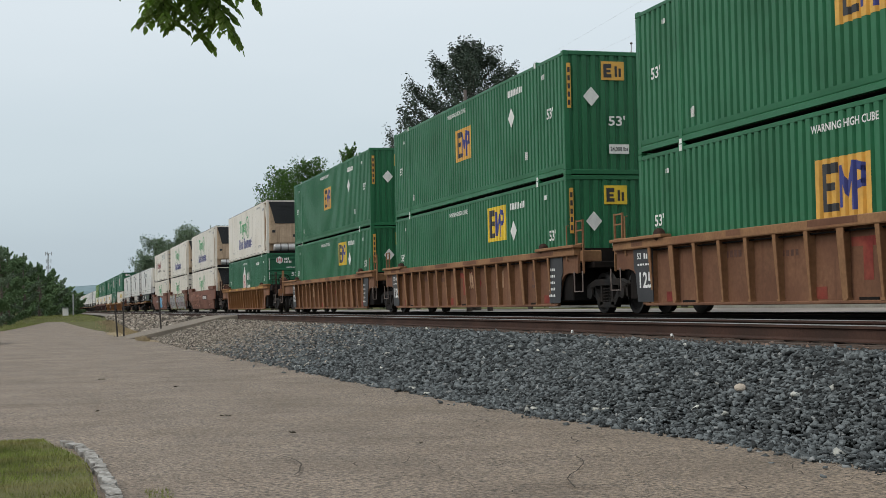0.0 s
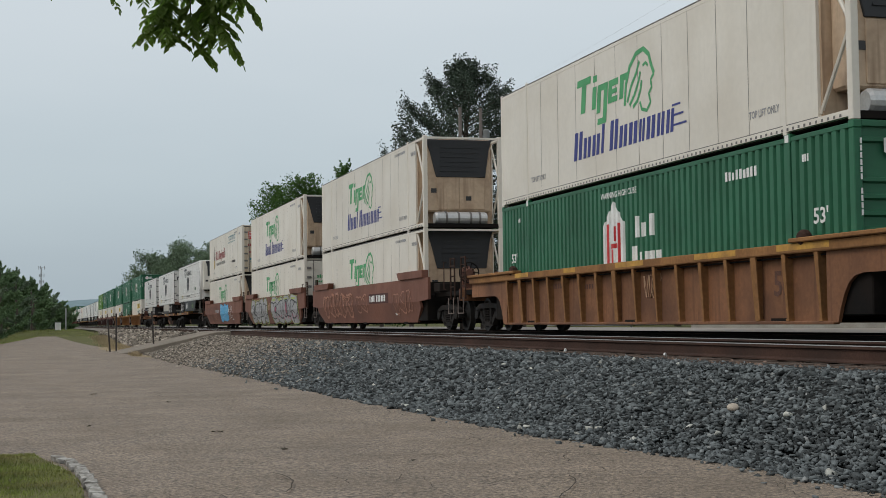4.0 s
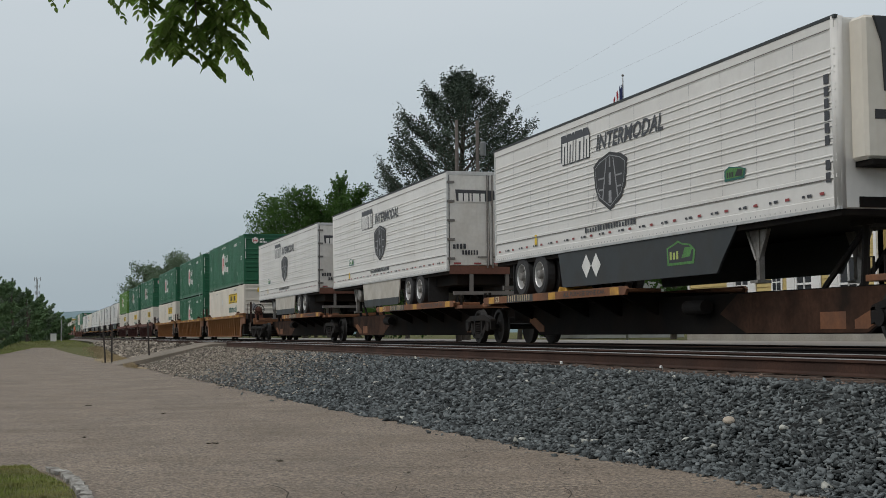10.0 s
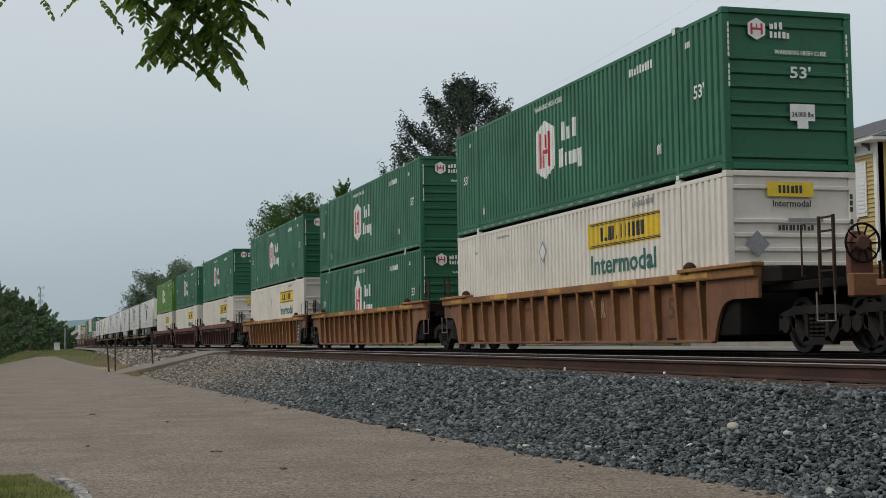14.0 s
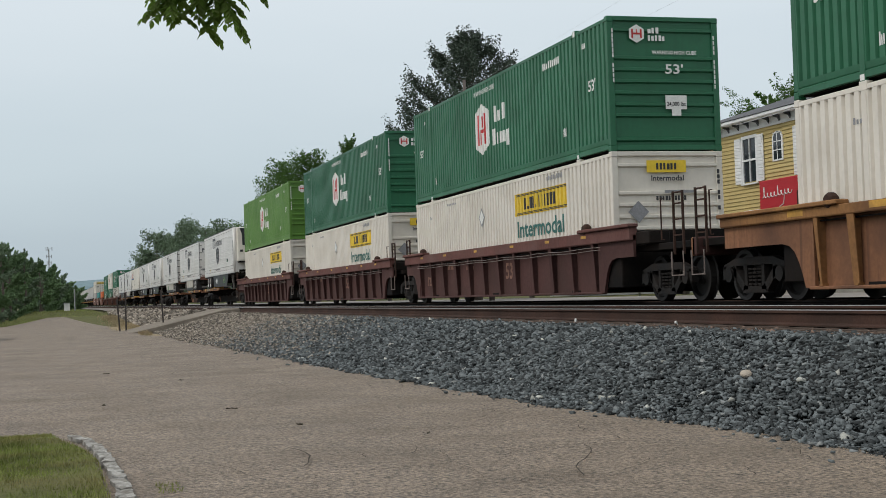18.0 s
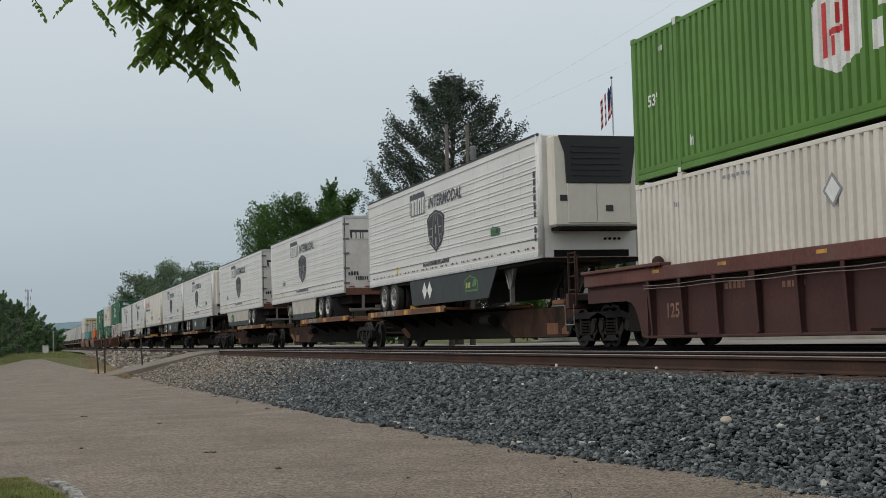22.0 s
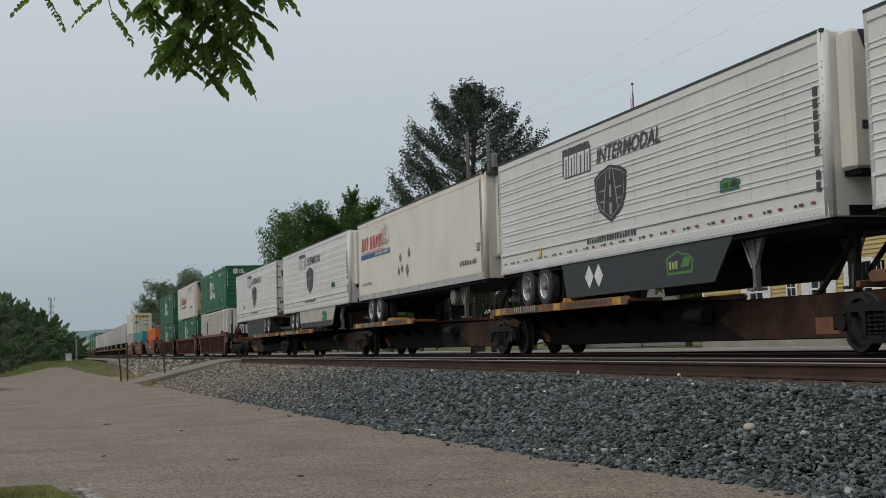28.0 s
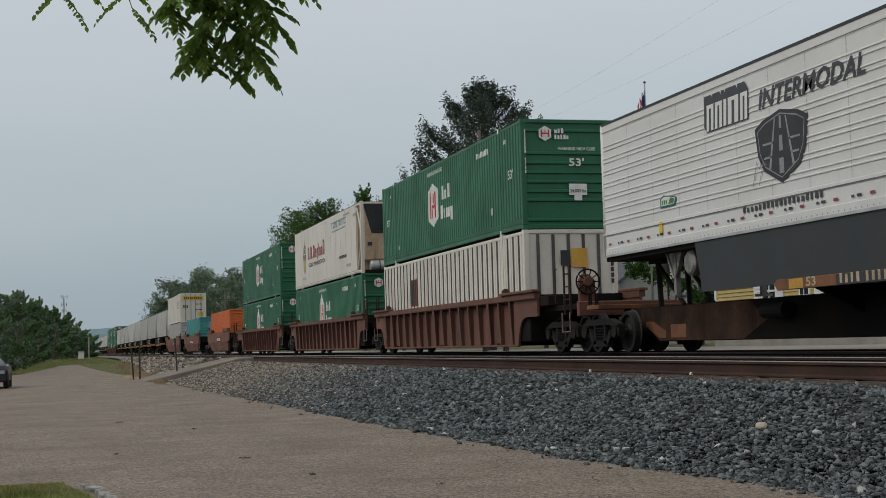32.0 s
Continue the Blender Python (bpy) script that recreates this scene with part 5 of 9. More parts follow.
        if mark == "crest":
            bm = bmesh.new()
            end_sheet(bm, -0.92, -0.5, 2.05, 2.5)
            lb = part("sticker", bm, M["red_ink"], c, "red square sticker")
            bm = bmesh.new()
            for i, w in enumerate(("TRAIN", "DRIVE", "TEAM")):
                end_text(bm, w, -0.87, 2.36 - 0.13 * i, 0.32, 0.09, EY - 0.004)
            part("sticker_text", bm, M["white_ink"], lb)
    x = -(W + 0.001)
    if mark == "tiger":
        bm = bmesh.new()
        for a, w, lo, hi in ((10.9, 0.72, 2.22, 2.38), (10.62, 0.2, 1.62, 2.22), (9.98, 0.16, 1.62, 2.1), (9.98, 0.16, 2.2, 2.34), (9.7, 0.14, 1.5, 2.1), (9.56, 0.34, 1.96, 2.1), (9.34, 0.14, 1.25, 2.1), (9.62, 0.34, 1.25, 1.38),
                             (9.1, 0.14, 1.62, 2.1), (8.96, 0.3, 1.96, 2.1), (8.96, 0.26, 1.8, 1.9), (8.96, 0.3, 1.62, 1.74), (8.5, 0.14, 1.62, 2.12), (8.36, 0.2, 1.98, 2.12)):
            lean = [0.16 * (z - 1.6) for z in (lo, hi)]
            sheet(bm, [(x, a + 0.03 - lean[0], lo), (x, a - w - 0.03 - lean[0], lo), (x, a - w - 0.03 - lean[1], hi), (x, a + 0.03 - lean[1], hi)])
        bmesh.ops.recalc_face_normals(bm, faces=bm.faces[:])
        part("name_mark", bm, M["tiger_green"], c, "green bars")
        bm = bmesh.new()
        strokes = (
            (0.10, ((8.25, 1.45), (8.18, 1.85), (7.98, 2.2), (7.65, 2.42), (7.3, 2.45), (7.05, 2.3), (6.95, 2.08), (6.82, 1.88))),
            (0.07, ((6.82, 1.88), (6.98, 1.78), (6.94, 1.62), (7.08, 1.52), (7.0, 1.34), (7.18, 1.2), (7.42, 1.26), (7.5, 1.42))),
            (0.08, ((8.12, 1.5), (7.92, 1.8), (7.66, 2.02), (7.5, 2.24))),
            (0.08, ((8.0, 1.42), (7.76, 1.6), (7.55, 1.84), (7.46, 2.02))),
            (0.08, ((7.84, 1.36), (7.62, 1.46), (7.46, 1.66), (7.40, 1.84))),
            (0.06, ((7.34, 2.12), (7.2, 2.16), (7.1, 2.08))),
        )
        for w, pts in strokes:
            fine = []
            for p, q in zip(pts, pts[1:]):
                fine += [(p[0] + (q[0] - p[0]) * k / 3, p[1] + (q[1] - p[1]) * k / 3) for k in range(3)]
            ribbon(bm, fine + [pts[-1]], w, x)
        part("emblem", bm, M["tiger_green"], c, "green curved strokes")
        bm = bmesh.new()
        yy = 11.1
        for w, hi in ((0.46, 1), (0.40, 0.72), (0.40, 0.72), (0.14, 1), (0, 0), (0.40, 1), (0.38, 0.72), (0.40, 0.72), (0.26, 0.72), (0.38, 0.72), (0.32, 0.72), (0.32, 0.72)):
            if w:
                z1, k = 0.62 + 0.62 * hi, 0.10 * hi
                for a, b in (((0, 0.42), (0.60, 1.0)) if w > 0.2 else ((0, 1.0),)):
                    sheet(bm, [(x, yy - w * a, 0.62), (x, yy - w * b, 0.62), (x, yy - w * b - k, z1), (x, yy - w * a - k, z1)])
            yy -= w + 0.1 if w else 0.22
        bmesh.ops.recalc_face_normals(bm, faces=bm.faces[:])
        for k in range(3):
            side_sheet(bm, 5.45 + 0.12 * k, 6.05, 0.72 + 0.19 * k, 0.76 + 0.19 * k, x)
        part("name_mark", bm, M["blue_ink"], c, "blue bars")
    else:
        bm = bmesh.new()
        yy = 12.4
        for w, lo, hi in ((0.42, 0, 1), (0.1, 0, 0.16), (0.42, 0, 1), (0.1, 0, 0.16), (0.46, 0, 1), (0.34, 0, 0.7), (0.34, -0.2, 0.7), (0.14, 0, 1), (0.34, 0, 0.7), (0.34, 0, 0.7), (0.4, 0, 1.15)):
            side_sheet(bm, yy - w * 0.4, yy, 1.33 + 0.6 * lo, 1.33 + 0.6 * hi, x)
            side_sheet(bm, yy - w, yy - w * 0.55, 1.33 + 0.6 * lo, 1.33 + 0.6 * hi * 0.9, x)
            side_sheet(bm, yy - w * 0.6, yy - w * 0.3, 1.33 + 0.6 * hi - 0.11, 1.33 + 0.6 * hi, x)
            yy -= w + 0.1
        part("name_mark", bm, M["wine_ink"], c, "dark red bars")
        bm = bmesh.new()
        side_text(bm, "GLOBAL TRANSPORTATION", 12.25, 0.95, 4.35, 0.2, x)
        side_bars(bm, 12, 4.6, 0.85, 1.65, 0.14, 3, x)
        part("lettering", bm, M["ink"], c)
        bm = bmesh.new()
        for k in range(9):
            y1 = 6.25 - 0.37 * k
            for z in ((2.50, 2.28) if k in (1, 3, 8) else (2.50,)):
                sheet(bm, [(x, y1, z), (x, y1 - 0.27, z), (x, y1 - 0.30, z + 0.06), (x, y1 - 0.03, z + 0.06)])
            for d in ((0.0, 0.2) if k in (2, 5, 6) else (0.1,)):
                sheet(bm, [(x - 0.001, y1 - d, 2.28), (x - 0.001, y1 - d - 0.06, 2.28), (x - 0.001, y1 - d - 0.1, 2.52), (x - 0.001, y1 - d - 0.04, 2.52)])
        side_bars(bm, 26, 6.2, 2.12, 3.2, 0.07, 7, x, 0.6)
        bmesh.ops.recalc_face_normals(bm, faces=bm.faces[:])
        part("name_mark", bm, M["teal_ink"], c, "slanted teal name strokes")
        bm = bmesh.new()
        sheet(bm, [(x, 13.33 + p[0], 0.7 + p[1]) for p in ((0.0, 0.02), (-0.3, 0.18), (-0.36, 0.7), (-0.3, 0.95), (0.3, 0.95), (0.36, 0.7), (0.3, 0.18))])
        crest = part("crest", bm, M["tower_grey"], c, "grey-brown tower crest")
        bm = bmesh.new()
        sheet(bm, [(x - 0.003, 13.33 + p[0], 0.7 + p[1]) for p in ((0.0, 0.1), (-0.22, 0.22), (-0.26, 0.66), (0.26, 0.66), (0.22, 0.22))])
        part("shield", bm, M["gold"], crest)
        bm = bmesh.new()
        for a, b, lo, hi in ((-0.2, 0.2, 1.0, 1.2), (-0.12, 0.12, 1.22, 1.42), (-0.05, 0.05, 1.42, 1.6), (-0.42, -0.3, 0.75, 1.35), (0.3, 0.42, 0.75, 1.35)):
            side_sheet(bm, 13.33 + a, 13.33 + b, 0.7 + lo, 0.7 + hi, x)
        part("helm", bm, M["tower_grey"], crest)
    bm = bmesh.new()
    side_text(bm, "TOP LIFT ONLY", 3.1, 0.42, 1.0, 0.13, x)
    side_text(bm, "TOP LIFT ONLY", 13.9, 0.42, 1.0, 0.13, x)
    side_bars(bm, 10, 3.6, 2.6, 1.4, 0.09, 4, x)
    side_bars(bm, 6, 1.5, 2.4, 0.7, 0.12, 5, x)
    part("code", bm, M["silver_ink"], c)
    return c


def plain_container(paint, label, L=12.19):
    c = thing("container", label, "shipping container", "containers on the train")
    container_shell(c, L, M[paint], "ribs", posts=())
    bm = bmesh.new()
    side_bars(bm, 5, L * 0.72, 0.5, 1.6, 0.55, 4)
    part("name_mark", bm, M["ink" if paint == "orange" else "white_ink"], c)
    bm = bmesh.new()
    end_sheet(bm, -0.5, 0.5, 1.7, 2.5)
    part("placard", bm, M["orange" if paint == "orange" else "silver_ink"], c)
    return c


def door_container():
    c = thing("container", "white container with yellow-topped stained cargo doors", "shipping container", "containers on the train")
    container_shell(c, BOX_L, M["white"], "flat")
    bm = bmesh.new()
    end_sheet(bm, -1.05, 1.05, 2.22, 2.62)
    part("logo_panel", bm, M["yellow_panel"], c, "yellow panel across the doors")
    bm = bmesh.new()
    end_bars(bm, 9, -0.9, 2.3, 1.8, 0.24, 3, EY - 0.004)
    end_bars(bm, 4, -1.0, 1.42, 0.5, 0.3, 4)
    end_bars(bm, 6, 0.2, 1.75, 0.7, 0.1, 5)
    end_bars(bm, 6, 0.2, 1.2, 0.7, 0.1, 6)
    part("name_mark", bm, M["ink"], c)
    bm = bmesh.new()
    end_sheet(bm, 0.5, 1.0, 0.6, 0.95)
    part("sticker", bm, M["yellow_panel"], c)
    for x in (-0.78, -0.22, 0.22, 0.78):
        bm = bmesh.new()
        tube(bm, [(x, -0.02, 0.1), (x, -0.02, BOX_H - 0.08)], 0.03, 6)
        part("lock_rod", bm, M["seam"], c)
    bm = bmesh.new()
    side_bars(bm, 3, 3.2, 1.4, 1.2, 0.8, 5)
    part("name_mark", bm, M["ink"], c)
    return c


def white_stripe_container():
    c = thing("container", "white corrugated container with dark grey ribs", "shipping container", "containers on the train")
    container_shell(c, BOX_L, M["white"], "flat", dark_ribs=True)
    bm = bmesh.new()
    wave_decal(bm, 11.2, 12.2, flat_band(1.3), flat_band(2.2), off=0.012)
    part("logo_panel", bm, M["rust_well"], c, "faded brown square panel")
    bm = bmesh.new()
    wave_decal(bm, 11.7, 12.1, flat_band(1.4), flat_band(2.1), off=0.016)
    part("logo", bm, M["ink"], c)
    bm = bmesh.new()
    end_sheet(bm, 0.0, 0.45, 1.9, 2.4)
    part("logo_panel", bm, M["amber_panel"], c)
    bm = bmesh.new()
    down_code(bm, 8, 1.1, 2.2, 0.08, 0.12, True, 3)
    end_sheet(bm, -0.3, -0.05, 1.95, 2.35)
    part("code", bm, M["ink"], c)
    return c


# ---- trailers ----
def trailer(nose_near=True, mark="prime", skirt="skirt_dark", reefer=True, axle=None, L=BOX_L):
    """A 53-foot semi-trailer parked on a spine car; its floor is at z 0."""
    kind = {"prime": "white ribbed semi-trailer with a black shield mark", "clipper": "plain white semi-trailer with red bars", "plain": "grey-white semi-trailer"}[mark]
    c = thing("semi_trailer", kind + (", nose forward" if nose_near else ", rear doors forward"), "trailer", "trailers on the train")
    H, W = 2.9, HALF
    body = M[{"plain": "grey_trailer", "clipper": "cream"}.get(mark, "trailer")]
    for s in (-1, 1):
        bm = bmesh.new()
        zs = [0.0, 0.12, 0.14, 0.42]
        prof = [(0.0, 0.012), (0.15, 0.012), (0.16, 0.0), (0.44, 0.0)]
        if mark == "clipper":
            prof += [(H - 0.18, 0.0)]
        else:
            prof += [(0.45, 0.016), (0.50, 0.016), (0.51, 0.0)]
            z = 0.70
            while z < H - 0.42:
                for d in (0.0, 0.088):
                    prof += [(z + d - 0.004, 0.0), (z + d, 0.016), (z + d + 0.018, 0.016), (z + d + 0.030, 0.0)]
                z += 0.268
            prof += [(H - 0.18, 0.0)]
        prof += [(H - 0.17, 0.012), (H - 0.02, 0.012)]
        prev = None
        for z, o in prof:
            cur = [bm.verts.new((s * (W - 0.014 + o), y, z)) for y in (0.03, L - 0.03)]
            if prev:
                bm.faces.new((prev[0], cur[0], cur[1], prev[1]) if s < 0 else (prev[0], prev[1], cur[1], cur[0]))
            prev = cur
        part("side_panel", bm, body, c)
        for z0, z1, nm in ((H - 0.035, H + 0.02, "roof_edge"), (-0.03, 0.02, "bottom_rail")):
            bm = bmesh.new()
            x0, x1 = sorted((s * (W + 0.004), s * (W - 0.06)))
            box(bm, x0, x1, 0.0, L, z0, z1)
            part(nm, bm, M["skirt_dark"] if nm == "roof_edge" else M["alloy"], c)
    bm = bmesh.new()
    box(bm, -W + 0.06, W - 0.06, 0.03, L - 0.03, H - 0.05, H - 0.012)
    part("roof", bm, body, c)
    bm = bmesh.new()
    box(bm, -W + 0.06, W - 0.06, 0.03, L - 0.03, -0.12, 0.02)
    part("floor", bm, M["sill"], c)

    def nose(y, s):
        # s is -1 when the nose faces the near end
        bm = bmesh.new()
        y0, y1 = sorted((y, y - s * 0.06))
        box(bm, -W + 0.03, W - 0.03, y0, y1, -0.02, H - 0.02)
        part("front_wall", bm, body, c, bevel=0.02)
        for x in (-W + 0.09, W - 0.09):
            bm = bmesh.new()
            lathe(bm, [(-0.02, 0.10), (H, 0.10)], (x, y - s * 0.09, 0), "z", 12)
            part("corner_radius", bm, body, c, smooth=True)
        if mark == "clipper" and s < 0:
            for a, b in ((0.16, 0.19), (0.27, 0.30)):
                bm = bmesh.new()
                box(bm, -W - 0.008, -W + 0.01, a, b, 0.02, H - 0.03)
                part("corner_strip", bm, M["soiled"], c, "rust-stained corner strip")
            # a shallow unit: dark rounded grille over a white lower cover
            bm = bmesh.new()
            box(bm, -W + 0.36, W - 0.36, y - 0.14, y, 0.62, H - 0.08)
            u = part("cooling_unit", bm, body, c, "white refrigeration unit", bevel=0.04)
            bm = bmesh.new()
            box(bm, -W + 0.40, W - 0.40, y - 0.152, y - 0.13, 1.72, H - 0.14)
            part("grille", bm, M["black_grille"], u, "black upper grille", bevel=0.01)
            bm = bmesh.new()
            box(bm, -W + 0.3, W - 0.3, y - 0.2, y, 0.56, 0.61)
            part("unit_base", bm, M["alloy"], u)
            bm = bmesh.new()
            box(bm, -W + 0.12, W - 0.12, y - 0.16, y, H - 0.06, H)
            part("roof_cap", bm, M["skirt_dark"], c)
        elif reefer and s < 0:
            u = cooling_unit(c, y, 0.26, H - 0.02, False)
            bm = bmesh.new()
            box(bm, -1.0, 1.0, y - 0.46, y, 0.60, 0.68)
            part("unit_base", bm, M["sill"], u)
            bm = bmesh.new()
            for i in range(4):
                lathe(bm, [(-0.06, 0.03), (0.0, 0.03)], (0.35 + 0.12 * i, y, 0.42), "y", 8)
            box(bm, -0.95, 0.95, y - 0.03, y, 0.0, 0.16)
            part("air_connector", bm, M["sill"], c)
        elif reefer:
            bm = bmesh.new()
            box(bm, -W + 0.2, W - 0.2, y, y + 0.42, 0.7, H - 0.05)
            part("cooling_unit", bm, M["black_grille"], c, bevel=0.04)

    def doors(y, s):
        f = s * 0.012
        for a, b in ((-W + 0.07, -0.012), (0.012, W - 0.07)):
            bm = bmesh.new()
            y0, y1 = sorted((y, y - s * 0.06))
            box(bm, a, b, y0, y1, 0.14, H - 0.12)
            d = part("rear_door", bm, M["door_stained"], c, "white cargo door with rust stains", bevel=0.008)
            if s < 0:
                edge = a if a < 0 else b
                for i in range(5):
                    bm = bmesh.new()
                    sx = 1 if a < 0 else -1
                    x0, x1 = sorted((edge - sx * 0.07, edge + sx * 0.16))
                    box(bm, x0, x1, y - 0.03, y - 0.002, 0.3 + 0.56 * i, 0.37 + 0.56 * i)
                    part("hinge", bm, M["seam"], d)
                bm = bmesh.new()
                x = -0.07 if a < 0 else 0.09
                tube(bm, [(x, y - 0.04, 0.06), (x, y - 0.04, H - 0.1)], 0.022, 6)
                part("lock_rod", bm, M["seam"], d)
                bm = bmesh.new()
                x0, x1 = sorted((x, x + (-0.3 if a < 0 else 0.3)))
                box(bm, x0, x1, y - 0.055, y - 0.03, 0.36, 0.40)
                part("door_handle", bm, M["seam"], d)
        for x0, x1, z0, z1 in ((-W, -W + 0.07, 0, H), (W - 0.07, W, 0, H), (-W + 0.07, W - 0.07, H - 0.12, H), (-W + 0.07, W - 0.07, -0.12, 0.13)):
            bm = bmesh.new()
            y0, y1 = sorted((y, y - s * 0.09))
            box(bm, x0, x1, y0 - 0.005, y1, z0, z1)
            part("door_frame", bm, M["rust_well" if z1 < 1 else "alloy"], c, bevel=0.008)
            if s < 0 and x1 - x0 < 0.1:
                bm = bmesh.new()
                edge = x1 if x0 < 0 else x0
                box(bm, edge - 0.012, edge + 0.012, y - 0.010, y + 0.01, 0.14, H - 0.12)
                part("door_seal", bm, M["ink"], c)
        bm = bmesh.new()
        box(bm, -1.1, 1.1, min(y, y - s * 0.1), max(y, y - s * 0.1), -0.72, -0.62)
        for x in (-0.55, 0.55):
            box(bm, x - 0.05, x + 0.05, min(y, y - s * 0.1), max(y, y - s * 0.1), -0.62, -0.1)
        part("underride_guard", bm, M["seam"], c)
        if s < 0:
            e = y - 0.016
            bm = bmesh.new()
            sheet(bm, [(-1.0, e, 2.02), (-0.02, e, 2.02), (0.3, e, 2.1), (0.24, e, 2.34), (-1.04, e, 2.36)])
            for k in range(6):
                end_sheet(bm, 0.36 + 0.145 * k, 0.46 + 0.145 * k, 2.06, 2.24 if k in (0, 2) else 2.2, e)
            end_bars(bm, 9, 0.42, 1.9, 0.66, 0.075, 5, e)
            end_bars(bm, 4, -1.12, 0.62, 0.42, 0.15, 6, e)
            end_bars(bm, 6, -0.84, 0.45, 0.52, 0.13, 7, e)
            part("name_mark", bm, M["charcoal"], c, "dark name shapes on the doors")
            bm = bmesh.new()
            for k, w in enumerate((0.13, 0.13, 0.06, 0.2, 0.13)):
                x0 = -0.94 + (0, 0.17, 0.34, 0.44, 0.68)[k]
                end_sheet(bm, x0, x0 + w, 2.0, 2.25, e - 0.003)
            part("name_mark", bm, M["trailer"], c)
            bm = bmesh.new()
            end_bars(bm, 3, 0.86, 0.34, 0.2, 0.16, 8, e)
            part("sticker", bm, M["paint_pink"], c, "small faded red sticker")
            bm = bmesh.new()
            for i in range(4):
                end_sheet(bm, -1.1 + 0.62 * i, -0.88 + 0.62 * i, 0.17, 0.22, e)
            part("reflective_tape", bm, M["wine_ink"], c)

    if nose_near:
        nose(0.0, -1)
        doors(L, 1)
    else:
        doors(0.0, -1)
        nose(L, 1)
    # running gear
    flip = (lambda y: y) if nose_near else (lambda y: L - y)
    ax = axle or ((14.2, 12.93) if nose_near else (16.154 - 3.15, 16.154 - 4.5))
    for a in ax:
        for s in (-1, 1):
            for inner in (0, 1):
                x = s * (W - 0.02 - 0.30 * inner)
                bm = bmesh.new()
                lathe(bm, [(-0.12, 0.30), (-0.13, 0.44), (-0.09, 0.495), (0.09, 0.495), (0.13, 0.44), (0.12, 0.30)], (x - s * 0.13, flip(a), -0.46), "x", 24, False)
                tyre = part("tyre", bm, M["tyre"], c, smooth=False)
                if not inner:
                    bm = bmesh.new()
                    o = s * 0.13
                    lathe(bm, [(o - s * 0.03, 0.318), (o + s * 0.0, 0.305), (o - s * 0.02, 0.285), (o - s * 0.13, 0.265)], (x - s * 0.13, flip(a), -0.46), "x", 24, False)
                    dish = bmesh.new()
                    lathe(dish, [(o - s * 0.13, 0.266), (o - s * 0.15, 0.20), (o - s * 0.10, 0.15), (o - s * 0.09, 0.115), (o + s * 0.01, 0.10), (o + s * 0.03, 0.07), (o + s * 0.03, 0.0)], (x - s * 0.13, flip(a), -0.46), "x", 20, False)
                    part("wheel_disc", dish, M["wheel_disc"], tyre, "dull recessed wheel disc")
                    part("rim", bm, M["rim"], tyre, "bright wheel rim")
        bm = bmesh.new()
        tube(bm, [(-W + 0.3, flip(a), -0.46), (W - 0.3, flip(a), -0.46)], 0.07, 8)
        part("axle", bm, M["sill"], c)
    bm = bmesh.new()
    a0, a1 = sorted((flip(ax[0] + 1.0), flip(ax[1] - 1.4)))
    box(bm, -0.55, 0.55, a0, a1, -0.36, -0.12)
    part("bogie_frame", bm, M["sill"], c)
    bm = bmesh.new()
    a0, a1 = sorted((flip(ax[0] + 0.6), flip(L - 0.15)))
    box(bm, -0.95, 0.95, a0, a1, -0.42, -0.12)
    part("slider_rail", bm, M["sill"], c)
    for x in (-0.88, 0.88):
        bm = bmesh.new()
        a0, a1 = sorted((flip(ax[0] + 0.78), flip(ax[0] + 0.80)))
        box(bm, x - 0.32, x + 0.32, a0, a1, -0.86, -0.1)
        part("mud_flap", bm, M["tyre"], c)
    # landing gear and side skirts
    for s in (-1, 1):
        bm = bmesh.new()
        y = flip(3.0)
        # a tapered gusset plate over a slim telescopic leg
        prism(bm, [(y - 0.34, -0.1), (y + 0.34, -0.1), (y + 0.08, -0.58), (y - 0.08, -0.58)], "x", s * 0.95 - 0.03, s * 0.95 + 0.03)
        box(bm, s * 0.95 - 0.05, s * 0.95 + 0.05, y - 0.055, y + 0.055, -0.98, -0.1)
        tube(bm, [(s * 1.0, y - 0.36, -0.12), (s * 1.0, y - 0.04, -0.64)], 0.028, 6)
        tube(bm, [(s * 1.0, y + 0.36, -0.12), (s * 1.0, y + 0.04, -0.64)], 0.028, 6)
        box(bm, s * 0.95 - 0.13, s * 0.95 + 0.13, y - 0.13, y + 0.13, -1.03, -0.98)
        part("landing_gear", bm, M["wheel_disc"], c)
        if skirt:
            bm = bmesh.new()
            y0, y1 = (flip(11.7), flip(4.5 if skirt == "skirt_plain" else 3.2)) if skirt in ("skirt_dark", "skirt_plain") else (flip(10.6), flip(5.2))
            if skirt == "skirt_wide":
                y0, y1 = flip(11.6), flip(3.0)
            cut = 0.6 if nose_near else -0.6
            low = -0.98 if skirt == "skirt_plain" else -0.82
            lean = math.copysign(0.2, y1 - y0)
            if skirt == "skirt_plain":
                cut *= 0.3
            if skirt == "skirt_white":
                cut *= 0.35
            prism(bm, [(y0, -0.03), (y1, -0.03), (y1 + cut, -0.62), (y1 + cut * 1.3, low), (y0 + lean * 1.3, low), (y0 + lean, -0.62)], "x", *sorted((s * (W - 0.03), s * (W - 0.07))))
            sk = part("side_skirt", bm, M["skirt_dark" if skirt in ("skirt_dark", "skirt_plain") else "skirt_white"], c, "dark grey side skirt" if skirt in ("skirt_dark", "skirt_plain") else "grimy white side skirt")
            if skirt == "skirt_wide":
                bm = bmesh.new()
                prism(bm, [(y0 + lean, -0.60), (y1 + cut, -0.60), (y1 + cut * 1.5, -0.84), (y0 + lean * 1.3, -0.84)], "x", *sorted((s * (W - 0.035), s * (W - 0.022))))
                part("rubber_strip", bm, M["skirt_dark"], sk, "dark rubber lower edge")
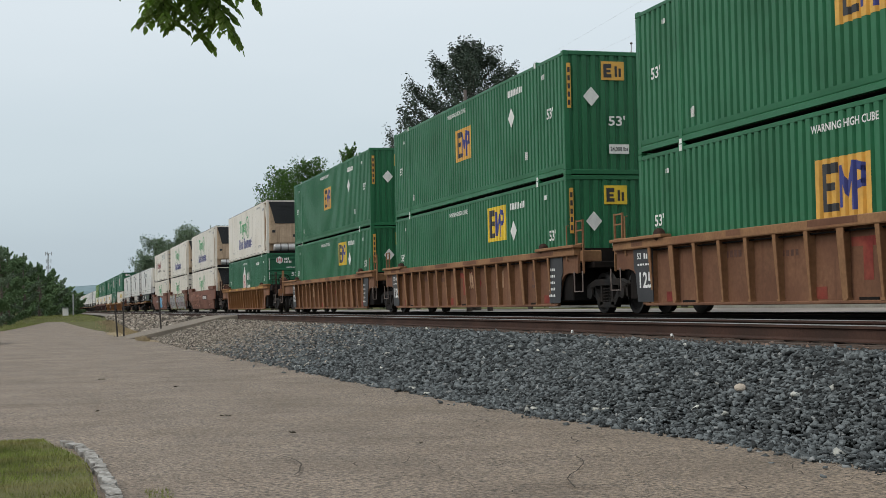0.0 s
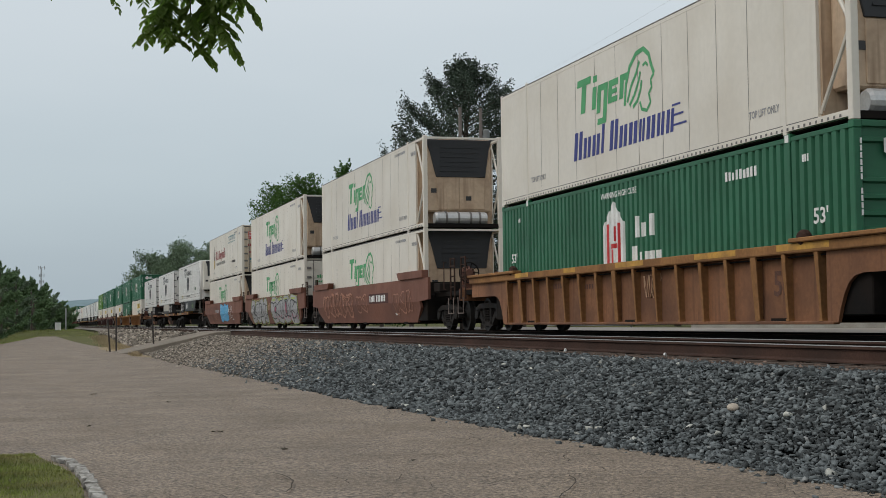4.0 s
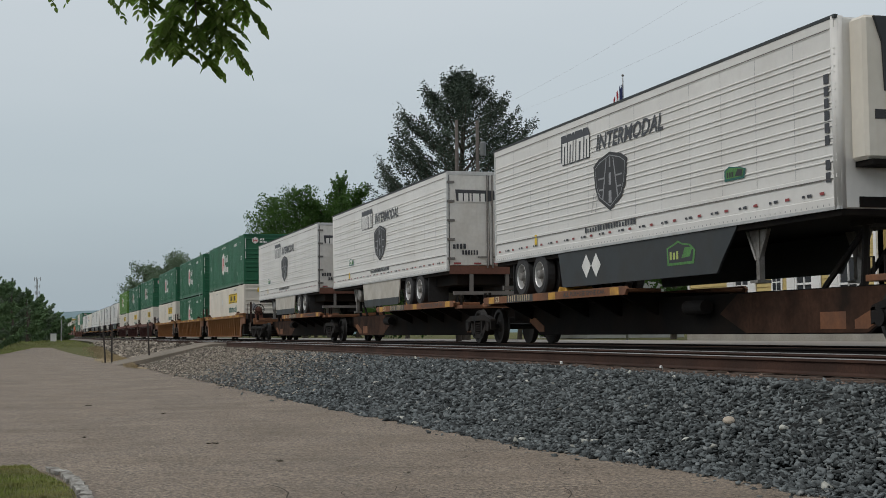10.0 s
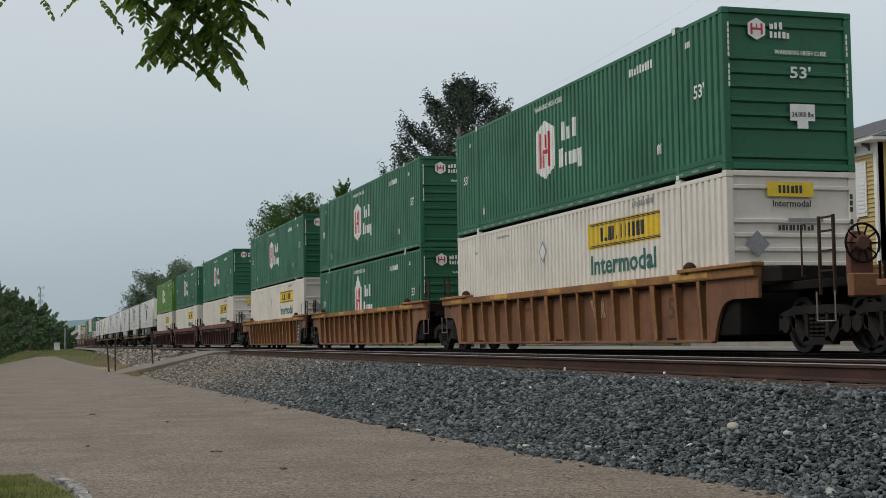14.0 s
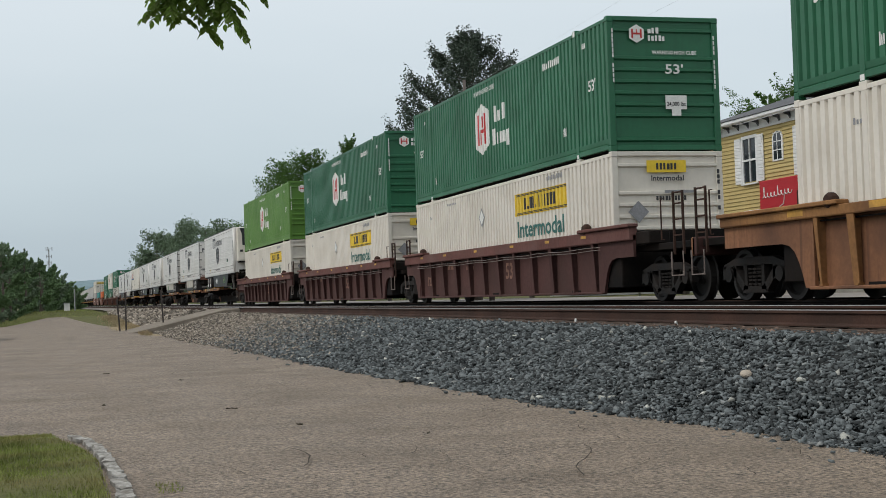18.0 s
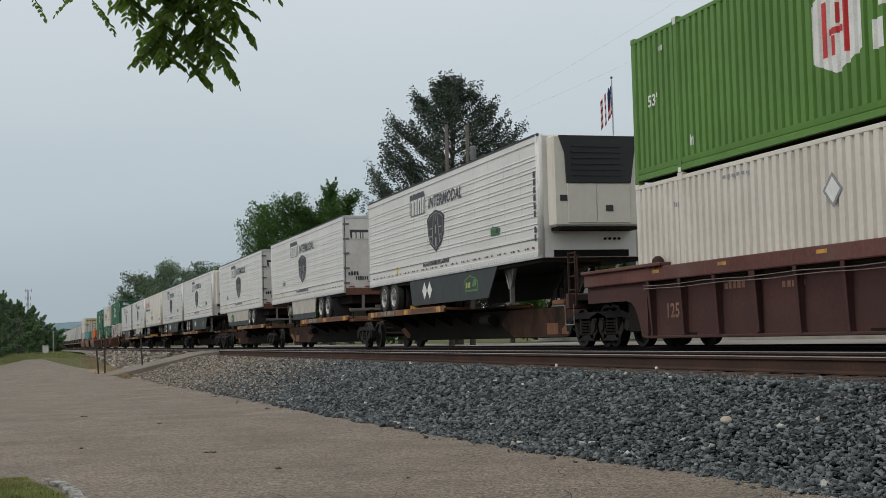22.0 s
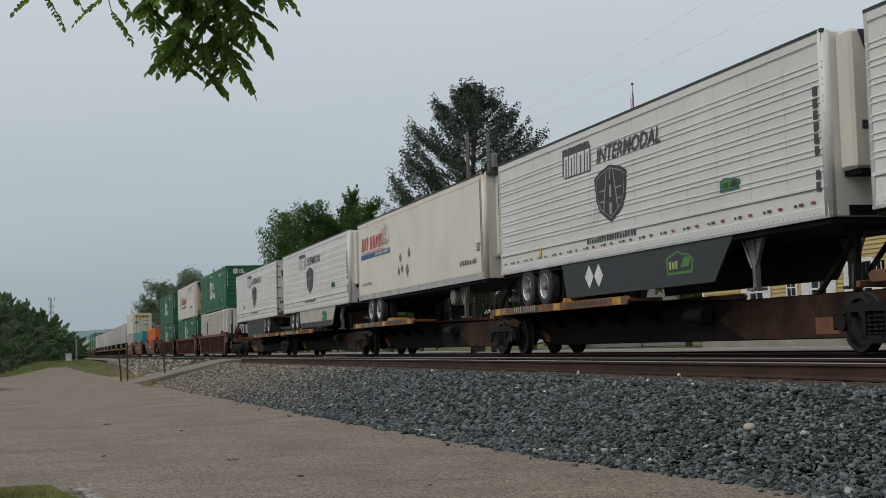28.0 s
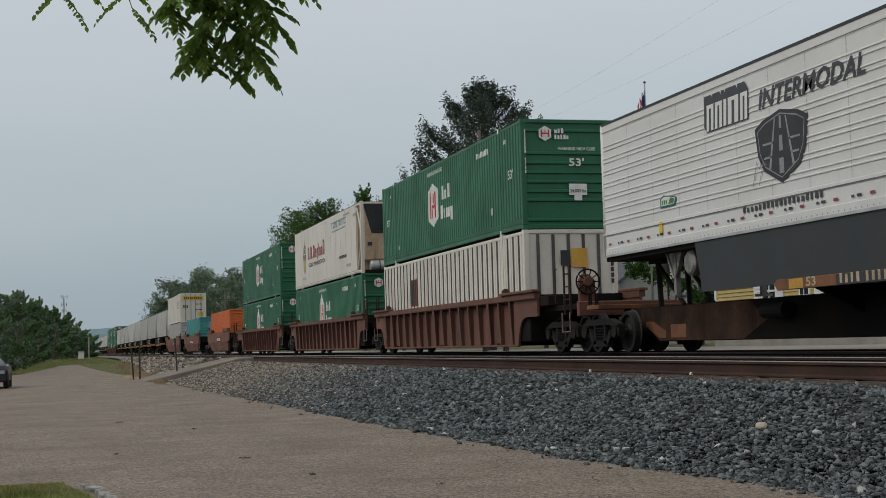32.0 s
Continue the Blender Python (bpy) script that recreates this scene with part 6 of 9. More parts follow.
            if skirt == "skirt_white":
                bm = bmesh.new()
                prism(bm, [(y0 + lean, -0.62), (y1 + cut, -0.62), (y1 + cut * 1.6, -0.86), (y0 + lean * 1.3, -0.86)], "x", *sorted((s * (W - 0.035), s * (W - 0.022))))
                part("rubber_strip", bm, M["skirt_dark"], sk, "dark rubber lower edge")
            if s < 0 and skirt in ("skirt_dark", "skirt_wide"):
                xx = -(W - 0.026)
                bm = bmesh.new()
                yc = flip(5.4)
                sheet(bm, [(xx - 0.002, yc + p[0], -0.40 + p[1]) for p in ((0.55, -0.2), (-0.55, -0.2), (-0.62, 0.05), (-0.4, 0.17), (-0.1, 0.2), (0.1, 0.26), (0.3, 0.2), (0.58, 0.14))])
                part("badge", bm, M["badge_green"], sk, "green leaf-shaped badge")
                bm = bmesh.new()
                sheet(bm, [(xx - 0.004, yc + p[0] * 0.88, -0.39 + p[1] * 0.8) for p in ((0.55, -0.2), (-0.55, -0.2), (-0.62, 0.05), (-0.4, 0.17), (-0.1, 0.2), (0.1, 0.26), (0.3, 0.2), (0.58, 0.14))])
                part("badge", bm, M["skirt_dark"] if skirt == "skirt_dark" else M["pine_ink"], sk)
                bm = bmesh.new()
                sheet(bm, [(xx - 0.005, yc - 0.05, -0.48), (xx - 0.005, yc - 0.4, -0.46), (xx - 0.005, yc - 0.5, -0.30), (xx - 0.005, yc - 0.2, -0.28)])
                part("badge_mark", bm, M["badge_green"], sk)
                bm = bmesh.new()
                side_bars(bm, 3, yc + 0.44, -0.49, 0.42, 0.15, 3, xx - 0.006)
                part("badge_mark", bm, M["lime_spray"], sk)
                if skirt == "skirt_dark":
                    bm = bmesh.new()
                    for yc in (10.0, 9.45):
                        yy = flip(yc)
                        sheet(bm, [(xx - 0.003, yy, -0.66), (xx - 0.003, yy - 0.26, -0.40), (xx - 0.003, yy, -0.14), (xx - 0.003, yy + 0.26, -0.40)])
                    part("placard", bm, M["white_ink"], sk, "two white diamonds")
    if skirt not in ("skirt_dark", "skirt_wide"):
        bm = bmesh.new()
        lathe(bm, [(-0.32, 0.0), (-0.32, 0.20), (-0.28, 0.25), (0.28, 0.25), (0.32, 0.20), (0.32, 0.0)], (-0.80, flip(3.9), -0.38), "x", 20)
        tank = part("fuel_tank", bm, M["wheel_disc"], c, "round dull aluminium fuel tank")
        for d in (-0.18, 0.18):
            bm = bmesh.new()
            lathe(bm, [(-0.03, 0.252), (-0.03, 0.262), (0.03, 0.262), (0.03, 0.252)], (-0.80 + d, flip(3.9), -0.38), "x", 20)
            part("strap", bm, M["seam"], tank)
    # marks on the near side
    x = -(W + 0.004)
    if mark == "prime":
        bm = bmesh.new()
        yy = 11.28 if nose_near else 10.9
        # a row of pale blocks, each with a dark shadow thrown up and back
        blocks = ((0.02, 0.28), (0.36, 0.28), (0.70, 0.11), (0.87, 0.40), (1.34, 0.26))
        for k, (d, w) in enumerate(blocks):
            y1 = yy - d
            sheet(bm, [(x - 0.0004 * k, y1 + 0.10, 2.06), (x - 0.0004 * k, y1, 1.94), (x - 0.0004 * k, y1 - w - 0.03, 1.94), (x - 0.0004 * k, y1 - w - 0.06, 2.48), (x - 0.0004 * k, y1 - w + 0.06, 2.62), (x - 0.0004 * k, y1 + 0.06, 2.62)])
        bmesh.ops.recalc_face_normals(bm, faces=bm.faces[:])
        part("name_shadow", bm, M["charcoal"], c, "dark shadows behind the name blocks")
        bm = bmesh.new()
        for k, (d, w) in enumerate(blocks):
            y1 = yy - d
            for a, b in (((0.0, 0.36), (0.62, 1.0)) if w > 0.2 else ((0.0, 1.0),)):
                sheet(bm, [(x - 0.004, y1 - w * a, 1.96), (x - 0.004, y1 - w * b, 1.96), (x - 0.004, y1 - w * b - 0.04, 2.44), (x - 0.004, y1 - w * a - 0.04, 2.44)])
            side_sheet(bm, y1 - w - 0.035, y1 - 0.035, 2.37, 2.44, x - 0.0045)
        bmesh.ops.recalc_face_normals(bm, faces=bm.faces[:])
        part("name_mark", bm, M["trailer"], c, "pale name blocks")
        bm = bmesh.new()
        writing(bm, "INTERMODAL", (x, yy - 2.0, 2.02), (0, -3.3, 0), (0, -0.09, 0.35))
        part("lettering", bm, M["charcoal"], c, "dark slanted lettering")
        yc, zc = yy - 2.72, 1.35
        bm = bmesh.new()
        sheet(bm, [(x, yc + p[0], zc + 1.18 * p[1]) for p in ((0.0, 0.49), (0.6, 0.40), (0.88, 0.30), (0.80, -0.1), (0.62, -0.33), (0.0, -0.56), (-0.62, -0.33), (-0.80, -0.1), (-0.88, 0.30), (-0.6, 0.40))])
        shield = part("shield", bm, M["ink"], c, "black shield emblem")
        bm = bmesh.new()
        for p in (((0.20, 0.38), (0.16, 0.38), (0.36, -0.34), (0.42, -0.31)), ((-0.20, 0.38), (-0.16, 0.38), (-0.36, -0.34), (-0.42, -0.31)), ((0.03, 0.40), (-0.03, 0.40), (-0.04, 0.22), (0.04, 0.22)), ((0.05, 0.12), (-0.05, 0.12), (-0.06, -0.10), (0.06, -0.10)), ((0.07, -0.2), (-0.07, -0.2), (-0.08, -0.42), (0.08, -0.42)),
                  ((0.62, 0.06), (0.62, 0.03), (0.26, 0.03), (0.26, 0.06)), ((-0.26, 0.06), (-0.26, 0.03), (-0.62, 0.03), (-0.62, 0.06)), ((0.58, -0.14), (0.58, -0.17), (0.32, -0.17), (0.32, -0.14)), ((-0.32, -0.14), (-0.32, -0.17), (-0.58, -0.17), (-0.58, -0.14))):
            sheet(bm, [(x - 0.003, yc + q[0], zc + 1.18 * q[1]) for q in p])
        bmesh.ops.recalc_face_normals(bm, faces=bm.faces[:])
        part("shield_line", bm, M["silver_ink"], shield)
        bm = bmesh.new()
        rim = [(0.0, 0.43), (0.54, 0.34), (0.78, 0.25), (0.71, -0.08), (0.55, -0.28), (0.0, -0.48), (-0.55, -0.28), (-0.71, -0.08), (-0.78, 0.25), (-0.54, 0.34), (0.0, 0.43)]
        ribbon(bm, [(yc + p, zc + 1.18 * q) for p, q in rim], 0.022, x - 0.004)
        part("shield_line", bm, M["silver_ink"], shield)
        bm = bmesh.new()
        ribbon(bm, [(yc + 1.02, zc - 0.62), (yc + 0.86, zc - 0.2), (yc + 0.78, zc - 0.34), (yc + 0.62, zc - 0.12)], 0.02, x)
        ribbon(bm, [(yc + 0.80, zc - 0.62), (yc + 0.62, zc - 0.22), (yc + 0.52, zc - 0.3)], 0.018, x - 0.002)
        part("signature_stroke", bm, M["silver_ink"], c, "thin grey signature strokes")
        bm = bmesh.new()
        side_bars(bm, 19, yy - 1.3, 0.32, 2.7, 0.12, 9, x, 0.6)
        if nose_near:
            down_code(bm, 9, 0.34, 2.05, 0.13, 0.15, False, 5)
        part("code", bm, M["charcoal"], c)
        bm = bmesh.new()
        yb = yy + 1.8 if not nose_near else 3.2
        sheet(bm, [(x, yb + p[0], 0.86 + p[1]) for p in ((0.36, -0.11), (-0.34, -0.11), (-0.4, 0.05), (-0.15, 0.1), (0.2, 0.14), (0.36, 0.08))])
        part("badge", bm, M["pine_ink"], c, "small green badge")
        bm = bmesh.new()
        sheet(bm, [(x - 0.003, yb + p[0] * 0.84, 0.87 + p[1] * 0.72) for p in ((0.36, -0.11), (-0.34, -0.11), (-0.4, 0.05), (-0.15, 0.1), (0.2, 0.14), (0.36, 0.08))])
        part("badge", bm, M["trailer"] if not nose_near else M["badge_green"], c)
        bm = bmesh.new()
        for k in range(3):
            side_sheet(bm, yb + 0.04 + 0.085 * k, yb + 0.095 + 0.085 * k, 0.81, 0.90, x - 0.005)
        sheet(bm, [(x - 0.005, yb - 0.02, 0.81), (x - 0.005, yb - 0.26, 0.80), (x - 0.005, yb - 0.30, 0.90), (x - 0.005, yb - 0.12, 0.93)])
        part("badge_mark", bm, M["badge_green"] if not nose_near else M["ink"], c)
        bm = bmesh.new()
        side_sheet(bm, 13.0, 13.16, 0.24, 0.50, x)
        part("hazard_label", bm, M["yellow_panel"], c)
    elif mark == "clipper":
        def mark_stroke(bm, ya, za, yb, zb, t):
            dy, dz = yb - ya, zb - za
            n = math.hypot(dy, dz)
            oy, oz = -dz / n * t / 2, dy / n * t / 2
            sheet(bm, [(x, ya + oy, za + oz), (x, ya - oy, za - oz), (x, yb - oy, zb - oz), (x, yb + oy, zb + oz)])

        # a slanted row of heavy red bars, broad and narrow by turns
        bm = bmesh.new()
        for k, w in enumerate((0.30, 0.22, 0.13, 0.28, 0.28, 0.24, 0.30)):
            y = 15.46 - 0.465 * k
            mark_stroke(bm, y, 1.80, y - 0.15, 2.30 - 0.03 * (k % 2), 0.12)
            if w > 0.2:
                mark_stroke(bm, y - w * 0.75, 1.80 + 0.04 * (k % 3), y - w * 0.75 - 0.15, 2.28, 0.07)
        mark_stroke(bm, 15.6, 1.72, 11.9, 1.72, 0.022)
        bmesh.ops.recalc_face_normals(bm, faces=bm.faces[:])
        part("name_mark", bm, M["red_ink"], c, "red slanted bars")
        # three masts of thin sail outlines over a hull line
        bm = bmesh.new()
        for k, (ym, top) in enumerate(((12.05, 2.42), (11.75, 2.72), (11.45, 2.55))):
            for r in range(4):
                za, zb = 1.98 + (top - 1.98) * r / 4, 1.98 + (top - 1.98) * (r + 0.85) / 4
                half = 0.17 * (1 - 0.17 * r)
                mark_stroke(bm, ym + half, za, ym - half * 0.8, za + 0.05, 0.022)
                mark_stroke(bm, ym + half, za, ym + half * 0.55, zb, 0.018)
                mark_stroke(bm, ym - half * 0.8, za + 0.05, ym - half * 0.75, zb + 0.04, 0.024)
        for ya, za, yb, zb in ((12.35, 1.80, 11.9, 1.86), (11.9, 1.86, 11.3, 1.84), (11.3, 1.84, 11.0, 2.0), (11.0, 2.0, 11.25, 2.5), (12.3, 1.92, 12.1, 2.4), (12.3, 1.9, 11.2, 1.93)):
            mark_stroke(bm, ya, za, yb, zb, 0.024)
        bmesh.ops.recalc_face_normals(bm, faces=bm.faces[:])
        part("emblem", bm, M["wine_ink"], c, "thin red sail-like strokes")
        bm = bmesh.new()
        side_sheet(bm, 11.0, 15.6, 1.50, 1.67, x)
        line = part("underline", bm, M["clipper_blue"], c, "blue underline")
        bm = bmesh.new()
        side_text(bm, "CONTROLLED LOGISTICS", 13.3, 1.535, 2.2, 0.10, x - 0.003)
        part("lettering", bm, M["white_ink"], line)
        bm = bmesh.new()
        side_bars(bm, 19, 15.55, 0.50, 1.7, 0.10, 4, x, 0.5)
        part("name_mark", bm, M["charcoal"], c)
        for yc, zc, w in ((9.5, 1.2, 0.16), (9.3, 0.82, 0.15), (9.75, 0.74, 0.15), (8.3, 1.3, 0.17), (8.6, 0.74, 0.21)):
            bm = bmesh.new()
            sheet(bm, [(x, yc, zc - w * 1.1), (x, yc - w, zc), (x, yc, zc + w * 1.1), (x, yc + w, zc)])
            part("placard", bm, M["scuffed"], c, "scuffed diamond placard")
        bm = bmesh.new()
        side_bars(bm, 10, 2.4, 0.45, 1.7, 0.15, 6, x, 0.42)
        side_text(bm, "53'", 0.72, 0.78, 0.34, 0.24, x)
        part("code", bm, M["charcoal"], c)
        bm = bmesh.new()
        y = 2.4
        while y < L - 1:
            side_sheet(bm, y, y + 0.005, 0.18, H - 0.18, x + 0.004)
            y += 1.21
        part("panel_seam", bm, M["silver_ink"], c)
    if mark == "prime":
        bm = bmesh.new()
        y = 1.22
        while y < L - 0.6:
            side_sheet(bm, y, y + 0.008, 0.52, H - 0.2, x + 0.009)
            y += 1.22
        part("panel_seam", bm, M["silver_ink"], c, "thin joints between the panels")
        bm = bmesh.new()
        side_sheet(bm, 0.2, L - 0.1, 0.435, 0.452, x - 0.001)
        side_sheet(bm, 0.2, L - 0.1, H - 0.19, H - 0.176, x - 0.001)
        part("panel_seam", bm, M["seam"], c)
    if mark == "clipper":
        bm = bmesh.new()
        side_sheet(bm, 0.3, L - 0.05, -0.02, 0.17, x - 0.002)
        rail = part("rub_rail", bm, M["alloy"], c, "dented aluminium rub rail with rust stains")
        bm = bmesh.new()
        rr = random.Random(8)
        y = 0.4
        while y < L - 0.4:
            w = rr.uniform(0.18, 0.34)
            if rr.random() < 0.6:
                side_sheet(bm, y, y + w, 0.09, 0.13, x - 0.004)
            y += w + rr.uniform(0.05, 0.3)
        part("reflective_tape", bm, M["soiled"], rail, "faded red-brown tape")
        # dark panel added to close off the bright view under the trailer
        bm = bmesh.new()
        prism(bm, [(9.6, -0.03), (12.0, -0.03), (12.0, -0.92), (9.6, -0.92)], "x", W - 0.07, W - 0.03)
        part("side_skirt", bm, M["skirt_dark"], c, "dark panel added on the far side")
    for nm, off in (() if mark == "clipper" else (("wine_ink", 0.0), ("charcoal", 0.36))):
        bm = bmesh.new()
        y = 0.4 + off
        while y < L - 0.4:
            side_sheet(bm, y, y + 0.13, 0.22, 0.265, x)
            if nm == "charcoal":
                side_sheet(bm, y + 0.2, y + 0.28, 0.22, 0.26, x)
            y += 1.02
        part("reflective_tape", bm, M[nm], c)
    bm = bmesh.new()
    y = 0.1
    while y < L - 0.1:
        side_sheet(bm, y, y + 0.02, 0.04, 0.07, x)
        y += 0.16
    part("rivet", bm, M["silver_ink"], c)
    return c


# ---- railway cars ----
def truck_parts(c, y):
    """A two-axle truck under a car, centred at y."""
    bm = bmesh.new()
    box(bm, -1.0, 1.0, y - 0.22, y + 0.22, 0.42, 0.72)
    t = part("truck", bm, M["truck"], c, "grimy cast-steel two-axle truck, darkened for under-car shade", bevel=0.02)
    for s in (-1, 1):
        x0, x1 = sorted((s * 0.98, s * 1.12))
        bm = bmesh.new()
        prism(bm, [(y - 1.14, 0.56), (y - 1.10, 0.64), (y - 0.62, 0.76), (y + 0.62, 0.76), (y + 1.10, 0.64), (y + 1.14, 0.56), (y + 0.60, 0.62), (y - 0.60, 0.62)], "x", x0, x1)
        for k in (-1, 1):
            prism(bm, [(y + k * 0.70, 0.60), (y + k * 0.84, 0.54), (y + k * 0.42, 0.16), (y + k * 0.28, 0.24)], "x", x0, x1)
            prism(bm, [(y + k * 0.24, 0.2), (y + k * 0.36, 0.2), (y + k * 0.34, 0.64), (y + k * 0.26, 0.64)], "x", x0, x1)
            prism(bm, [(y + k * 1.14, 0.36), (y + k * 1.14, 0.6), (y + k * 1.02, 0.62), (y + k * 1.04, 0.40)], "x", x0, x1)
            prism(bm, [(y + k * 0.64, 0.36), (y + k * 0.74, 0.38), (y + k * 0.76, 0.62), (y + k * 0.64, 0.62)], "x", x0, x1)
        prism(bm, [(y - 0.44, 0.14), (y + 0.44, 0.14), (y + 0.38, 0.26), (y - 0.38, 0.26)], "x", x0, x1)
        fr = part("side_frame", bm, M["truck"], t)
        bm = bmesh.new()
        for k in (-0.16, 0.0, 0.16):
            for j in range(5):
                lathe(bm, [(-0.018, 0.075), (0.018, 0.075)], (s * 1.06, y + k, 0.29 + j * 0.065), "z", 8)
        part("spring", bm, M["truck"], fr)
        for a in (-0.89, 0.89):
            bm = bmesh.new()
            lathe(bm, [(-0.03, 0.13), (0.04, 0.13), (0.05, 0.10)], (s * 1.12, y + a, 0.46), "x", 14)
            part("bearing_cap", bm, M["truck"], fr)
    for a in (-0.89, 0.89):
        for s in (-1, 1):
            bm = bmesh.new()
            lathe(bm, [(s * 0.07, 0.0), (s * 0.07, 0.13), (s * 0.02, 0.16), (s * 0.0, 0.36), (s * 0.07, 0.38), (s * 0.07, 0.455), (-s * 0.05, 0.46), (-s * 0.075, 0.487), (-s * 0.085, 0.487), (-s * 0.085, 0.13), (-s * 0.085, 0.0)], (s * 0.752, y + a, 0.46), "x", 28)
            part("wheel", bm, M["wheel_steel"], t, smooth=False)
        bm = bmesh.new()
        tube(bm, [(-0.95, y + a, 0.46), (0.95, y + a, 0.46)], 0.08, 8)
        part("axle", bm, M["wheel_steel"], t)
    return t


CREASE = 0.90


def lean_in(bm, s):
    """Below its crease the smooth side leans inwards."""
    bmesh.ops.bisect_plane(bm, geom=bm.verts[:] + bm.edges[:] + bm.faces[:], plane_co=(0, 0, CREASE), plane_no=(0, 0, 1))
    for v in bm.verts:
        if v.co.z < CREASE:
            v.co.x -= s * 0.26 * (CREASE - v.co.z)


def end_gear(c, y, s, paint, brake=False, outer=False):
    """Platform, ladders and posts at an end of a well car; s -1: the near end."""
    far = y + s * (2.2 if outer else 0.5)
    bm = bmesh.new()
    y0, y1 = sorted((far, y - s * 0.9))
    box(bm, -1.15, 1.15, y0, y1, 1.02, 1.16)
    part("end_platform", bm, M["sill"], c, bevel=0.012)
    bm = bmesh.new()
    box(bm, -0.34, 0.34, y0, y1, 0.72, 1.02)
    part("draft_sill", bm, M["sill"], c, bevel=0.012)
    for yy in ((y + s * 1.5,) if outer else (y,)):
        for x in (-1.38, 1.30):
            bm = bmesh.new()
            for k in (0, 0.40):
                box(bm, x, x + 0.04, yy + s * k - 0.02, yy + s * k + 0.02, 0.9, 2.1)
            for z in (1.25, 1.55, 1.85, 2.06):
                box(bm, x + 0.01, x + 0.04, min(yy, yy + s * 0.40), max(yy, yy + s * 0.40), z, z + 0.03)
            part("ladder", bm, M["tan_chord"] if paint == "tan_well" else M["rail_web"], c)
        bm = bmesh.new()
        tube(bm, [(-1.43, yy, 0.95), (-1.43, yy, 0.5), (-1.43, yy + s * 0.5, 0.5), (-1.43, yy + s * 0.5, 0.95)], 0.017, 6)
        part("stirrup", bm, M["cable_grey"], c, "bare metal stirrup step")
        bm = bmesh.new()
        tube(bm, [(-1.40, yy - s * 0.35, 1.2), (-1.46, yy - s * 0.35, 1.2), (-1.46, yy - s * 0.35, 2.0), (-1.40, yy - s * 0.35, 2.0)], 0.015, 6)
        part("grab_iron", bm, M["tan_chord"] if paint == "tan_well" else M["rail_web"], c)
    bm = bmesh.new()
    box(bm, -1.36, -0.9, min(y - s * 0.3, y + s * 0.35), max(y - s * 0.3, y + s * 0.35), 1.16, 1.42)
    part("step_box", bm, M["tan_chord"] if paint == "tan_well" else M["sill"], c, bevel=0.02)
    if outer:
        bm = bmesh.new()
        box(bm, -1.30, 1.30, far - 0.08, far + 0.08, 0.85, 1.2)
        part("end_sill", bm, M[paint], c, bevel=0.02)
        bm = bmesh.new()
        tube(bm, [(-0.3, far + s * 0.1, 0.8), (-0.32, far + s * 0.4, 0.45), (-0.2, far + s * 0.7, 0.5)], 0.03, 6)
        part("air_hose", bm, M["tyre"], c)
    if brake:
        n = 28
        cx, cy, cz = -0.98, far - s * 0.12, 1.66
        stand = bmesh.new()
        prism(stand, [(cx - 0.2, 1.05), (cx + 0.22, 1.05), (cx + 0.2, 1.7), (cx + 0.05, 1.84), (cx - 0.12, 1.84), (cx - 0.2, 1.7)], "y", cy + 0.05, cy + 0.17)
        part("brake_stand", stand, M["rust_well"], c, bevel=0.02)
        bm = bmesh.new()
        ring = [(cx + 0.29 * math.cos(k * math.tau / n), cy, cz + 0.29 * math.sin(k * math.tau / n)) for k in range(n + 1)]
        tube(bm, ring, 0.02, 6)
        wheel = part("brake_wheel", bm, M["sill"], c, "dark spoked brake wheel")
        for k in range(10):
            a = k * math.tau / 10
            bm = bmesh.new()
            tube(bm, [(cx, cy + 0.02, cz), (cx + 0.28 * math.cos(a), cy, cz + 0.28 * math.sin(a))], 0.014, 5)
            part("spoke", bm, M["sill"], wheel)
        bm = bmesh.new()
        lathe(bm, [(-0.03, 0.0), (-0.03, 0.1), (0.06, 0.16), (0.06, 0.0)], (cx, cy, cz), "y", 14)
        part("hub", bm, M["rust_well"], wheel)


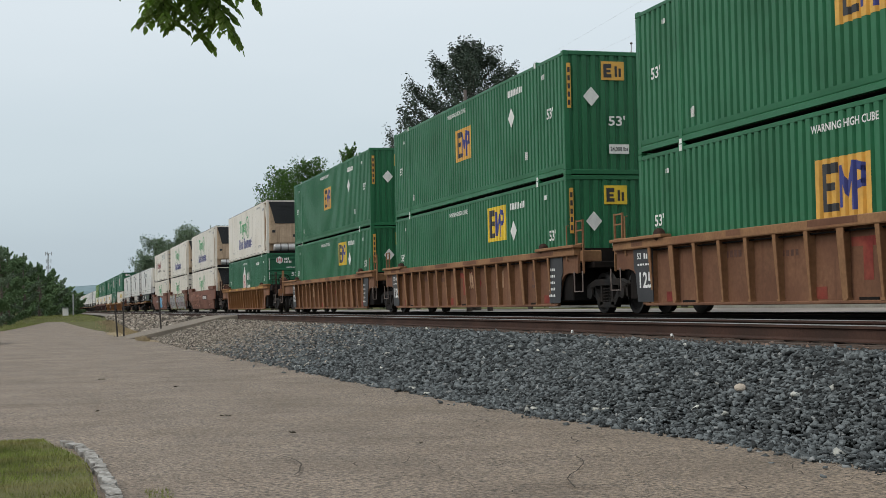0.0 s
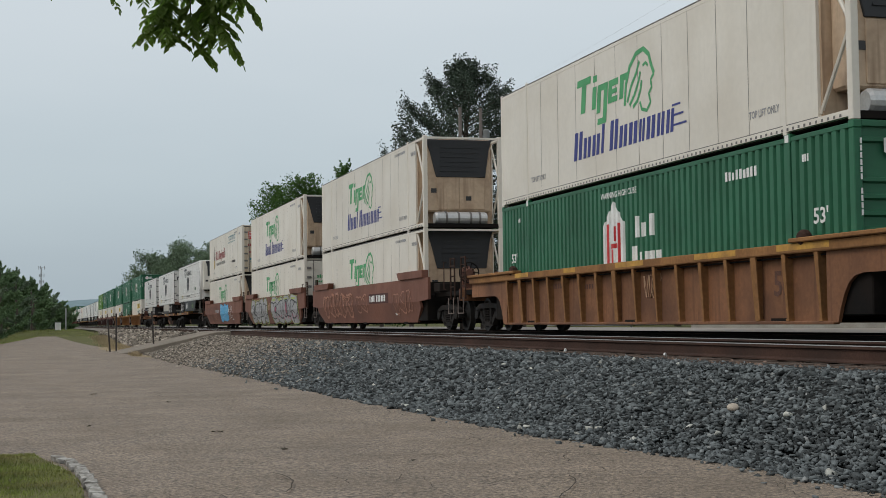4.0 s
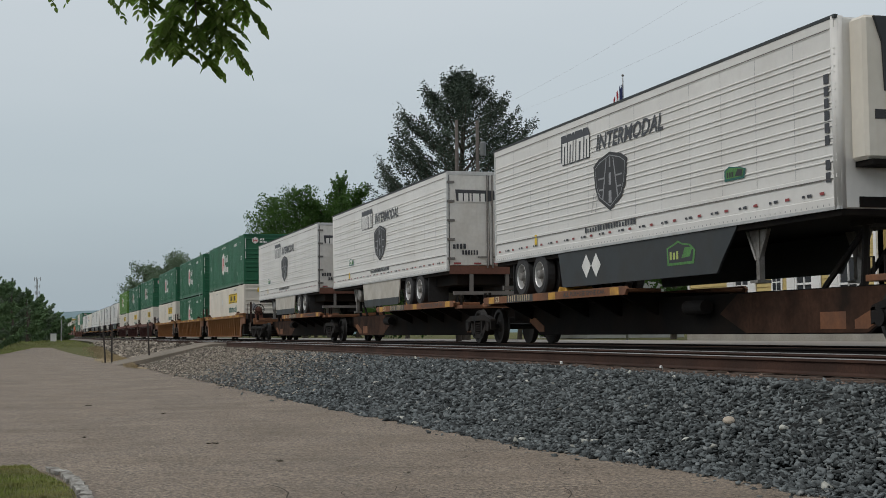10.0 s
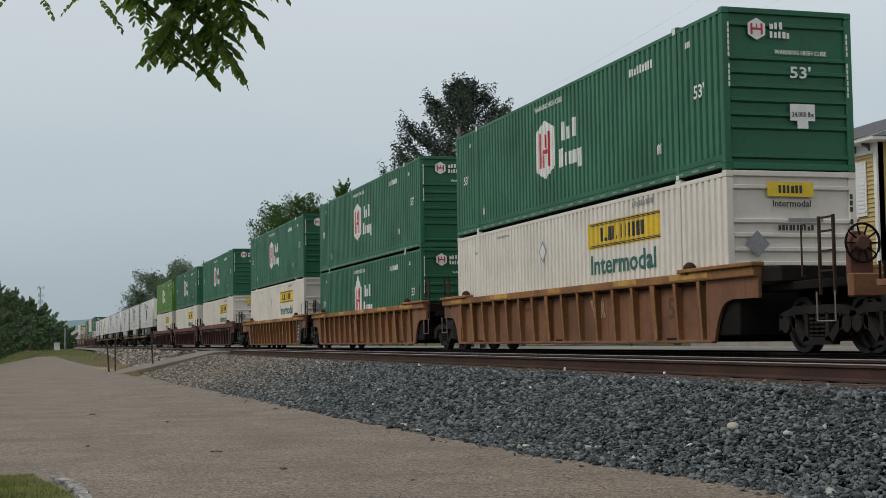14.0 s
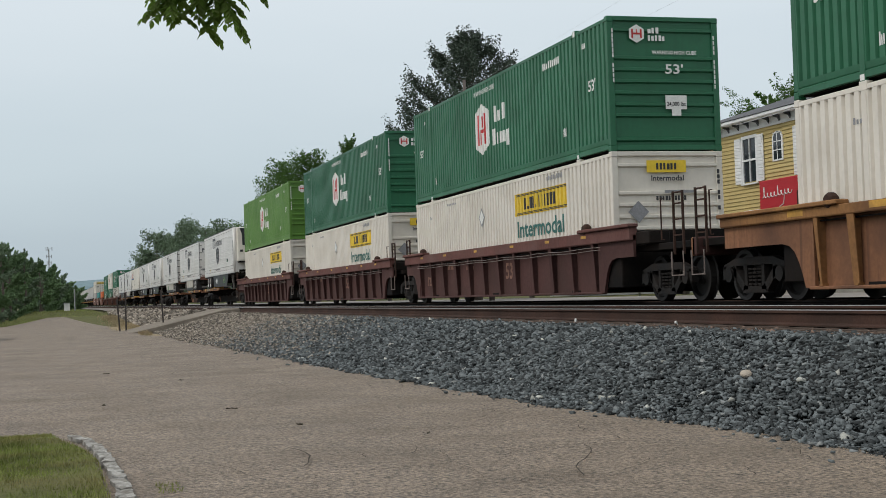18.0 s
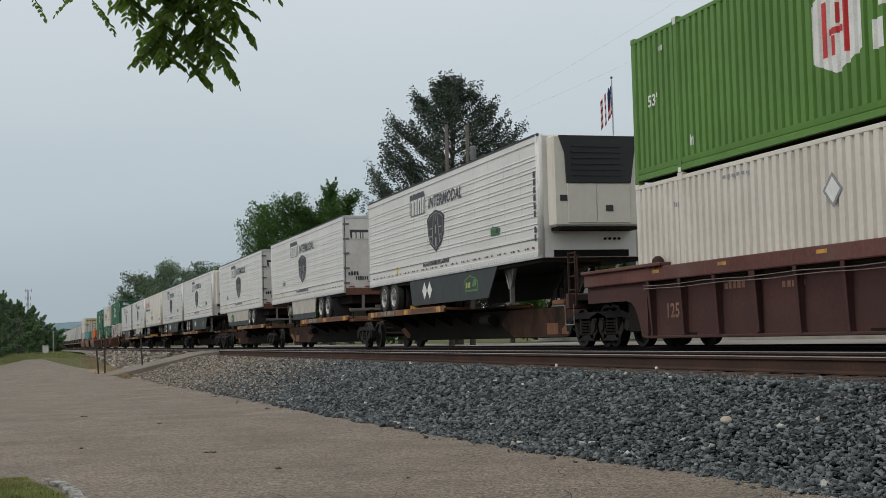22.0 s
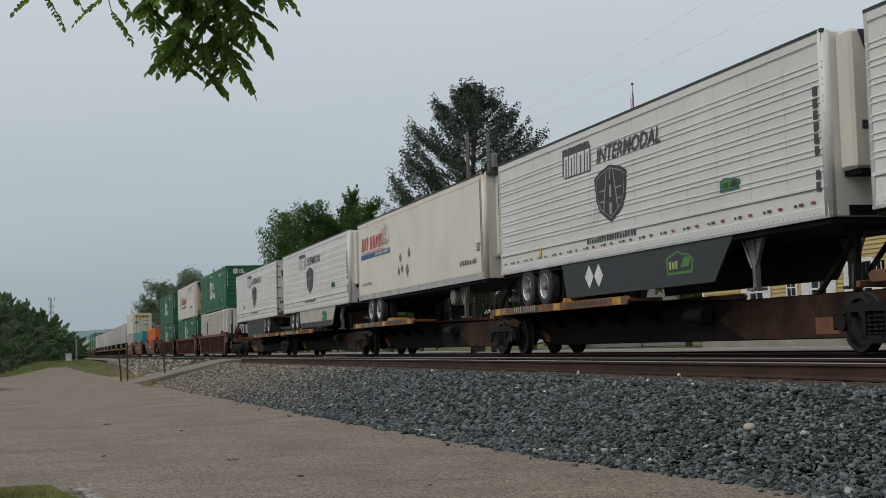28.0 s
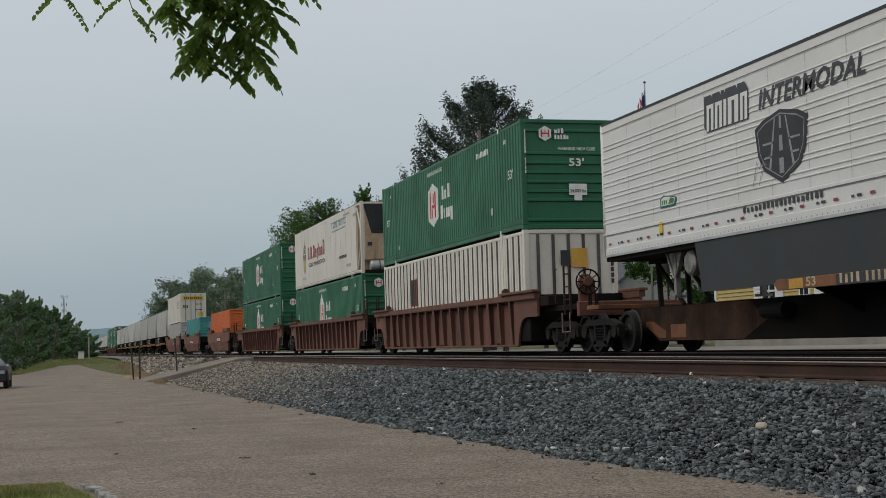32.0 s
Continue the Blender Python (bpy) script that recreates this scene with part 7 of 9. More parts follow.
def well_car(style, trucks, brake=False, L=BOX_L, coupler_near=False, coupler_far=False, rib_gap=0.97, end_panel=False):
    """One well of an intermodal car; y 0 and L are the ends of its load."""
    paint = {"tan": "tan_well", "orange": "orange_well", "brown": "brown_well", "maroon": "maroon_well", "rust": "rust_well"}[style]
    words = {"tan": "faded tan ribbed well car", "orange": "ochre ribbed well car with a yellow edge", "brown": "red-brown smooth-sided well car with graffiti", "maroon": "dark maroon ribbed well car", "rust": "rusty brown ribbed well car"}[style]
    c = thing("well_car", words, "railway car", "cars of the train")
    P = M[paint]
    chord_paint = M[{"tan": "tan_chord", "orange": "orange_chord", "maroon": "maroon_chord", "rust": "rust_well", "brown": "brown_well"}[style]]
    top = {"tan": 1.47, "orange": 1.44, "brown": 1.62, "maroon": 1.52, "rust": 1.52}[style]
    near_tip, far_tip = (-1.25 if coupler_near else -0.95), (L + 2.3 if coupler_far else L + 0.95)
    for s in (-1, 1):
        if style == "brown":
            bm = bmesh.new()
            x0, x1 = sorted((s * 1.42, s * 1.50))
            prism(bm, [(0.75, 0.25), (L - 0.75, 0.25), (L + 0.1, 0.72), (L + 0.1, CREASE), (L + 1.1, 0.95), (L + 1.1, 1.62), (-1.1, 1.62), (-1.1, 0.95), (-0.1, CREASE), (-0.1, 0.72)], "x", x0, x1)
            lean_in(bm, s)
            part("side_wall", bm, P, c)
            for a, b in ((-0.6, 2.3), (L - 2.3, L + 0.6)):
                bm = bmesh.new()
                x0, x1 = sorted((s * 1.34, s * 1.56))
                lo, hi = (0.3, 0.0) if a < 0 else (0.0, -0.3)
                prism(bm, [(a, 1.622), (b, 1.622), (b + lo * 0.8, 1.86), (a + hi * 0.8, 1.86)], "x", x0, x1)
                part("end_cap", bm, P, c, bevel=0.01)
        else:
            bm = bmesh.new()
            x0, x1 = sorted((s * 1.305, s * 1.325))
            prism(bm, [(0.5, 0.20), (L - 0.5, 0.20), (L - 0.1, top - 0.1), (0.1, top - 0.1)], "x", x0, x1)
            part("side_wall", bm, P, c)
            chord = 0.26 if style == "maroon" else 0.16
            bm = bmesh.new()
            x0, x1 = sorted((s * 1.33, s * 1.50))
            prism(bm, [(x1 if s > 0 else x0, top - chord + 0.02), (x1 if s > 0 else x0, top - 0.012), (s * 1.488, top), (s * 1.33, top), (s * 1.33, top - chord), (s * 1.488, top - chord)], "y", near_tip, far_tip)
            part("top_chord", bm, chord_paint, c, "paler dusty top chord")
            bm = bmesh.new()
            x0, x1 = sorted((s * 1.31, s * 1.43))
            box(bm, x0, x1, 0.45, L - 0.45, 0.17, 0.225)
            part("bottom_chord", bm, P, c, bevel=0.012)
            bm = bmesh.new()
            tube(bm, [(s * 1.40, 0.6, top - chord - 0.05), (s * 1.40, L - 0.6, top - chord - 0.05)], 0.016, 6)
            part("air_pipe", bm, M["sill"], c)
            n = int((L - 1.6) / (rib_gap if style != "maroon" else 1.25))
            rib_paint = chord_paint if style != "maroon" else P
            first = {}
            for i in range(n + 1):
                kind = "stake" if i % 6 == 2 else "rib"
                y = 0.8 + i * (L - 1.6) / n
                if kind not in first:
                    wide, low_w = (0.095, 0.075) if kind == "stake" else (0.055, 0.026)
                    bm = bmesh.new()
                    # web behind, then a flange that narrows and leans inwards towards its foot
                    prism(bm, [(s * 1.32, 0.225), (s * 1.405, 0.225), (s * 1.485, top - chord - 0.004), (s * 1.32, top - chord - 0.004)], "y", -0.016, 0.016)
                    lo = [bm.verts.new((s * xx, yy, 0.25)) for xx, yy in ((1.405, -low_w), (1.405, low_w), (1.425, low_w), (1.425, -low_w))]
                    hi = [bm.verts.new((s * xx, yy, top - chord - 0.004)) for xx, yy in ((1.475, -wide), (1.475, wide), (1.495, wide), (1.495, -wide))]
                    for k in range(4):
                        bm.faces.new((lo[k], lo[(k + 1) % 4], hi[(k + 1) % 4], hi[k]))
                    bm.faces.new(lo)
                    bm.faces.new(hi)
                    box(bm, *sorted((s * 1.32, s * 1.435)), -0.05, 0.05, 0.222, 0.262)
                    bmesh.ops.recalc_face_normals(bm, faces=bm.faces[:])
                    ob = part(kind, bm, rib_paint, c)
                    ob.matrix_basis = pose(0, y, 0)
                    first[kind] = ob.data
                else:
                    reuse(kind, first[kind], c, pose(0, y, 0))
            for a, b in ((near_tip - 0.05, 1.5), (L - 1.5, far_tip + 0.05)):
                bm = bmesh.new()
                x0, x1 = sorted((s * 1.32, s * 1.56))
                box(bm, x0, x1, a, b, top + 0.002, top + 0.075)
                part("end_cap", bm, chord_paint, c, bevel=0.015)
                bm = bmesh.new()
                e = b - 0.3 if a < 0 else a + 0.3
                lathe(bm, [(-0.09, 0.0), (-0.09, 0.09), (-0.04, 0.13), (0.04, 0.13), (0.09, 0.09), (0.09, 0.0)], (s * 1.44, e, top + 0.07), "x", 12)
                part("corner_guide", bm, M["rail_web"], c)
                bm = bmesh.new()
                x0, x1 = sorted((s * 1.36, s * 1.42))
                if a < 0:
                    prism(bm, [(0.62, 0.20), (0.62, top - 0.16), (near_tip, top - 0.16), (near_tip, 0.92), (-0.35, 0.92), (-0.12, 0.88), (0.04, 0.78), (0.16, 0.62), (0.26, 0.42), (0.34, 0.20)], "x", x0, x1)
                else:
                    prism(bm, [(L - 0.62, 0.20), (L - 0.62, top - 0.16), (far_tip, top - 0.16), (far_tip, 0.92), (L + 0.35, 0.92), (L + 0.12, 0.88), (L - 0.04, 0.78), (L - 0.16, 0.62), (L - 0.26, 0.42), (L - 0.34, 0.20)], "x", x0, x1)
                part("bolster_web", bm, P, c)
            if style in ("orange", "tan"):
                bm = bmesh.new()
                y = 0.4
                while y < L:
                    side_sheet(bm, y, min(L, y + random.uniform(0.5, 1.6)), top - 0.11, top - 0.008, s * 1.504)
                    y += random.uniform(1.7, 4.2)
                if s < 0:
                    part("edge_stripe", bm, M["yellow_stripe"] if style == "orange" else P, c)
                else:
                    bm.free()
            if style == "maroon" and s < 0:
                bm = bmesh.new()
                for y in (1.1, 3.4, 6.0, 9.1, 12.2, 14.8):
                    side_sheet(bm, y, y + 0.3, 1.40, 1.46, -1.505)
                part("reflector", bm, M["yellow_stripe"], c)
                for k in range(2):
                    bm = bmesh.new()
                    tube(bm, [(-1.508, 0.3 + 0.8 * i, 1.17 - 0.06 * k + 0.012 * math.sin(i * 1.7 + k)) for i in range(20)], 0.008, 5)
                    part("cable", bm, M["cable_grey"], c, "thin grey cable along the side")
    for y in (2.2, L / 2, L - 2.2):
        bm = bmesh.new()
        box(bm, -1.34, 1.34, y - 0.25, y + 0.25, 0.20, 0.27)
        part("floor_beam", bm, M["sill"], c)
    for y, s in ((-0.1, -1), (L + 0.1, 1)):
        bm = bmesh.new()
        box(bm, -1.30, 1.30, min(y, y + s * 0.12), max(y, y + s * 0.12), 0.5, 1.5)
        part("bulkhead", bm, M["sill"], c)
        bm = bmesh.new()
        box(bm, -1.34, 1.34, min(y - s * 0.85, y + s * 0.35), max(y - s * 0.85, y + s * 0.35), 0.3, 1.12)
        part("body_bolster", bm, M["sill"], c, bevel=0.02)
        out = coupler_near if s < 0 else coupler_far
        end_gear(c, (-0.75 if not out else -1.55) if s < 0 else (L + 0.75 if not out else L + 1.6), s, paint, brake and s < 0, out)
    for y in trucks:
        truck_parts(c, y)
    for flag, y in ((coupler_near, min(trucks) - 1.5 if trucks else -2), (coupler_far, max(trucks) + 1.5 if trucks else L + 2)):
        if flag:
            bm = bmesh.new()
            box(bm, -0.14, 0.14, y - 0.6, y + 0.6, 0.72, 0.95)
            part("coupler", bm, M["truck"], c, bevel=0.03)
    # stencils and rust patches on the near side
    side_x = -1.512 if style == "brown" else -1.331
    bm = bmesh.new()
    if style == "brown":
        plate_bm = bmesh.new()
        side_sheet(plate_bm, 3.9, 6.75, 0.92, 1.26, side_x + 0.002)
        part("number_panel", plate_bm, M["maroon_well"], c)
        side_bars(bm, 4, 6.6, 0.98, 0.8, 0.22, 3, side_x)
        side_bars(bm, 6, 5.6, 0.98, 1.4, 0.22, 4, side_x)
        side_bars(bm, 3, 3.2, 0.5, 0.5, 0.07, 9, side_x)
    else:
        side_text(bm, "53", 7.18 if style == "maroon" else 2.35, 0.62, 0.56, 0.42, side_x - 0.001)
        side_bars(bm, 5, 12.6, 1.0, 0.75, 0.12, 6, side_x - 0.001)
        side_bars(bm, 5, 10.7, 0.95, 0.75, 0.10, 7, side_x - 0.001)
    part("stencil", bm, M["white_ink" if style == "brown" else "dull_stencil" if style == "maroon" else "faded_stencil"], c)
    if style == "maroon":
        bm = bmesh.new()
        side_text(bm, "125", 14.85, 0.55, 0.5, 0.28, side_x - 0.003)
        part("stencil", bm, M["dull_stencil"], c)
    if style == "tan" or end_panel:
        for far_end in ((True, False) if style == "tan" else (False,)):
            turn = (lambda y: y) if far_end else (lambda y: BOX_L - y)
            bm = bmesh.new()
            prism(bm, [(turn(y), z) for y, z in ((15.3, 0.25), (16.02, 0.25), (16.12, 0.84), (16.2, 0.92), (16.2, top - 0.17), (15.3, top - 0.17))], "x", -1.44, -1.425)
            plate = part("black_panel", bm, M["ink"], c, "black stencilled end panel")
            bm = bmesh.new()
            if far_end:
                side_text(bm, "125", 15.92, 0.52, 0.6, 0.32, -1.444)
                side_text(bm, "53", 16.02, 1.1, 0.2, 0.12, -1.444)
                side_bars(bm, 3, 15.7, 1.1, 0.3, 0.11, 3, -1.444)
                side_bars(bm, 5, 16.0, 0.97, 0.6, 0.04, 5, -1.444)
            else:
                for k in range(5):
                    side_bars(bm, 4, 0.85, 0.40 + 0.15 * k, 0.42, 0.06, k, -1.444)
            part("stencil", bm, M["white_ink"], plate)
    if style == "tan":
        bm = bmesh.new()
        side_sheet(bm, 4.55, 5.15, 0.68, 1.12, -1.331)
        part("patch", bm, M["paint_tan"], c, "pale square patch")
        for pts in (((8.5, 1.02), (8.5, 1.16), (7.3, 1.16), (7.3, 1.02)), ((8.2, 0.52), (8.2, 1.02), (7.95, 1.02), (7.95, 0.52)), ((7.0, 0.5), (6.85, 0.5), (6.45, 0.84), (6.85, 1.17), (7.0, 1.17), (6.62, 0.84))):
            bm = bmesh.new()
            sheet(bm, [(-1.331, y, z) for y, z in pts])
            bmesh.ops.recalc_face_normals(bm, faces=bm.faces[:])
            part("faded_mark", bm, M["faded_red"], c, "faded red painted mark")
        for y, w in ((14.75, 0.35), (9.45, 0.5), (1.3, 0.4)):
            bm = bmesh.new()
            side_sheet(bm, y - w / 2, y + w / 2, 0.25, 0.44, -1.331)
            part("primer_patch", bm, M["faded_red"], c, "dull red primer patch")
    return c


def graffiti(c, kind):
    """Sprayed shapes on a smooth car side."""
    x = -1.516

    def blob(bm, yc, zc, w, h, d=0.0, seed=0):
        r = random.Random(seed)
        pts = []
        for k in range(14):
            a = k * math.tau / 14
            f = 1 + r.uniform(-0.09, 0.09)
            pts.append((x - d, yc + w / 2 * f * math.copysign(abs(math.cos(a)) ** 0.55, math.cos(a)), zc + h / 2 * f * math.copysign(abs(math.sin(a)) ** 0.55, math.sin(a))))
        f = sheet(bm, pts[::-1])

    def layer(name, spec, material, d):
        for i, (yc, zc, w, h) in enumerate(spec):
            bm = bmesh.new()
            blob(bm, yc, zc, w, h, d + 0.0001 * i, i + int(yc * 10))
            part(name, bm, M[material], c)

    if kind == "silver":
        big = [(14.0, 0.92, 1.5, 1.2), (12.5, 0.88, 1.3, 1.1), (11.2, 0.92, 1.5, 1.25), (9.9, 0.92, 1.1, 1.2), (7.1, 0.92, 1.9, 1.25), (5.4, 0.9, 1.6, 1.2), (3.7, 0.94, 1.9, 1.25), (1.7, 0.92, 2.2, 1.28)]
        layer("graffiti", [(y, z, w + 0.3, min(1.34, h + 0.14)) for y, z, w, h in big], "lime_spray", 0.0)
        layer("graffiti", [(y, z, w + 0.14, min(1.3, h + 0.08)) for y, z, w, h in big], "ink", 0.002)
        layer("graffiti", big, "paint_silver", 0.004)
        layer("graffiti", [(y, 1.42, w * 0.5, 0.12) for y, z, w, h in big[4:]], "lime_spray", 0.006)
        layer("graffiti", [(13.7, 0.9, 0.3, 0.5), (11.2, 0.95, 0.22, 0.55), (6.7, 0.95, 0.5, 0.4), (3.6, 1.0, 0.5, 0.7), (5.3, 1.1, 0.1, 0.5), (2.1, 0.6, 0.16, 0.6), (9.8, 0.8, 0.12, 0.7)], "ink", 0.008)
        layer("graffiti", [(6.7, 0.95, 0.3, 0.24), (3.6, 1.0, 0.3, 0.5)] + [(0.9 + 0.62 * i, 0.52 + 0.05 * (i % 3), 0.14, 0.2) for i in range(11)], "paint_pink", 0.010)
        scrawl(c, 15.0, 9.2, 4, 0.5, 1.35, "ink", 0.05, 31, x - 0.012)
        scrawl(c, 8.2, 0.6, 4, 0.45, 1.42, "ink", 0.06, 33, x - 0.012)
        bm = bmesh.new()
        side_bars(bm, 3, 9.05, 0.95, 0.85, 0.36, 2, x - 0.002, 0.75)
        part("name_mark", bm, M["paint_tan"], c)
    elif kind == "blue":
        layer("graffiti", [(8.25 - 0.62 * k, 0.92 + 0.05 * (k % 2), 0.92, 1.14 - 0.1 * (k % 3)) for k in range(6)], "paint_blue", 0.001)
        for k in range(6):
            bm = bmesh.new()
            yc = 8.25 - 0.62 * k
            ribbon(bm, [(yc + 0.2, 0.5), (yc + 0.1, 1.1), (yc - 0.05, 0.75), (yc - 0.18, 1.25)], 0.022, x - 0.005)
            part("graffiti", bm, M["pine_ink"], c)
            bm = bmesh.new()
            ribbon(bm, [(yc + 0.3, 0.55), (yc + 0.26, 1.3), (yc + 0.05, 1.38)], 0.02, x - 0.006)
            part("graffiti", bm, M["white_ink"], c)
        scrawl(c, 4.6, 2.9, 4, 0.5, 1.4, "white_ink", 0.022, 25)
    elif kind == "faded":
        scrawl(c, 14.9, 9.4, 5, 0.45, 1.42, "paint_faded", 0.13, 4)
        scrawl(c, 14.9, 9.4, 5, 0.5, 1.38, "maroon_well", 0.025, 4)
        scrawl(c, 8.8, 7.0, 2, 0.6, 1.3, "paint_faded", 0.06, 6)
        scrawl(c, 3.2, 0.8, 3, 0.5, 1.3, "paint_faded", 0.05, 8)
    if kind == "blue":
        scrawl(c, 15.4, 9.6, 5, 0.4, 1.45, "paint_dark", 0.05, 12)
        scrawl(c, 12.0, 10.2, 3, 0.5, 1.0, "paint_faded", 0.04, 15)
        bm = bmesh.new()
        side_bars(bm, 4, 11.1, 0.98, 0.7, 0.2, 3, x - 0.003)
        side_bars(bm, 6, 10.2, 0.98, 1.05, 0.2, 4, x - 0.003)
        part("stencil", bm, M["paint_silver"], c)
    for ob in c.children:
        if ob.name.split(".")[0] in ("graffiti", "name_mark", "stencil", "number_panel") and min(v.co.z for v in ob.data.vertices) < CREASE:
            bm = bmesh.new()
            bm.from_mesh(ob.data)
            lean_in(bm, -1)
            bm.to_mesh(ob.data)
            bm.free()


def ribbon(bm, pts, w, x):
    """A flat painted stroke through (y, z) points, mitred at its corners."""
    pts = [Vector(p) for p in pts]
    n = len(pts)
    closed = (pts[0] - pts[-1]).length < 1e-4
    rows = []
    for i, p in enumerate(pts):
        a = pts[i - 1] if i else (pts[-2] if closed else p)
        b = pts[i + 1] if i < n - 1 else (pts[1] if closed else p)
        d = (b - a).normalized()
        k = Vector((-d.y, d.x)) * w / 2
        rows.append([bm.verts.new((x, q.x, q.y)) for q in (p + k, p - k)])
    for r0, r1 in zip(rows, rows[1:]):
        bm.faces.new((r0[0], r1[0], r1[1], r0[1]))
    bmesh.ops.recalc_face_normals(bm, faces=bm.faces[:])
    return bm


def scrawl(c, y0, y1, n, z0, z1, material, w, seed, x=-1.517):
    """A row of big sprayed letter-like loops with inner strokes."""
    r = random.Random(seed)
    pitch = (y0 - y1) / n
    for k in range(n):
        bm = bmesh.new()
        yc, zc = y0 - pitch * (k + 0.5), (z0 + z1) / 2
        loop = []
        for i in range(15):
            a = i * math.tau / 14 + 0.3
            f = 1 + 0.22 * math.sin(3 * a + k * 1.7) + r.uniform(-0.07, 0.07)
            loop.append((yc + pitch * 0.46 * f * math.copysign(abs(math.cos(a)) ** 0.7, math.cos(a)), zc + (z1 - z0) * 0.42 * min(1.12, f) * math.copysign(abs(math.sin(a)) ** 0.7, math.sin(a))))
        loop[-1] = loop[0]
        ribbon(bm, loop, w, x - 0.001 * (k % 3))
        ribbon(bm, [(yc + pitch * r.uniform(-0.25, 0.25), zc + (z1 - z0) * g) for g in (-0.25, -0.05, 0.12, 0.3)], w, x - 0.0035)
        part("graffiti", bm, M[material], c, "sprayed letter-like stroke")


def tag_strokes(c, y0, x=-1.337):
    r = random.Random(int(y0 * 100))
    bm = bmesh.new()
    for k in range(3):
        a, p, q = y0 - 0.24 * k, r.uniform(1, 3), r.uniform(1.5, 3.5)
        line = [(x, a + 0.11 * math.sin(p * i * 0.45 + k) - 0.012 * i, 0.92 + 0.24 * math.sin(q * i * 0.38)) for i in range(15)]
        tube(bm, line, 0.010, 4)
    part("graffiti", bm, M["paint_tan"], c, "thin pale sprayed scrawl")


def spine_car(nose_near, trucks, coupler_near=False, coupler_far=False):
    """One platform of a spine car: centre sill, wheel deck and hitch."""
    c = thing("spine_car", "grimy spine car with an ochre wheel deck", "railway car", "cars of the train")
    L = BOX_L
    flip = (lambda y: y) if nose_near else (lambda y: L - y)
    bm = bmesh.new()
    prism(bm, [(-1.2, 0.62), (0.1, 0.52), (0.7, 0.22), (L - 0.7, 0.22), (L - 0.1, 0.52), (L + 1.2, 0.62), (L + 1.2, 0.98), (-1.2, 0.98)], "x", -0.36, 0.36)
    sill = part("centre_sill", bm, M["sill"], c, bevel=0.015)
    # the web is bare and rusty under the hitch, and rusty again in patches further on
    bm = bmesh.new()
    for s in (-1, 1):
        prism(bm, [(flip(0.75), 0.24), (flip(4.6), 0.24), (flip(5.6), 0.60), (flip(4.9), 0.96), (flip(-0.2), 0.96), (flip(-0.2), 0.58), (flip(0.2), 0.5)], "x", *sorted((s * 0.362, s * 0.372)))
    part("rusty_web", bm, M["rusty_web"], sill, "rust-brown bare web plate")
    bm = bmesh.new()
    prism(bm, [(flip(1.35), 0.30), (flip(2.1), 0.30), (flip(2.1), 0.58), (flip(1.35), 0.58)], "x", -0.377, -0.368)
    part("weld_plate", bm, M["deck"], sill, "ochre patch plate")
    bm = bmesh.new()
    a, b = sorted((flip(16.9), flip(7.75)))
    for s in (-1, 1):
        x0, x1 = sorted((s * 0.55, s * 1.36))
        box(bm, x0, x1, a, b, 1.09, 1.165)
    deck = part("wheel_deck", bm, M["deck"], c, "ochre wheel deck plates", bevel=0.01)
    for s in (-1, 1):
        bm = bmesh.new()
        x0, x1 = sorted((s * 1.30, s * 1.37))
        prism(bm, [(a, 1.03), (b, 1.03), (b + 0.1, 1.15), (b, 1.21), (a, 1.21), (a - 0.1, 1.15)], "x", x0, x1)
        part("deck_edge", bm, M["deck"], deck, bevel=0.008)
    y = a + 0.6
    while y < b:
        bm = bmesh.new()
        prism(bm, [(-1.3, 1.088), (1.3, 1.088), (0.36, 0.62), (-0.36, 0.62)], "y", y - 0.06, y + 0.06)
        part("deck_bracket", bm, M["sill"], deck)
        y += 1.9
    bm = bmesh.new()
    side_text(bm, "ALL PURPOSE SPINE CAR", a + 3.4, 1.075, 2.4, 0.10, -1.374)
    part("stencil", bm, M["ink"], deck)
    bm = bmesh.new()
    side_sheet(bm, a + 5.4, a + 7.3, 1.035, 1.205, -1.3725)
    part("number_panel", bm, M["ink"], deck, "black number panel")
    bm = bmesh.new()
    side_bars(bm, 4, a + 7.2, 1.06, 0.62, 0.15, 3, -1.374, 0.5)
    side_bars(bm, 6, a + 6.48, 1.06, 0.95, 0.15, 4, -1.374, 0.5)
    side_text(bm, "53", a + 8.2, 1.06, 0.30, 0.15, -1.374)
    part("stencil", bm, M["deck_stencil"], deck)
    bm = bmesh.new()
    for k in (0.3, 3.9, 8.3):
        side_sheet(bm, a + k, a + k + 0.45, 1.04, 1.20, -1.372)
    part("reflector", bm, M["yellow_stripe"], deck)
    for k in (7.9, 8.3):
        bm = bmesh.new()
        y = flip(k + 3.4)
        prism(bm, [(y - 0.12, 1.165), (y + 0.12, 1.165), (y, 1.32)], "x", -1.25, -0.6)
        part("wheel_chock", bm, M["yellow_stripe"], deck)
    for y0, d in ((0.15, 1), (L - 0.15, -1)):
        bm = bmesh.new()
        prism(bm, [(y0 - d * 0.1, 0.56), (y0 + d * 0.6, 0.30), (y0 + d * 0.95, 0.30), (y0 + d * 0.95, 0.44), (y0 + d * 0.3, 0.66), (y0 - d * 0.1, 0.66)], "x", -0.376, -0.362)
        part("sill_gusset", bm, M["deck"], c, "rusty ochre gusset")
    # hitch under the trailer's nose
    yh = flip(0.75)
    d = 1 if nose_near else -1
    bm = bmesh.new()
    box(bm, -0.42, 0.42, yh - 0.35, yh + 0.35, 1.92, 2.02)
    hitch = part("hitch", bm, M["truck"], c, "dark hitch stand", bevel=0.02)
    bm = bmesh.new()
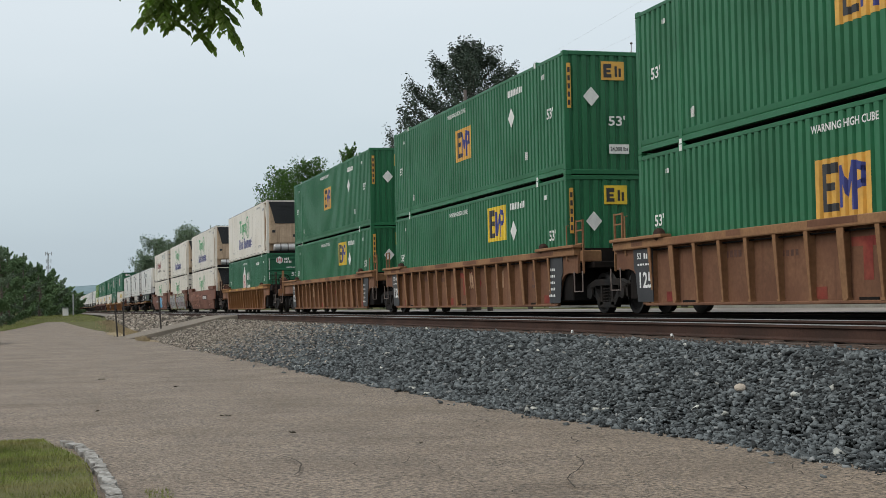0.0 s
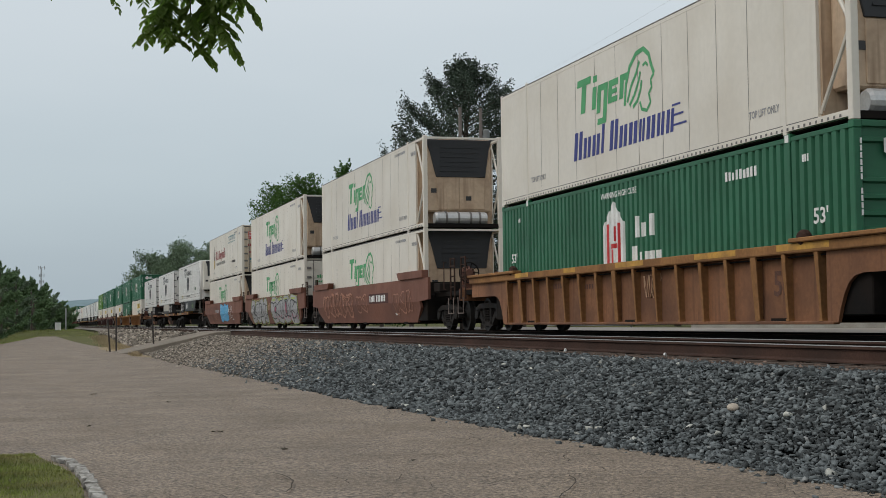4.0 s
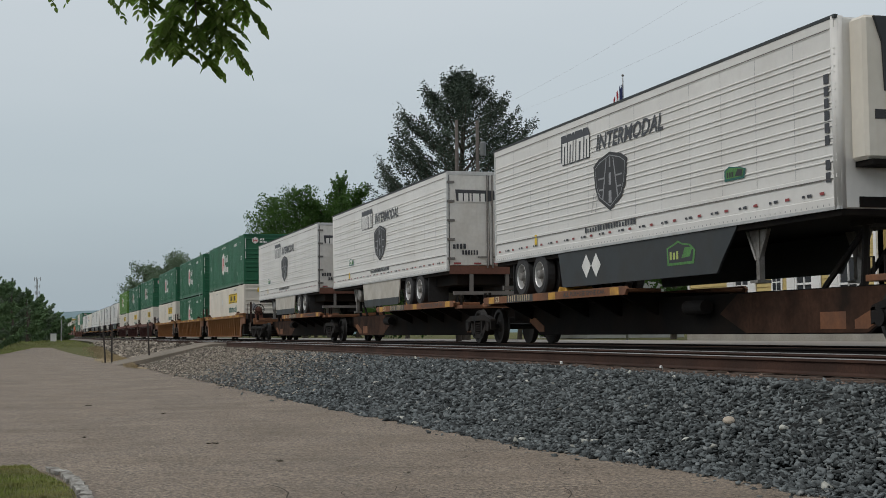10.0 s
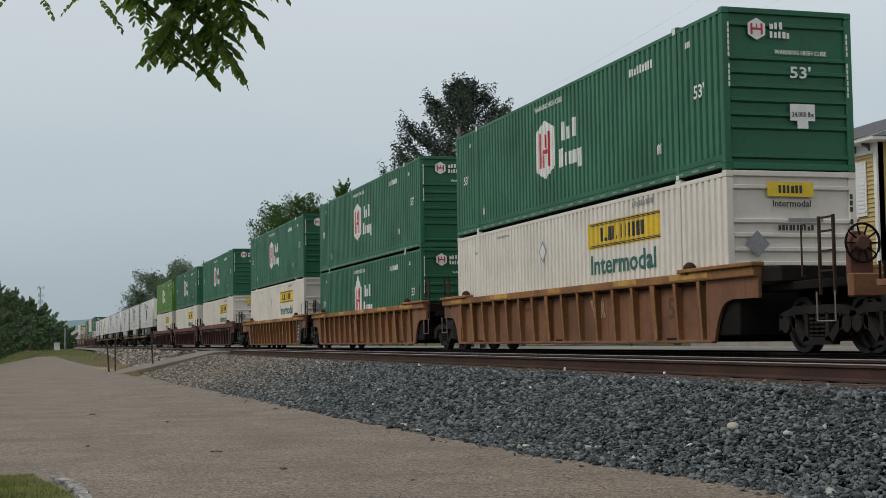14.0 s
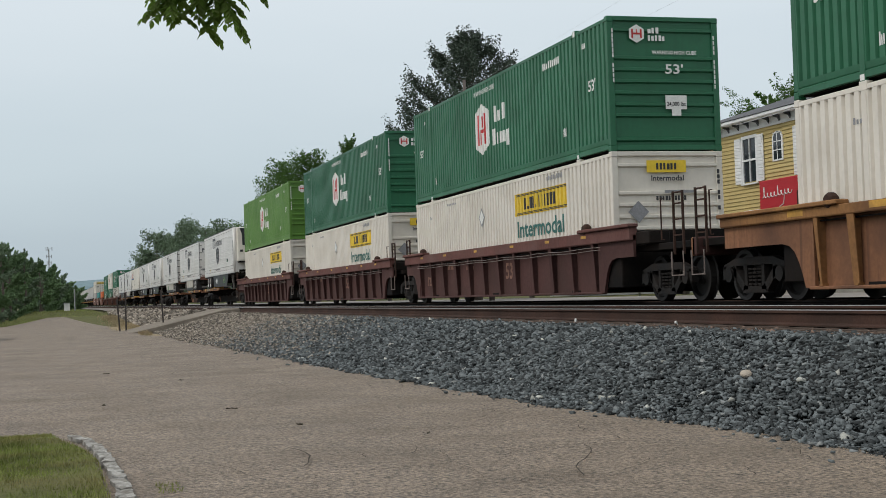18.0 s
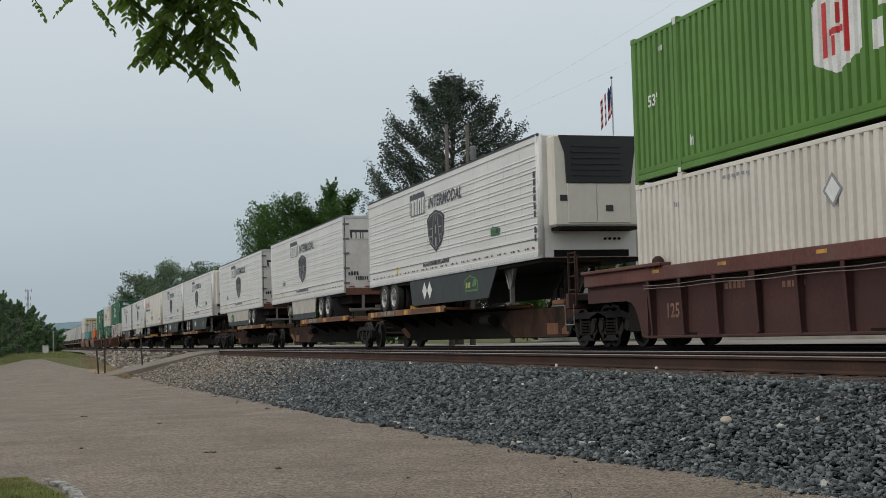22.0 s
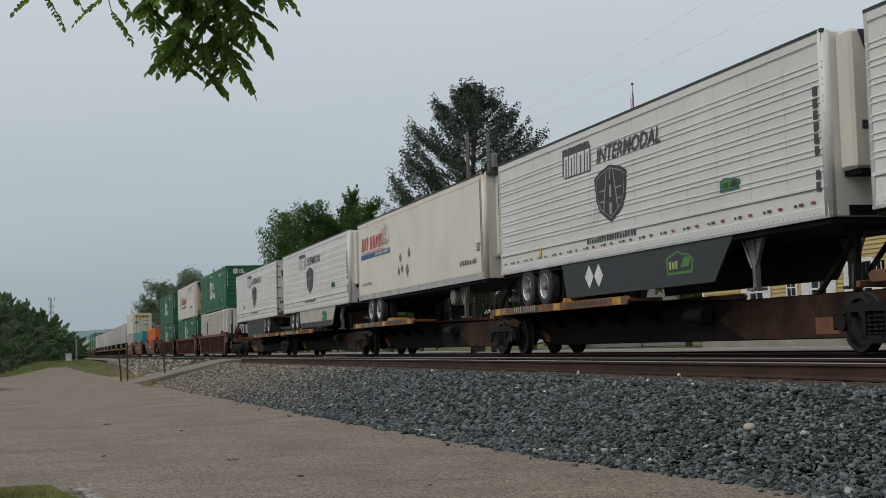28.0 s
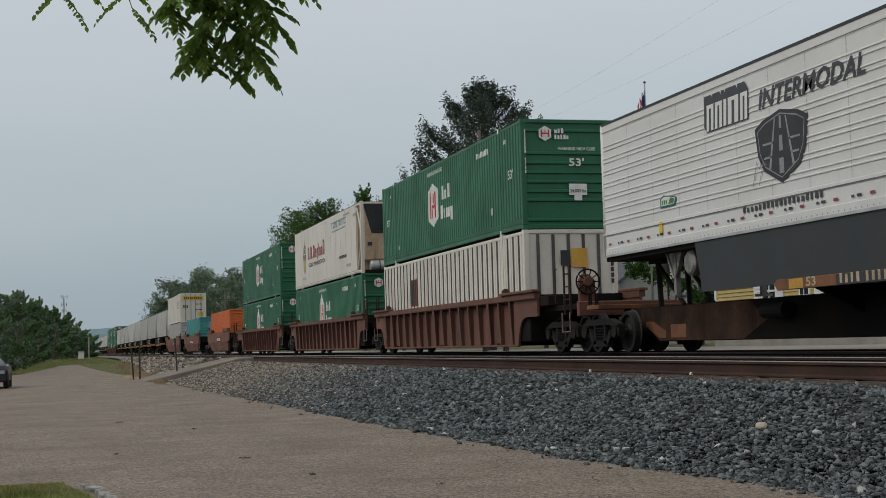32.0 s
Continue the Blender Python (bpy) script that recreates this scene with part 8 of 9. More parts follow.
    for x in (-0.34, 0.34):
        tube(bm, [(x, yh, 1.95), (x, yh + d * 0.1, 0.98)], 0.06, 6)
        tube(bm, [(x, yh, 1.9), (x, yh + d * 1.25, 0.98)], 0.05, 6)
    part("hitch_strut", bm, M["truck"], hitch)
    for y in trucks:
        truck_parts(c, y)
    for s, y in ((-1, -0.9), (1, L + 0.9)):
        bm = bmesh.new()
        box(bm, -1.25, 1.25, y - 0.35, y + 0.35, 0.98, 1.08)
        part("end_platform", bm, M["deck"], c, bevel=0.01)
        bm = bmesh.new()
        for yy in (y - 0.2, y + 0.2):
            tube(bm, [(-1.2, yy, 1.08), (-1.2, yy, 1.34), (-1.2, yy + 0.12, 1.34), (-1.2, yy + 0.12, 1.08)], 0.02, 6)
        part("grab_rail", bm, M["sill"], c)
    bm = bmesh.new()
    lathe(bm, [(-0.4, 0.0), (-0.4, 0.14), (0.4, 0.14), (0.4, 0.0)], (-0.54, flip(6.2), 0.74), "y", 14)
    part("air_reservoir", bm, M["truck"], c, "grimy air reservoir")
    for flag, y in ((coupler_near, -2.6), (coupler_far, L + 2.6)):
        if flag:
            bm = bmesh.new()
            box(bm, -0.14, 0.14, y - 0.9, y + 0.9, 0.72, 0.95)
            part("coupler", bm, M["truck"], c, bevel=0.03)
    return c


LOW, HIGH, DECK = 0.30, 3.20, 2.12
made = {}


def load(key, build, u, z):
    """Places one more of a kind of load; the first is built, the rest are copies."""
    if key not in made:
        made[key] = build()
        return roll(made[key], u, z)
    return roll(copy_thing(made[key], pose(0, 0, 0)), u, z)


def stack(u, low, high):
    loads = {
        "emp_low": lambda: emp_container("yellow_panel", True), "emp_high": lambda: emp_container("amber_panel"), "emp_first": lambda: emp_container("amber_panel", place=8.75), "hub": hub_container, "hub_old": lambda: hub_container(old=True),
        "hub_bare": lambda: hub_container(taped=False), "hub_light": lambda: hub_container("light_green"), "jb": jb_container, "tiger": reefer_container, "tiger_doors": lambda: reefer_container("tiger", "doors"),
        "crest": lambda: reefer_container("crest", "unit"), "crest_doors": lambda: reefer_container("crest", "doors"), "striped": white_stripe_container,
    }
    load(low, loads[low], u, LOW)
    if high:
        load(high, loads[high], u, HIGH)


# place along the train, lower box, upper box, car style, trucks (from the load's near end), brake wheel, couplers
WELLS = [
    (9.60, "emp_first", "emp_high", "tan", (-1.85,), False, 0, 0),
    (29.85, "emp_low", "emp_high", "tan", (-1.85,), False, 0, 0),
    (49.80, "emp_low", "emp_high", "tan", (-1.85, 18.0), False, 0, 1),
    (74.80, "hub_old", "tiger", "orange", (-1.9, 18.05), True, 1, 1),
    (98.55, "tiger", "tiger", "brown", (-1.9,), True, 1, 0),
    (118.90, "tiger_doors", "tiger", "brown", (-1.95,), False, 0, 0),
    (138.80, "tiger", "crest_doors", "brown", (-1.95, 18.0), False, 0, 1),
    (222.70, "jb", "hub", "orange", (-2.5,), True, 1, 0),
    (242.85, "hub_old", "hub", "orange", (-1.95,), False, 0, 0),
    (262.85, "jb", "hub_bare", "orange", (-1.8, 18.0), False, 0, 1),
    (286.50, "jb", "hub_bare", "maroon", (-2.1,), False, 1, 0),
    (306.60, "jb", "hub_bare", "maroon", (-1.95,), False, 0, 0),
    (327.00, "jb", "hub_light", "maroon", (-1.85, 18.0), False, 0, 1),
    (501.65, "striped", "hub_bare", "rust", (-2.1,), True, 1, 0),
    (521.75, "hub_old", "crest", "rust", (-1.95,), False, 0, 0),
    (543.10, "hub_old", "hub", "rust", (-2.4, 18.0), False, 0, 1),
]
for i, (u, low, high, style, trucks, brake, c0, c1) in enumerate(WELLS):
    stack(u, low, high)
    car = well_car(style, trucks, brake, coupler_near=bool(c0), coupler_far=bool(c1), end_panel=u == 262.85)
    if u == 98.55:
        graffiti(car, "faded")
    if u == 118.90:
        graffiti(car, "silver")
    if u == 138.80:
        graffiti(car, "blue")
    if style in ("tan", "orange"):
        tag_strokes(car, 4.2 + (i * 3.7) % 8)
    roll(car, u)

# trailers on spine cars: place, nose towards the near end, mark, skirt, trucks, couplers
TRAILERS = [
    (161.20, True, "prime", "skirt_dark", (-1.6,), 1, 0),
    (181.73, False, "prime", "skirt_white", (-2.3,), 0, 0),
    (200.95, False, "prime", "skirt_white", (-1.5, 17.2), 0, 1),
    (348.55, True, "prime", "skirt_dark", (-2.2,), 1, 0),
    (369.50, False, "prime", "skirt_white", (-2.4,), 0, 0),
    (388.45, False, "prime", "skirt_wide", (-1.4, 16.0), 0, 1),
    (408.15, True, "prime", "skirt_dark", (-0.6,), 1, 0),
    (426.20, True, "prime", "skirt_dark", (-0.8,), 0, 0),
    (443.75, True, "clipper", None, (-0.7,), 0, 0),
    (461.75, True, "prime", "skirt_wide", (-1.1,), 0, 0),
    (480.05, False, "prime", "skirt_plain", (-1.1, 17.0), 0, 1),
]
for u, nose_near, mark, skirt, trucks, c0, c1 in TRAILERS:
    long = 16.9 if u in (348.55, 408.15) else BOX_L
    load(("trailer", nose_near, mark, skirt, long), lambda: trailer(nose_near, mark, skirt, axle=(13.55, 12.28) if skirt == "skirt_wide" and nose_near else (long - 1.95, long - 3.22) if long > BOX_L else None, L=long), u, DECK)
    load(("spine", nose_near, trucks, c0, c1), lambda: spine_car(nose_near, trucks, bool(c0), bool(c1)), u, 0)

# the tail of the train
roll(plain_container("orange", "orange 40-foot container low in a well car"), 567.2, LOW)
roll(well_car("brown", (-1.9,), L=12.4, coupler_near=True), 567.1)
roll(plain_container("teal", "teal 40-foot container low in a well car"), 589.5, LOW)
roll(well_car("brown", (-4.0, 14.5), L=12.4), 589.4)
roll(plain_container("grey_box", "grey 53-foot container in a well car", BOX_L), 609.4, LOW)
roll(door_container(), 609.4, HIGH)
roll(well_car("brown", (-1.9, 18.0)), 609.4)
tail = [(629.5 + 18.4 * i, True) for i in range(8)]
for i, (u, nn) in enumerate(tail):
    load(("trailer", True, "plain", None), lambda: trailer(True, "plain", None), u, DECK)
    load(("spine", True, (-0.8,), 0, 0), None, u, 0)
for i in range(3):
    stack(780 + 20 * i, "hub", "hub_old")
    load("far_well", lambda: well_car("rust", (-1.9,)), 780 + 20 * i, 0)
for i in range(5):
    u = 842 + 18.4 * i
    load(("trailer", True, "plain", None), None, u, DECK)
    load(("spine", True, (-0.8,), 0, 0), None, u, 0)


# ---- trees ----
def leaf_cloud(sprays, n, size, seed):
    """Many small leaves along sprays, each a start, a way with its length, and a width."""
    rs = np.random.RandomState(seed)
    start, way, wide = (np.array([s[k] for s in sprays]) for k in range(3))
    weight = wide * np.linalg.norm(way, axis=1)
    pick = rs.choice(len(sprays), n, p=weight / weight.sum())
    along = rs.rand(n, 1)
    p = start[pick] + way[pick] * along + np.clip(rs.normal(size=(n, 3)), -1.5, 1.5) * (wide[pick][:, None] * (0.55 - 0.42 * along))
    a = rs.normal(size=(n, 3)) + way[pick] / np.linalg.norm(way[pick], axis=1)[:, None] * 0.6
    a /= np.linalg.norm(a, axis=1)[:, None]
    b = np.cross(a, rs.normal(size=(n, 3)))
    b /= np.linalg.norm(b, axis=1)[:, None]
    s = size * rs.uniform(0.6, 1.3, (n, 1))
    v = np.stack([p - a * s, p + b * s * 0.5, p + a * s, p - b * s * 0.5], 1).reshape(-1, 3)
    return v, np.arange(4 * n).reshape(-1, 4)


def tree(x, y, z, height, width, low, n, size, leaf, label, seed, limbs=9, sprays=60, lean=0.0, group="trees", taper=0.55, spread=1.0, thick=1.0):
    """Tapered trunk, limbs, and an uneven crown of leafy sprays with gaps."""
    t = thing("tree", label, "tree", group, at=pose(x, y, z))
    r = random.Random(seed)
    bm = bmesh.new()
    tube(bm, [(0, 0, -0.2), (0.02 * height, 0, height * 0.3), (lean, 0.01 * height, height * 0.62), (lean * 1.2, 0, height * 0.9)], [height * 0.022, height * 0.017, height * 0.010, height * 0.003], 9)
    leafy = []
    lobes = [r.uniform(0.72, 1.1) for k in range(7)]
    for i in range(limbs):
        f = low + (0.86 - low) * i / limbs
        a = i * 2.4 + r.uniform(-0.4, 0.4)
        env = width / 2 * math.sin(math.pi * min(1.0, 0.24 + 0.76 * (f - low) / (1 - low))) ** 0.6 * (1 - taper * 0.5 * (f - low) / (1 - low))
        reach = env * lobes[i % 7]
        p0 = Vector((lean * f, 0, height * f * 0.85))
        p2 = Vector((lean * f + reach * math.cos(a), reach * math.sin(a), height * min(0.95, f + 0.10)))
        mid = (p0 + p2) / 2 + Vector((0, 0, -0.025 * height))
        tube(bm, [p0, mid, p2], [height * 0.007, height * 0.0045, height * 0.0012], 6)
        for k in range(max(2, sprays // limbs)):
            q = r.uniform(0.25, 1.0)
            root = p0.lerp(mid, q * 2) if q < 0.5 else mid.lerp(p2, q * 2 - 1)
            aa = a + r.uniform(-1.3, 1.3)
            d = Vector((math.cos(aa), math.sin(aa), r.uniform(0.0, 0.95))) * width * r.uniform(0.07, 0.17) * spread
            leafy.append((tuple(root), tuple(d), width * r.uniform(0.045, 0.075) * thick))
    for k in range(limbs):
        leafy.append(((lean, 0, height * r.uniform(0.72, 0.9)), (r.uniform(-0.1, 0.1) * width, r.uniform(-0.1, 0.1) * width, height * r.uniform(0.05, 0.12)), width * 0.04))
    part("trunk", bm, M["bark"], t, "grey-brown trunk and limbs")
    v, f = leaf_cloud(leafy, n, size, seed)
    mesh_np("crown", v, f, M[leaf], t)
    return t


def maple(x, y, z, height, half, seed):
    """A tall tree whose limbs sweep out and up, each carrying twigs with loose tufts of leaves."""
    t = thing("tree", "tall dark-leaved maple tree with an airy crown", "tree", "trees", at=pose(x, y, z))
    r = random.Random(seed)
    rs = np.random.RandomState(seed)
    wood = bmesh.new()
    tube(wood, [(0, 0, -0.2), (0.1, 0, height * 0.3), (-0.05, 0.1, height * 0.62), (0, 0, height * 0.97)], [0.27, 0.2, 0.1, 0.012], 9)
    tufts, sizes = [], []
    limbs = 160
    for i in range(limbs):
        f = (i + 0.5) / limbs
        tip_z = height * (0.20 + 0.80 * f ** 0.98)
        under = height - tip_z
        reach = half * (1 - math.exp(-(under + 0.08) / 2.2)) * r.uniform(0.66, 1.0) * (1.0 - 0.12 * max(0, (under - 6) / 4))
        a = i * 2.39996 + r.uniform(-0.6, 0.6)
        tip = Vector((reach * math.cos(a), reach * math.sin(a), tip_z))
        root = Vector((0, 0, max(height * 0.1, tip_z - reach * r.uniform(0.5, 0.85) - 0.3)))
        mid = root.lerp(tip, 0.5) + Vector((0, 0, -0.10 * reach))
        tube(wood, [root, mid, tip], [0.05, 0.03, 0.006], 5)
        for k in range(13):
            q = 0.27 + 0.73 * ((k + r.random()) / 13) ** 0.62
            p = root.lerp(mid, q * 2) if q < 0.5 else mid.lerp(tip, q * 2 - 1)
            side = (-1) ** k * r.uniform(0.5, 1.2)
            way = Vector((math.cos(a + side), math.sin(a + side), r.uniform(0.25, 1.0))).normalized() * (0.45 + 0.85 * (1 - q)) * r.uniform(0.65, 1.1)
            if q > 0.93:
                way = ((tip - mid).normalized() + Vector((0, 0, 0.5))).normalized() * r.uniform(0.45, 0.75)
            end = p + way
            for g in range(5):
                h = (g + 0.6) / 5
                spot = p.lerp(end, h) + Vector((0, 0, 0.06 * h))
                tufts.append(spot)
                sizes.append(0.19 - 0.09 * h)
    for k in range(7):
        # upright shoots at the top
        base = Vector((r.uniform(-0.7, 0.7), r.uniform(-0.7, 0.7), height * 0.9))
        for g in range(9):
            tufts.append(base + Vector((base.x * 0.07 * g, 0, (0.20 if k else 0.26) * g * (1 - 0.5 * abs(base.x)))))
            sizes.append(0.16 - 0.012 * g)
    part("trunk", wood, M["bark"], t, "dark trunk and sweeping limbs")
    centre = np.repeat(np.array(tufts), 10, axis=0)
    wide = np.repeat(np.array(sizes), 10)[:, None]
    n = len(centre)
    p = centre + rs.normal(size=(n, 3)) * wide * np.array((0.75, 0.75, 0.6))
    a = rs.normal(size=(n, 3)) * np.array((1, 1, 0.6))
    a /= np.linalg.norm(a, axis=1)[:, None]
    b = np.cross(a, rs.normal(size=(n, 3)))
    b /= np.linalg.norm(b, axis=1)[:, None]
    sz = 0.054 * rs.uniform(0.6, 1.3, (n, 1))
    v = np.stack([p - a * sz, p + b * sz * 0.6, p + a * sz, p - b * sz * 0.6], 1).reshape(-1, 3)
    mesh_np("crown", v, np.arange(4 * n).reshape(-1, 4), M["leaf_dark"], t)
    return t


maple(18.7, 60.0, 0.8, 11.9, 5.2, 11)
tree(22.6, 119, 0.8, 13.2, 13.2, 0.15, 66000, 0.105, "leaf_mid", "rounded green tree behind the tracks", 12, 30, 520, taper=0.3, thick=1.8, spread=0.7)
tree(25.0, 116, 0.8, 14.4, 8.6, 0.15, 34000, 0.11, "leaf_mid", "rounded green tree behind the tracks", 13, 20, 300, thick=1.6, spread=0.8)
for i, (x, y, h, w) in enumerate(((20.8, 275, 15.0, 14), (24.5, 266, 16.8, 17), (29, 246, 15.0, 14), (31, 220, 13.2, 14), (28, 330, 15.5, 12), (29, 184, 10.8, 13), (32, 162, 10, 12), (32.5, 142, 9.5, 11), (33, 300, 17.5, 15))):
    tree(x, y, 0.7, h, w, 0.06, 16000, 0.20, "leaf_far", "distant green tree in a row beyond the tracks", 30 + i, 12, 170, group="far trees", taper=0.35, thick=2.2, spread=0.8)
for i, (x, y, h, w) in enumerate(((20, 82, 6.0, 6.5), (24, 90, 7.5, 8), (27, 76, 7, 7), (30, 62, 8, 8), (33, 54, 9.5, 8), (36, 58, 10, 9))):
    tree(x, y, 0.8, h, w, 0.05, 9000, 0.13, "leaf_mid", "leafy green tree by the street", 50 + i, 10, 110, group="street trees")
tree(31.5, 54.5, 0.8, 9.8, 7.5, 0.1, 34000, 0.055, "leaf_mid", "airy green tree behind the yellow house", 61, 16, 260, group="street trees")
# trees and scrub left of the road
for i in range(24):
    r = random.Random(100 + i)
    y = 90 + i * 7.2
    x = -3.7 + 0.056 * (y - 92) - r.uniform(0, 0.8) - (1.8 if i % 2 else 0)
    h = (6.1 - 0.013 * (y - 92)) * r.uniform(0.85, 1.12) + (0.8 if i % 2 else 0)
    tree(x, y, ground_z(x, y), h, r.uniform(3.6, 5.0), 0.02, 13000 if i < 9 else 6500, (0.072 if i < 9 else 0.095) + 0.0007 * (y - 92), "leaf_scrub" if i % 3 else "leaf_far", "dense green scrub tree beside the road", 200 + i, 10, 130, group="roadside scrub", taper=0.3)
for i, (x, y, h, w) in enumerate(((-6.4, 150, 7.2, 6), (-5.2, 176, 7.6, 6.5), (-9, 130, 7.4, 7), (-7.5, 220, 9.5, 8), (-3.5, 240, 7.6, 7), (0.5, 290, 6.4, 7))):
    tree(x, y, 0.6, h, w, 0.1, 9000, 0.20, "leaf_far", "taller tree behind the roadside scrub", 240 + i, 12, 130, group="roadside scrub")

# hills on the horizon, the haze of distance painted into their colour
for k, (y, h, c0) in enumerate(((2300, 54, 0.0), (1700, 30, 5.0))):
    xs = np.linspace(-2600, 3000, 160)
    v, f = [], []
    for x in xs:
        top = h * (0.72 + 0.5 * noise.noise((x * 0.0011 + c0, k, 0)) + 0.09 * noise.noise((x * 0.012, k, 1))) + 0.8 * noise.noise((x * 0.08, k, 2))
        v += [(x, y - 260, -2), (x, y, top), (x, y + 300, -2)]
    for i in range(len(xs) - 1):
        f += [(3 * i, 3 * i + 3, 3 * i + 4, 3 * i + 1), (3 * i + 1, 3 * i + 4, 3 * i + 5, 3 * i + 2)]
    tagged(mesh_np("backdrop_hill", v, f, M["hill"], smooth=True), "low wooded hill on the horizon, tinted blue-green for haze", "hill", kind="structure")

# lattice mast far off
mast = thing("radio_mast", "slim grey lattice radio mast with antennas", "radio mast", at=pose(1.5, 800, 0))
bm = bmesh.new()
for x, y in ((-0.7, -0.4), (0.7, -0.4), (0, 0.8)):
    tube(bm, [(x, y, 0), (x * 0.4, y * 0.4, 33)], 0.11, 5)
for i in range(22):
    s0, s1 = 1 - 0.6 * i / 22, 1 - 0.6 * (i + 1) / 22
    tube(bm, [(-0.7 * s0, -0.4 * s0, 1.5 * i), (0.7 * s1, -0.4 * s1, 1.5 * i + 1.5)], 0.07, 4)
    tube(bm, [(0.7 * s0, -0.4 * s0, 1.5 * i), (0, 0.8 * s1, 1.5 * i + 1.5)], 0.07, 4)
part("lattice", bm, M["metal_grey"], mast)
for z, w in ((33.2, 1.9), (29.0, 1.5), (25.5, 1.3)):
    for k in range(3):
        a = k * 2.094 + 0.3
        bm = bmesh.new()
        box(bm, w * math.cos(a) - 0.18, w * math.cos(a) + 0.18, w * math.sin(a) - 0.1, w * math.sin(a) + 0.1, z - 1.1, z + 0.9)
        tube(bm, [(0, 0, z), (w * math.cos(a), w * math.sin(a), z)], 0.08, 4)
        part("antenna", bm, M["metal_grey"], mast)

# trackside cabinet and small signal post
bm = bmesh.new()
box(bm, -0.3, 0.3, -0.3, 0.3, 0, 0.8)
cab = thing("signal_cabinet", "small white trackside equipment cabinet", "cabinet", at=pose(2.0, 152, 0.66))
part("body", bm, M["trim"], cab, bevel=0.03)
bm = bmesh.new()
prism(bm, [(-0.36, 0.8), (0.36, 0.8), (0.28, 0.87), (-0.28, 0.87)], "y", -0.36, 0.36)
part("lid", bm, M["metal_grey"], cab)
bm = bmesh.new()
tube(bm, [(0.8, 0, 0), (0.8, 0, 2.3)], 0.07, 8)
part("mast", bm, M["metal_grey"], cab)


# ---- poles and wires ----
def utility_pole(x, y, z, h, arm, label, group, pots=0):
    p = thing("utility_pole", label, "utility pole", group, at=pose(x, y, z))
    bm = bmesh.new()
    tube(bm, [(0, 0, -0.3), (0, 0, h)], [0.12, 0.065], 9)
    part("shaft", bm, M["pole"], p, smooth=True)
    if arm:
        bm = bmesh.new()
        box(bm, -arm, arm, -0.05, 0.05, h - 0.75, h - 0.62)
        a = part("crossarm", bm, M["pole"], p)
        for k in (-0.9, -0.45, 0.45, 0.9):
            bm = bmesh.new()
            lathe(bm, [(0, 0.02), (0.05, 0.05), (0.1, 0.05), (0.16, 0.02)], (arm * k, 0, h - 0.62), "z", 8)
            part("insulator", bm, M["metal_grey"], a)
    for k in range(pots):
        bm = bmesh.new()
        lathe(bm, [(0, 0.0), (0, 0.13), (0.5, 0.13), (0.56, 0.08), (0.56, 0.0)], (0.2, -0.08 + 0.3 * k, h - 1.4 - 0.4 * k), "z", 14)
        part("transformer", bm, M["pole_tank"], p, "grey pole transformer")
    return p


utility_pole(15.9, 51.8, 0.8, 8.75, 0, "weathered wooden utility pole", "street poles")
utility_pole(16.75, 51.8, 0.8, 8.75, 0, "weathered wooden utility pole with a transformer", "street poles", 1)
for k, (x, y) in enumerate(((17.0, 150), (16.5, 185), (16.5, 225), (16.5, 270))):
    utility_pole(x, y, 0.7, 6.6, 1.1, "wooden pole line pole with a crossarm", "line poles beyond the tracks")
for k, (x, y, h) in enumerate(((-5.6, 118, 6.2), (-5.0, 138, 5.6), (-4.3, 160, 5.7), (-3.9, 182, 5.9))):
    utility_pole(x, y, 0.4, h, 0.9, "old wooden line pole above the scrub", "line poles by the scrub")


def cable(name, pts, r, label):
    bm = bmesh.new()
    tube(bm, pts, r, 5)
    return tagged(part(name, bm, M["wire"]), label, "cable", "overhead cables")


def sag(a, b, d, n=14):
    a, b = Vector(a), Vector(b)
    return [a.lerp(b, i / n) - Vector((0, 0, 4 * d * (i / n) * (1 - i / n))) for i in range(n + 1)]


cable("overhead_cable", sag((16.75, 51.8, 9.3), (17.2, 20, 9.6), 0.35), 0.0018, "thin overhead cable above the street")
cable("overhead_cable", sag((15.9, 51.8, 9.2), (16.2, 20, 10.4), 0.3), 0.0018, "thin overhead cable above the street")
cable("overhead_cable", sag((21.6, 40.5, 6.35), (21.4, 26, 6.9), 0.15), 0.014, "service cable along the building front")
for dx in (-0.5, 0.5):
    cable("line_wire", sag((-5.6 + dx, 118, 5.95), (-5.0 + dx, 138, 5.4), 0.2), 0.02, "thin wire between old line poles")

# ---- flag ----
FX, FY = 23.6, 53.1
pole = thing("flagpole", "slim white flagpole with a drooping striped flag", "flagpole", at=pose(FX, FY, 0.8))
bm = bmesh.new()
tube(bm, [(0, 0, 0), (0, 0, 11.0)], [0.055, 0.028], 8)
part("shaft", bm, M["metal_grey"], pole, smooth=True)
bm = bmesh.new()
bmesh.ops.create_uvsphere(bm, u_segments=10, v_segments=8, radius=0.055)
ball = part("finial", bm, M["pole"], pole, smooth=True)
ball.matrix_basis = pose(0, 0, 11.08)
bm = bmesh.new()
box(bm, -0.045, -0.025, -0.008, 0.008, 9.55, 10.78)
flag = part("flag", bm, M["flag_white"], pole, "drooping red, white and blue flag")
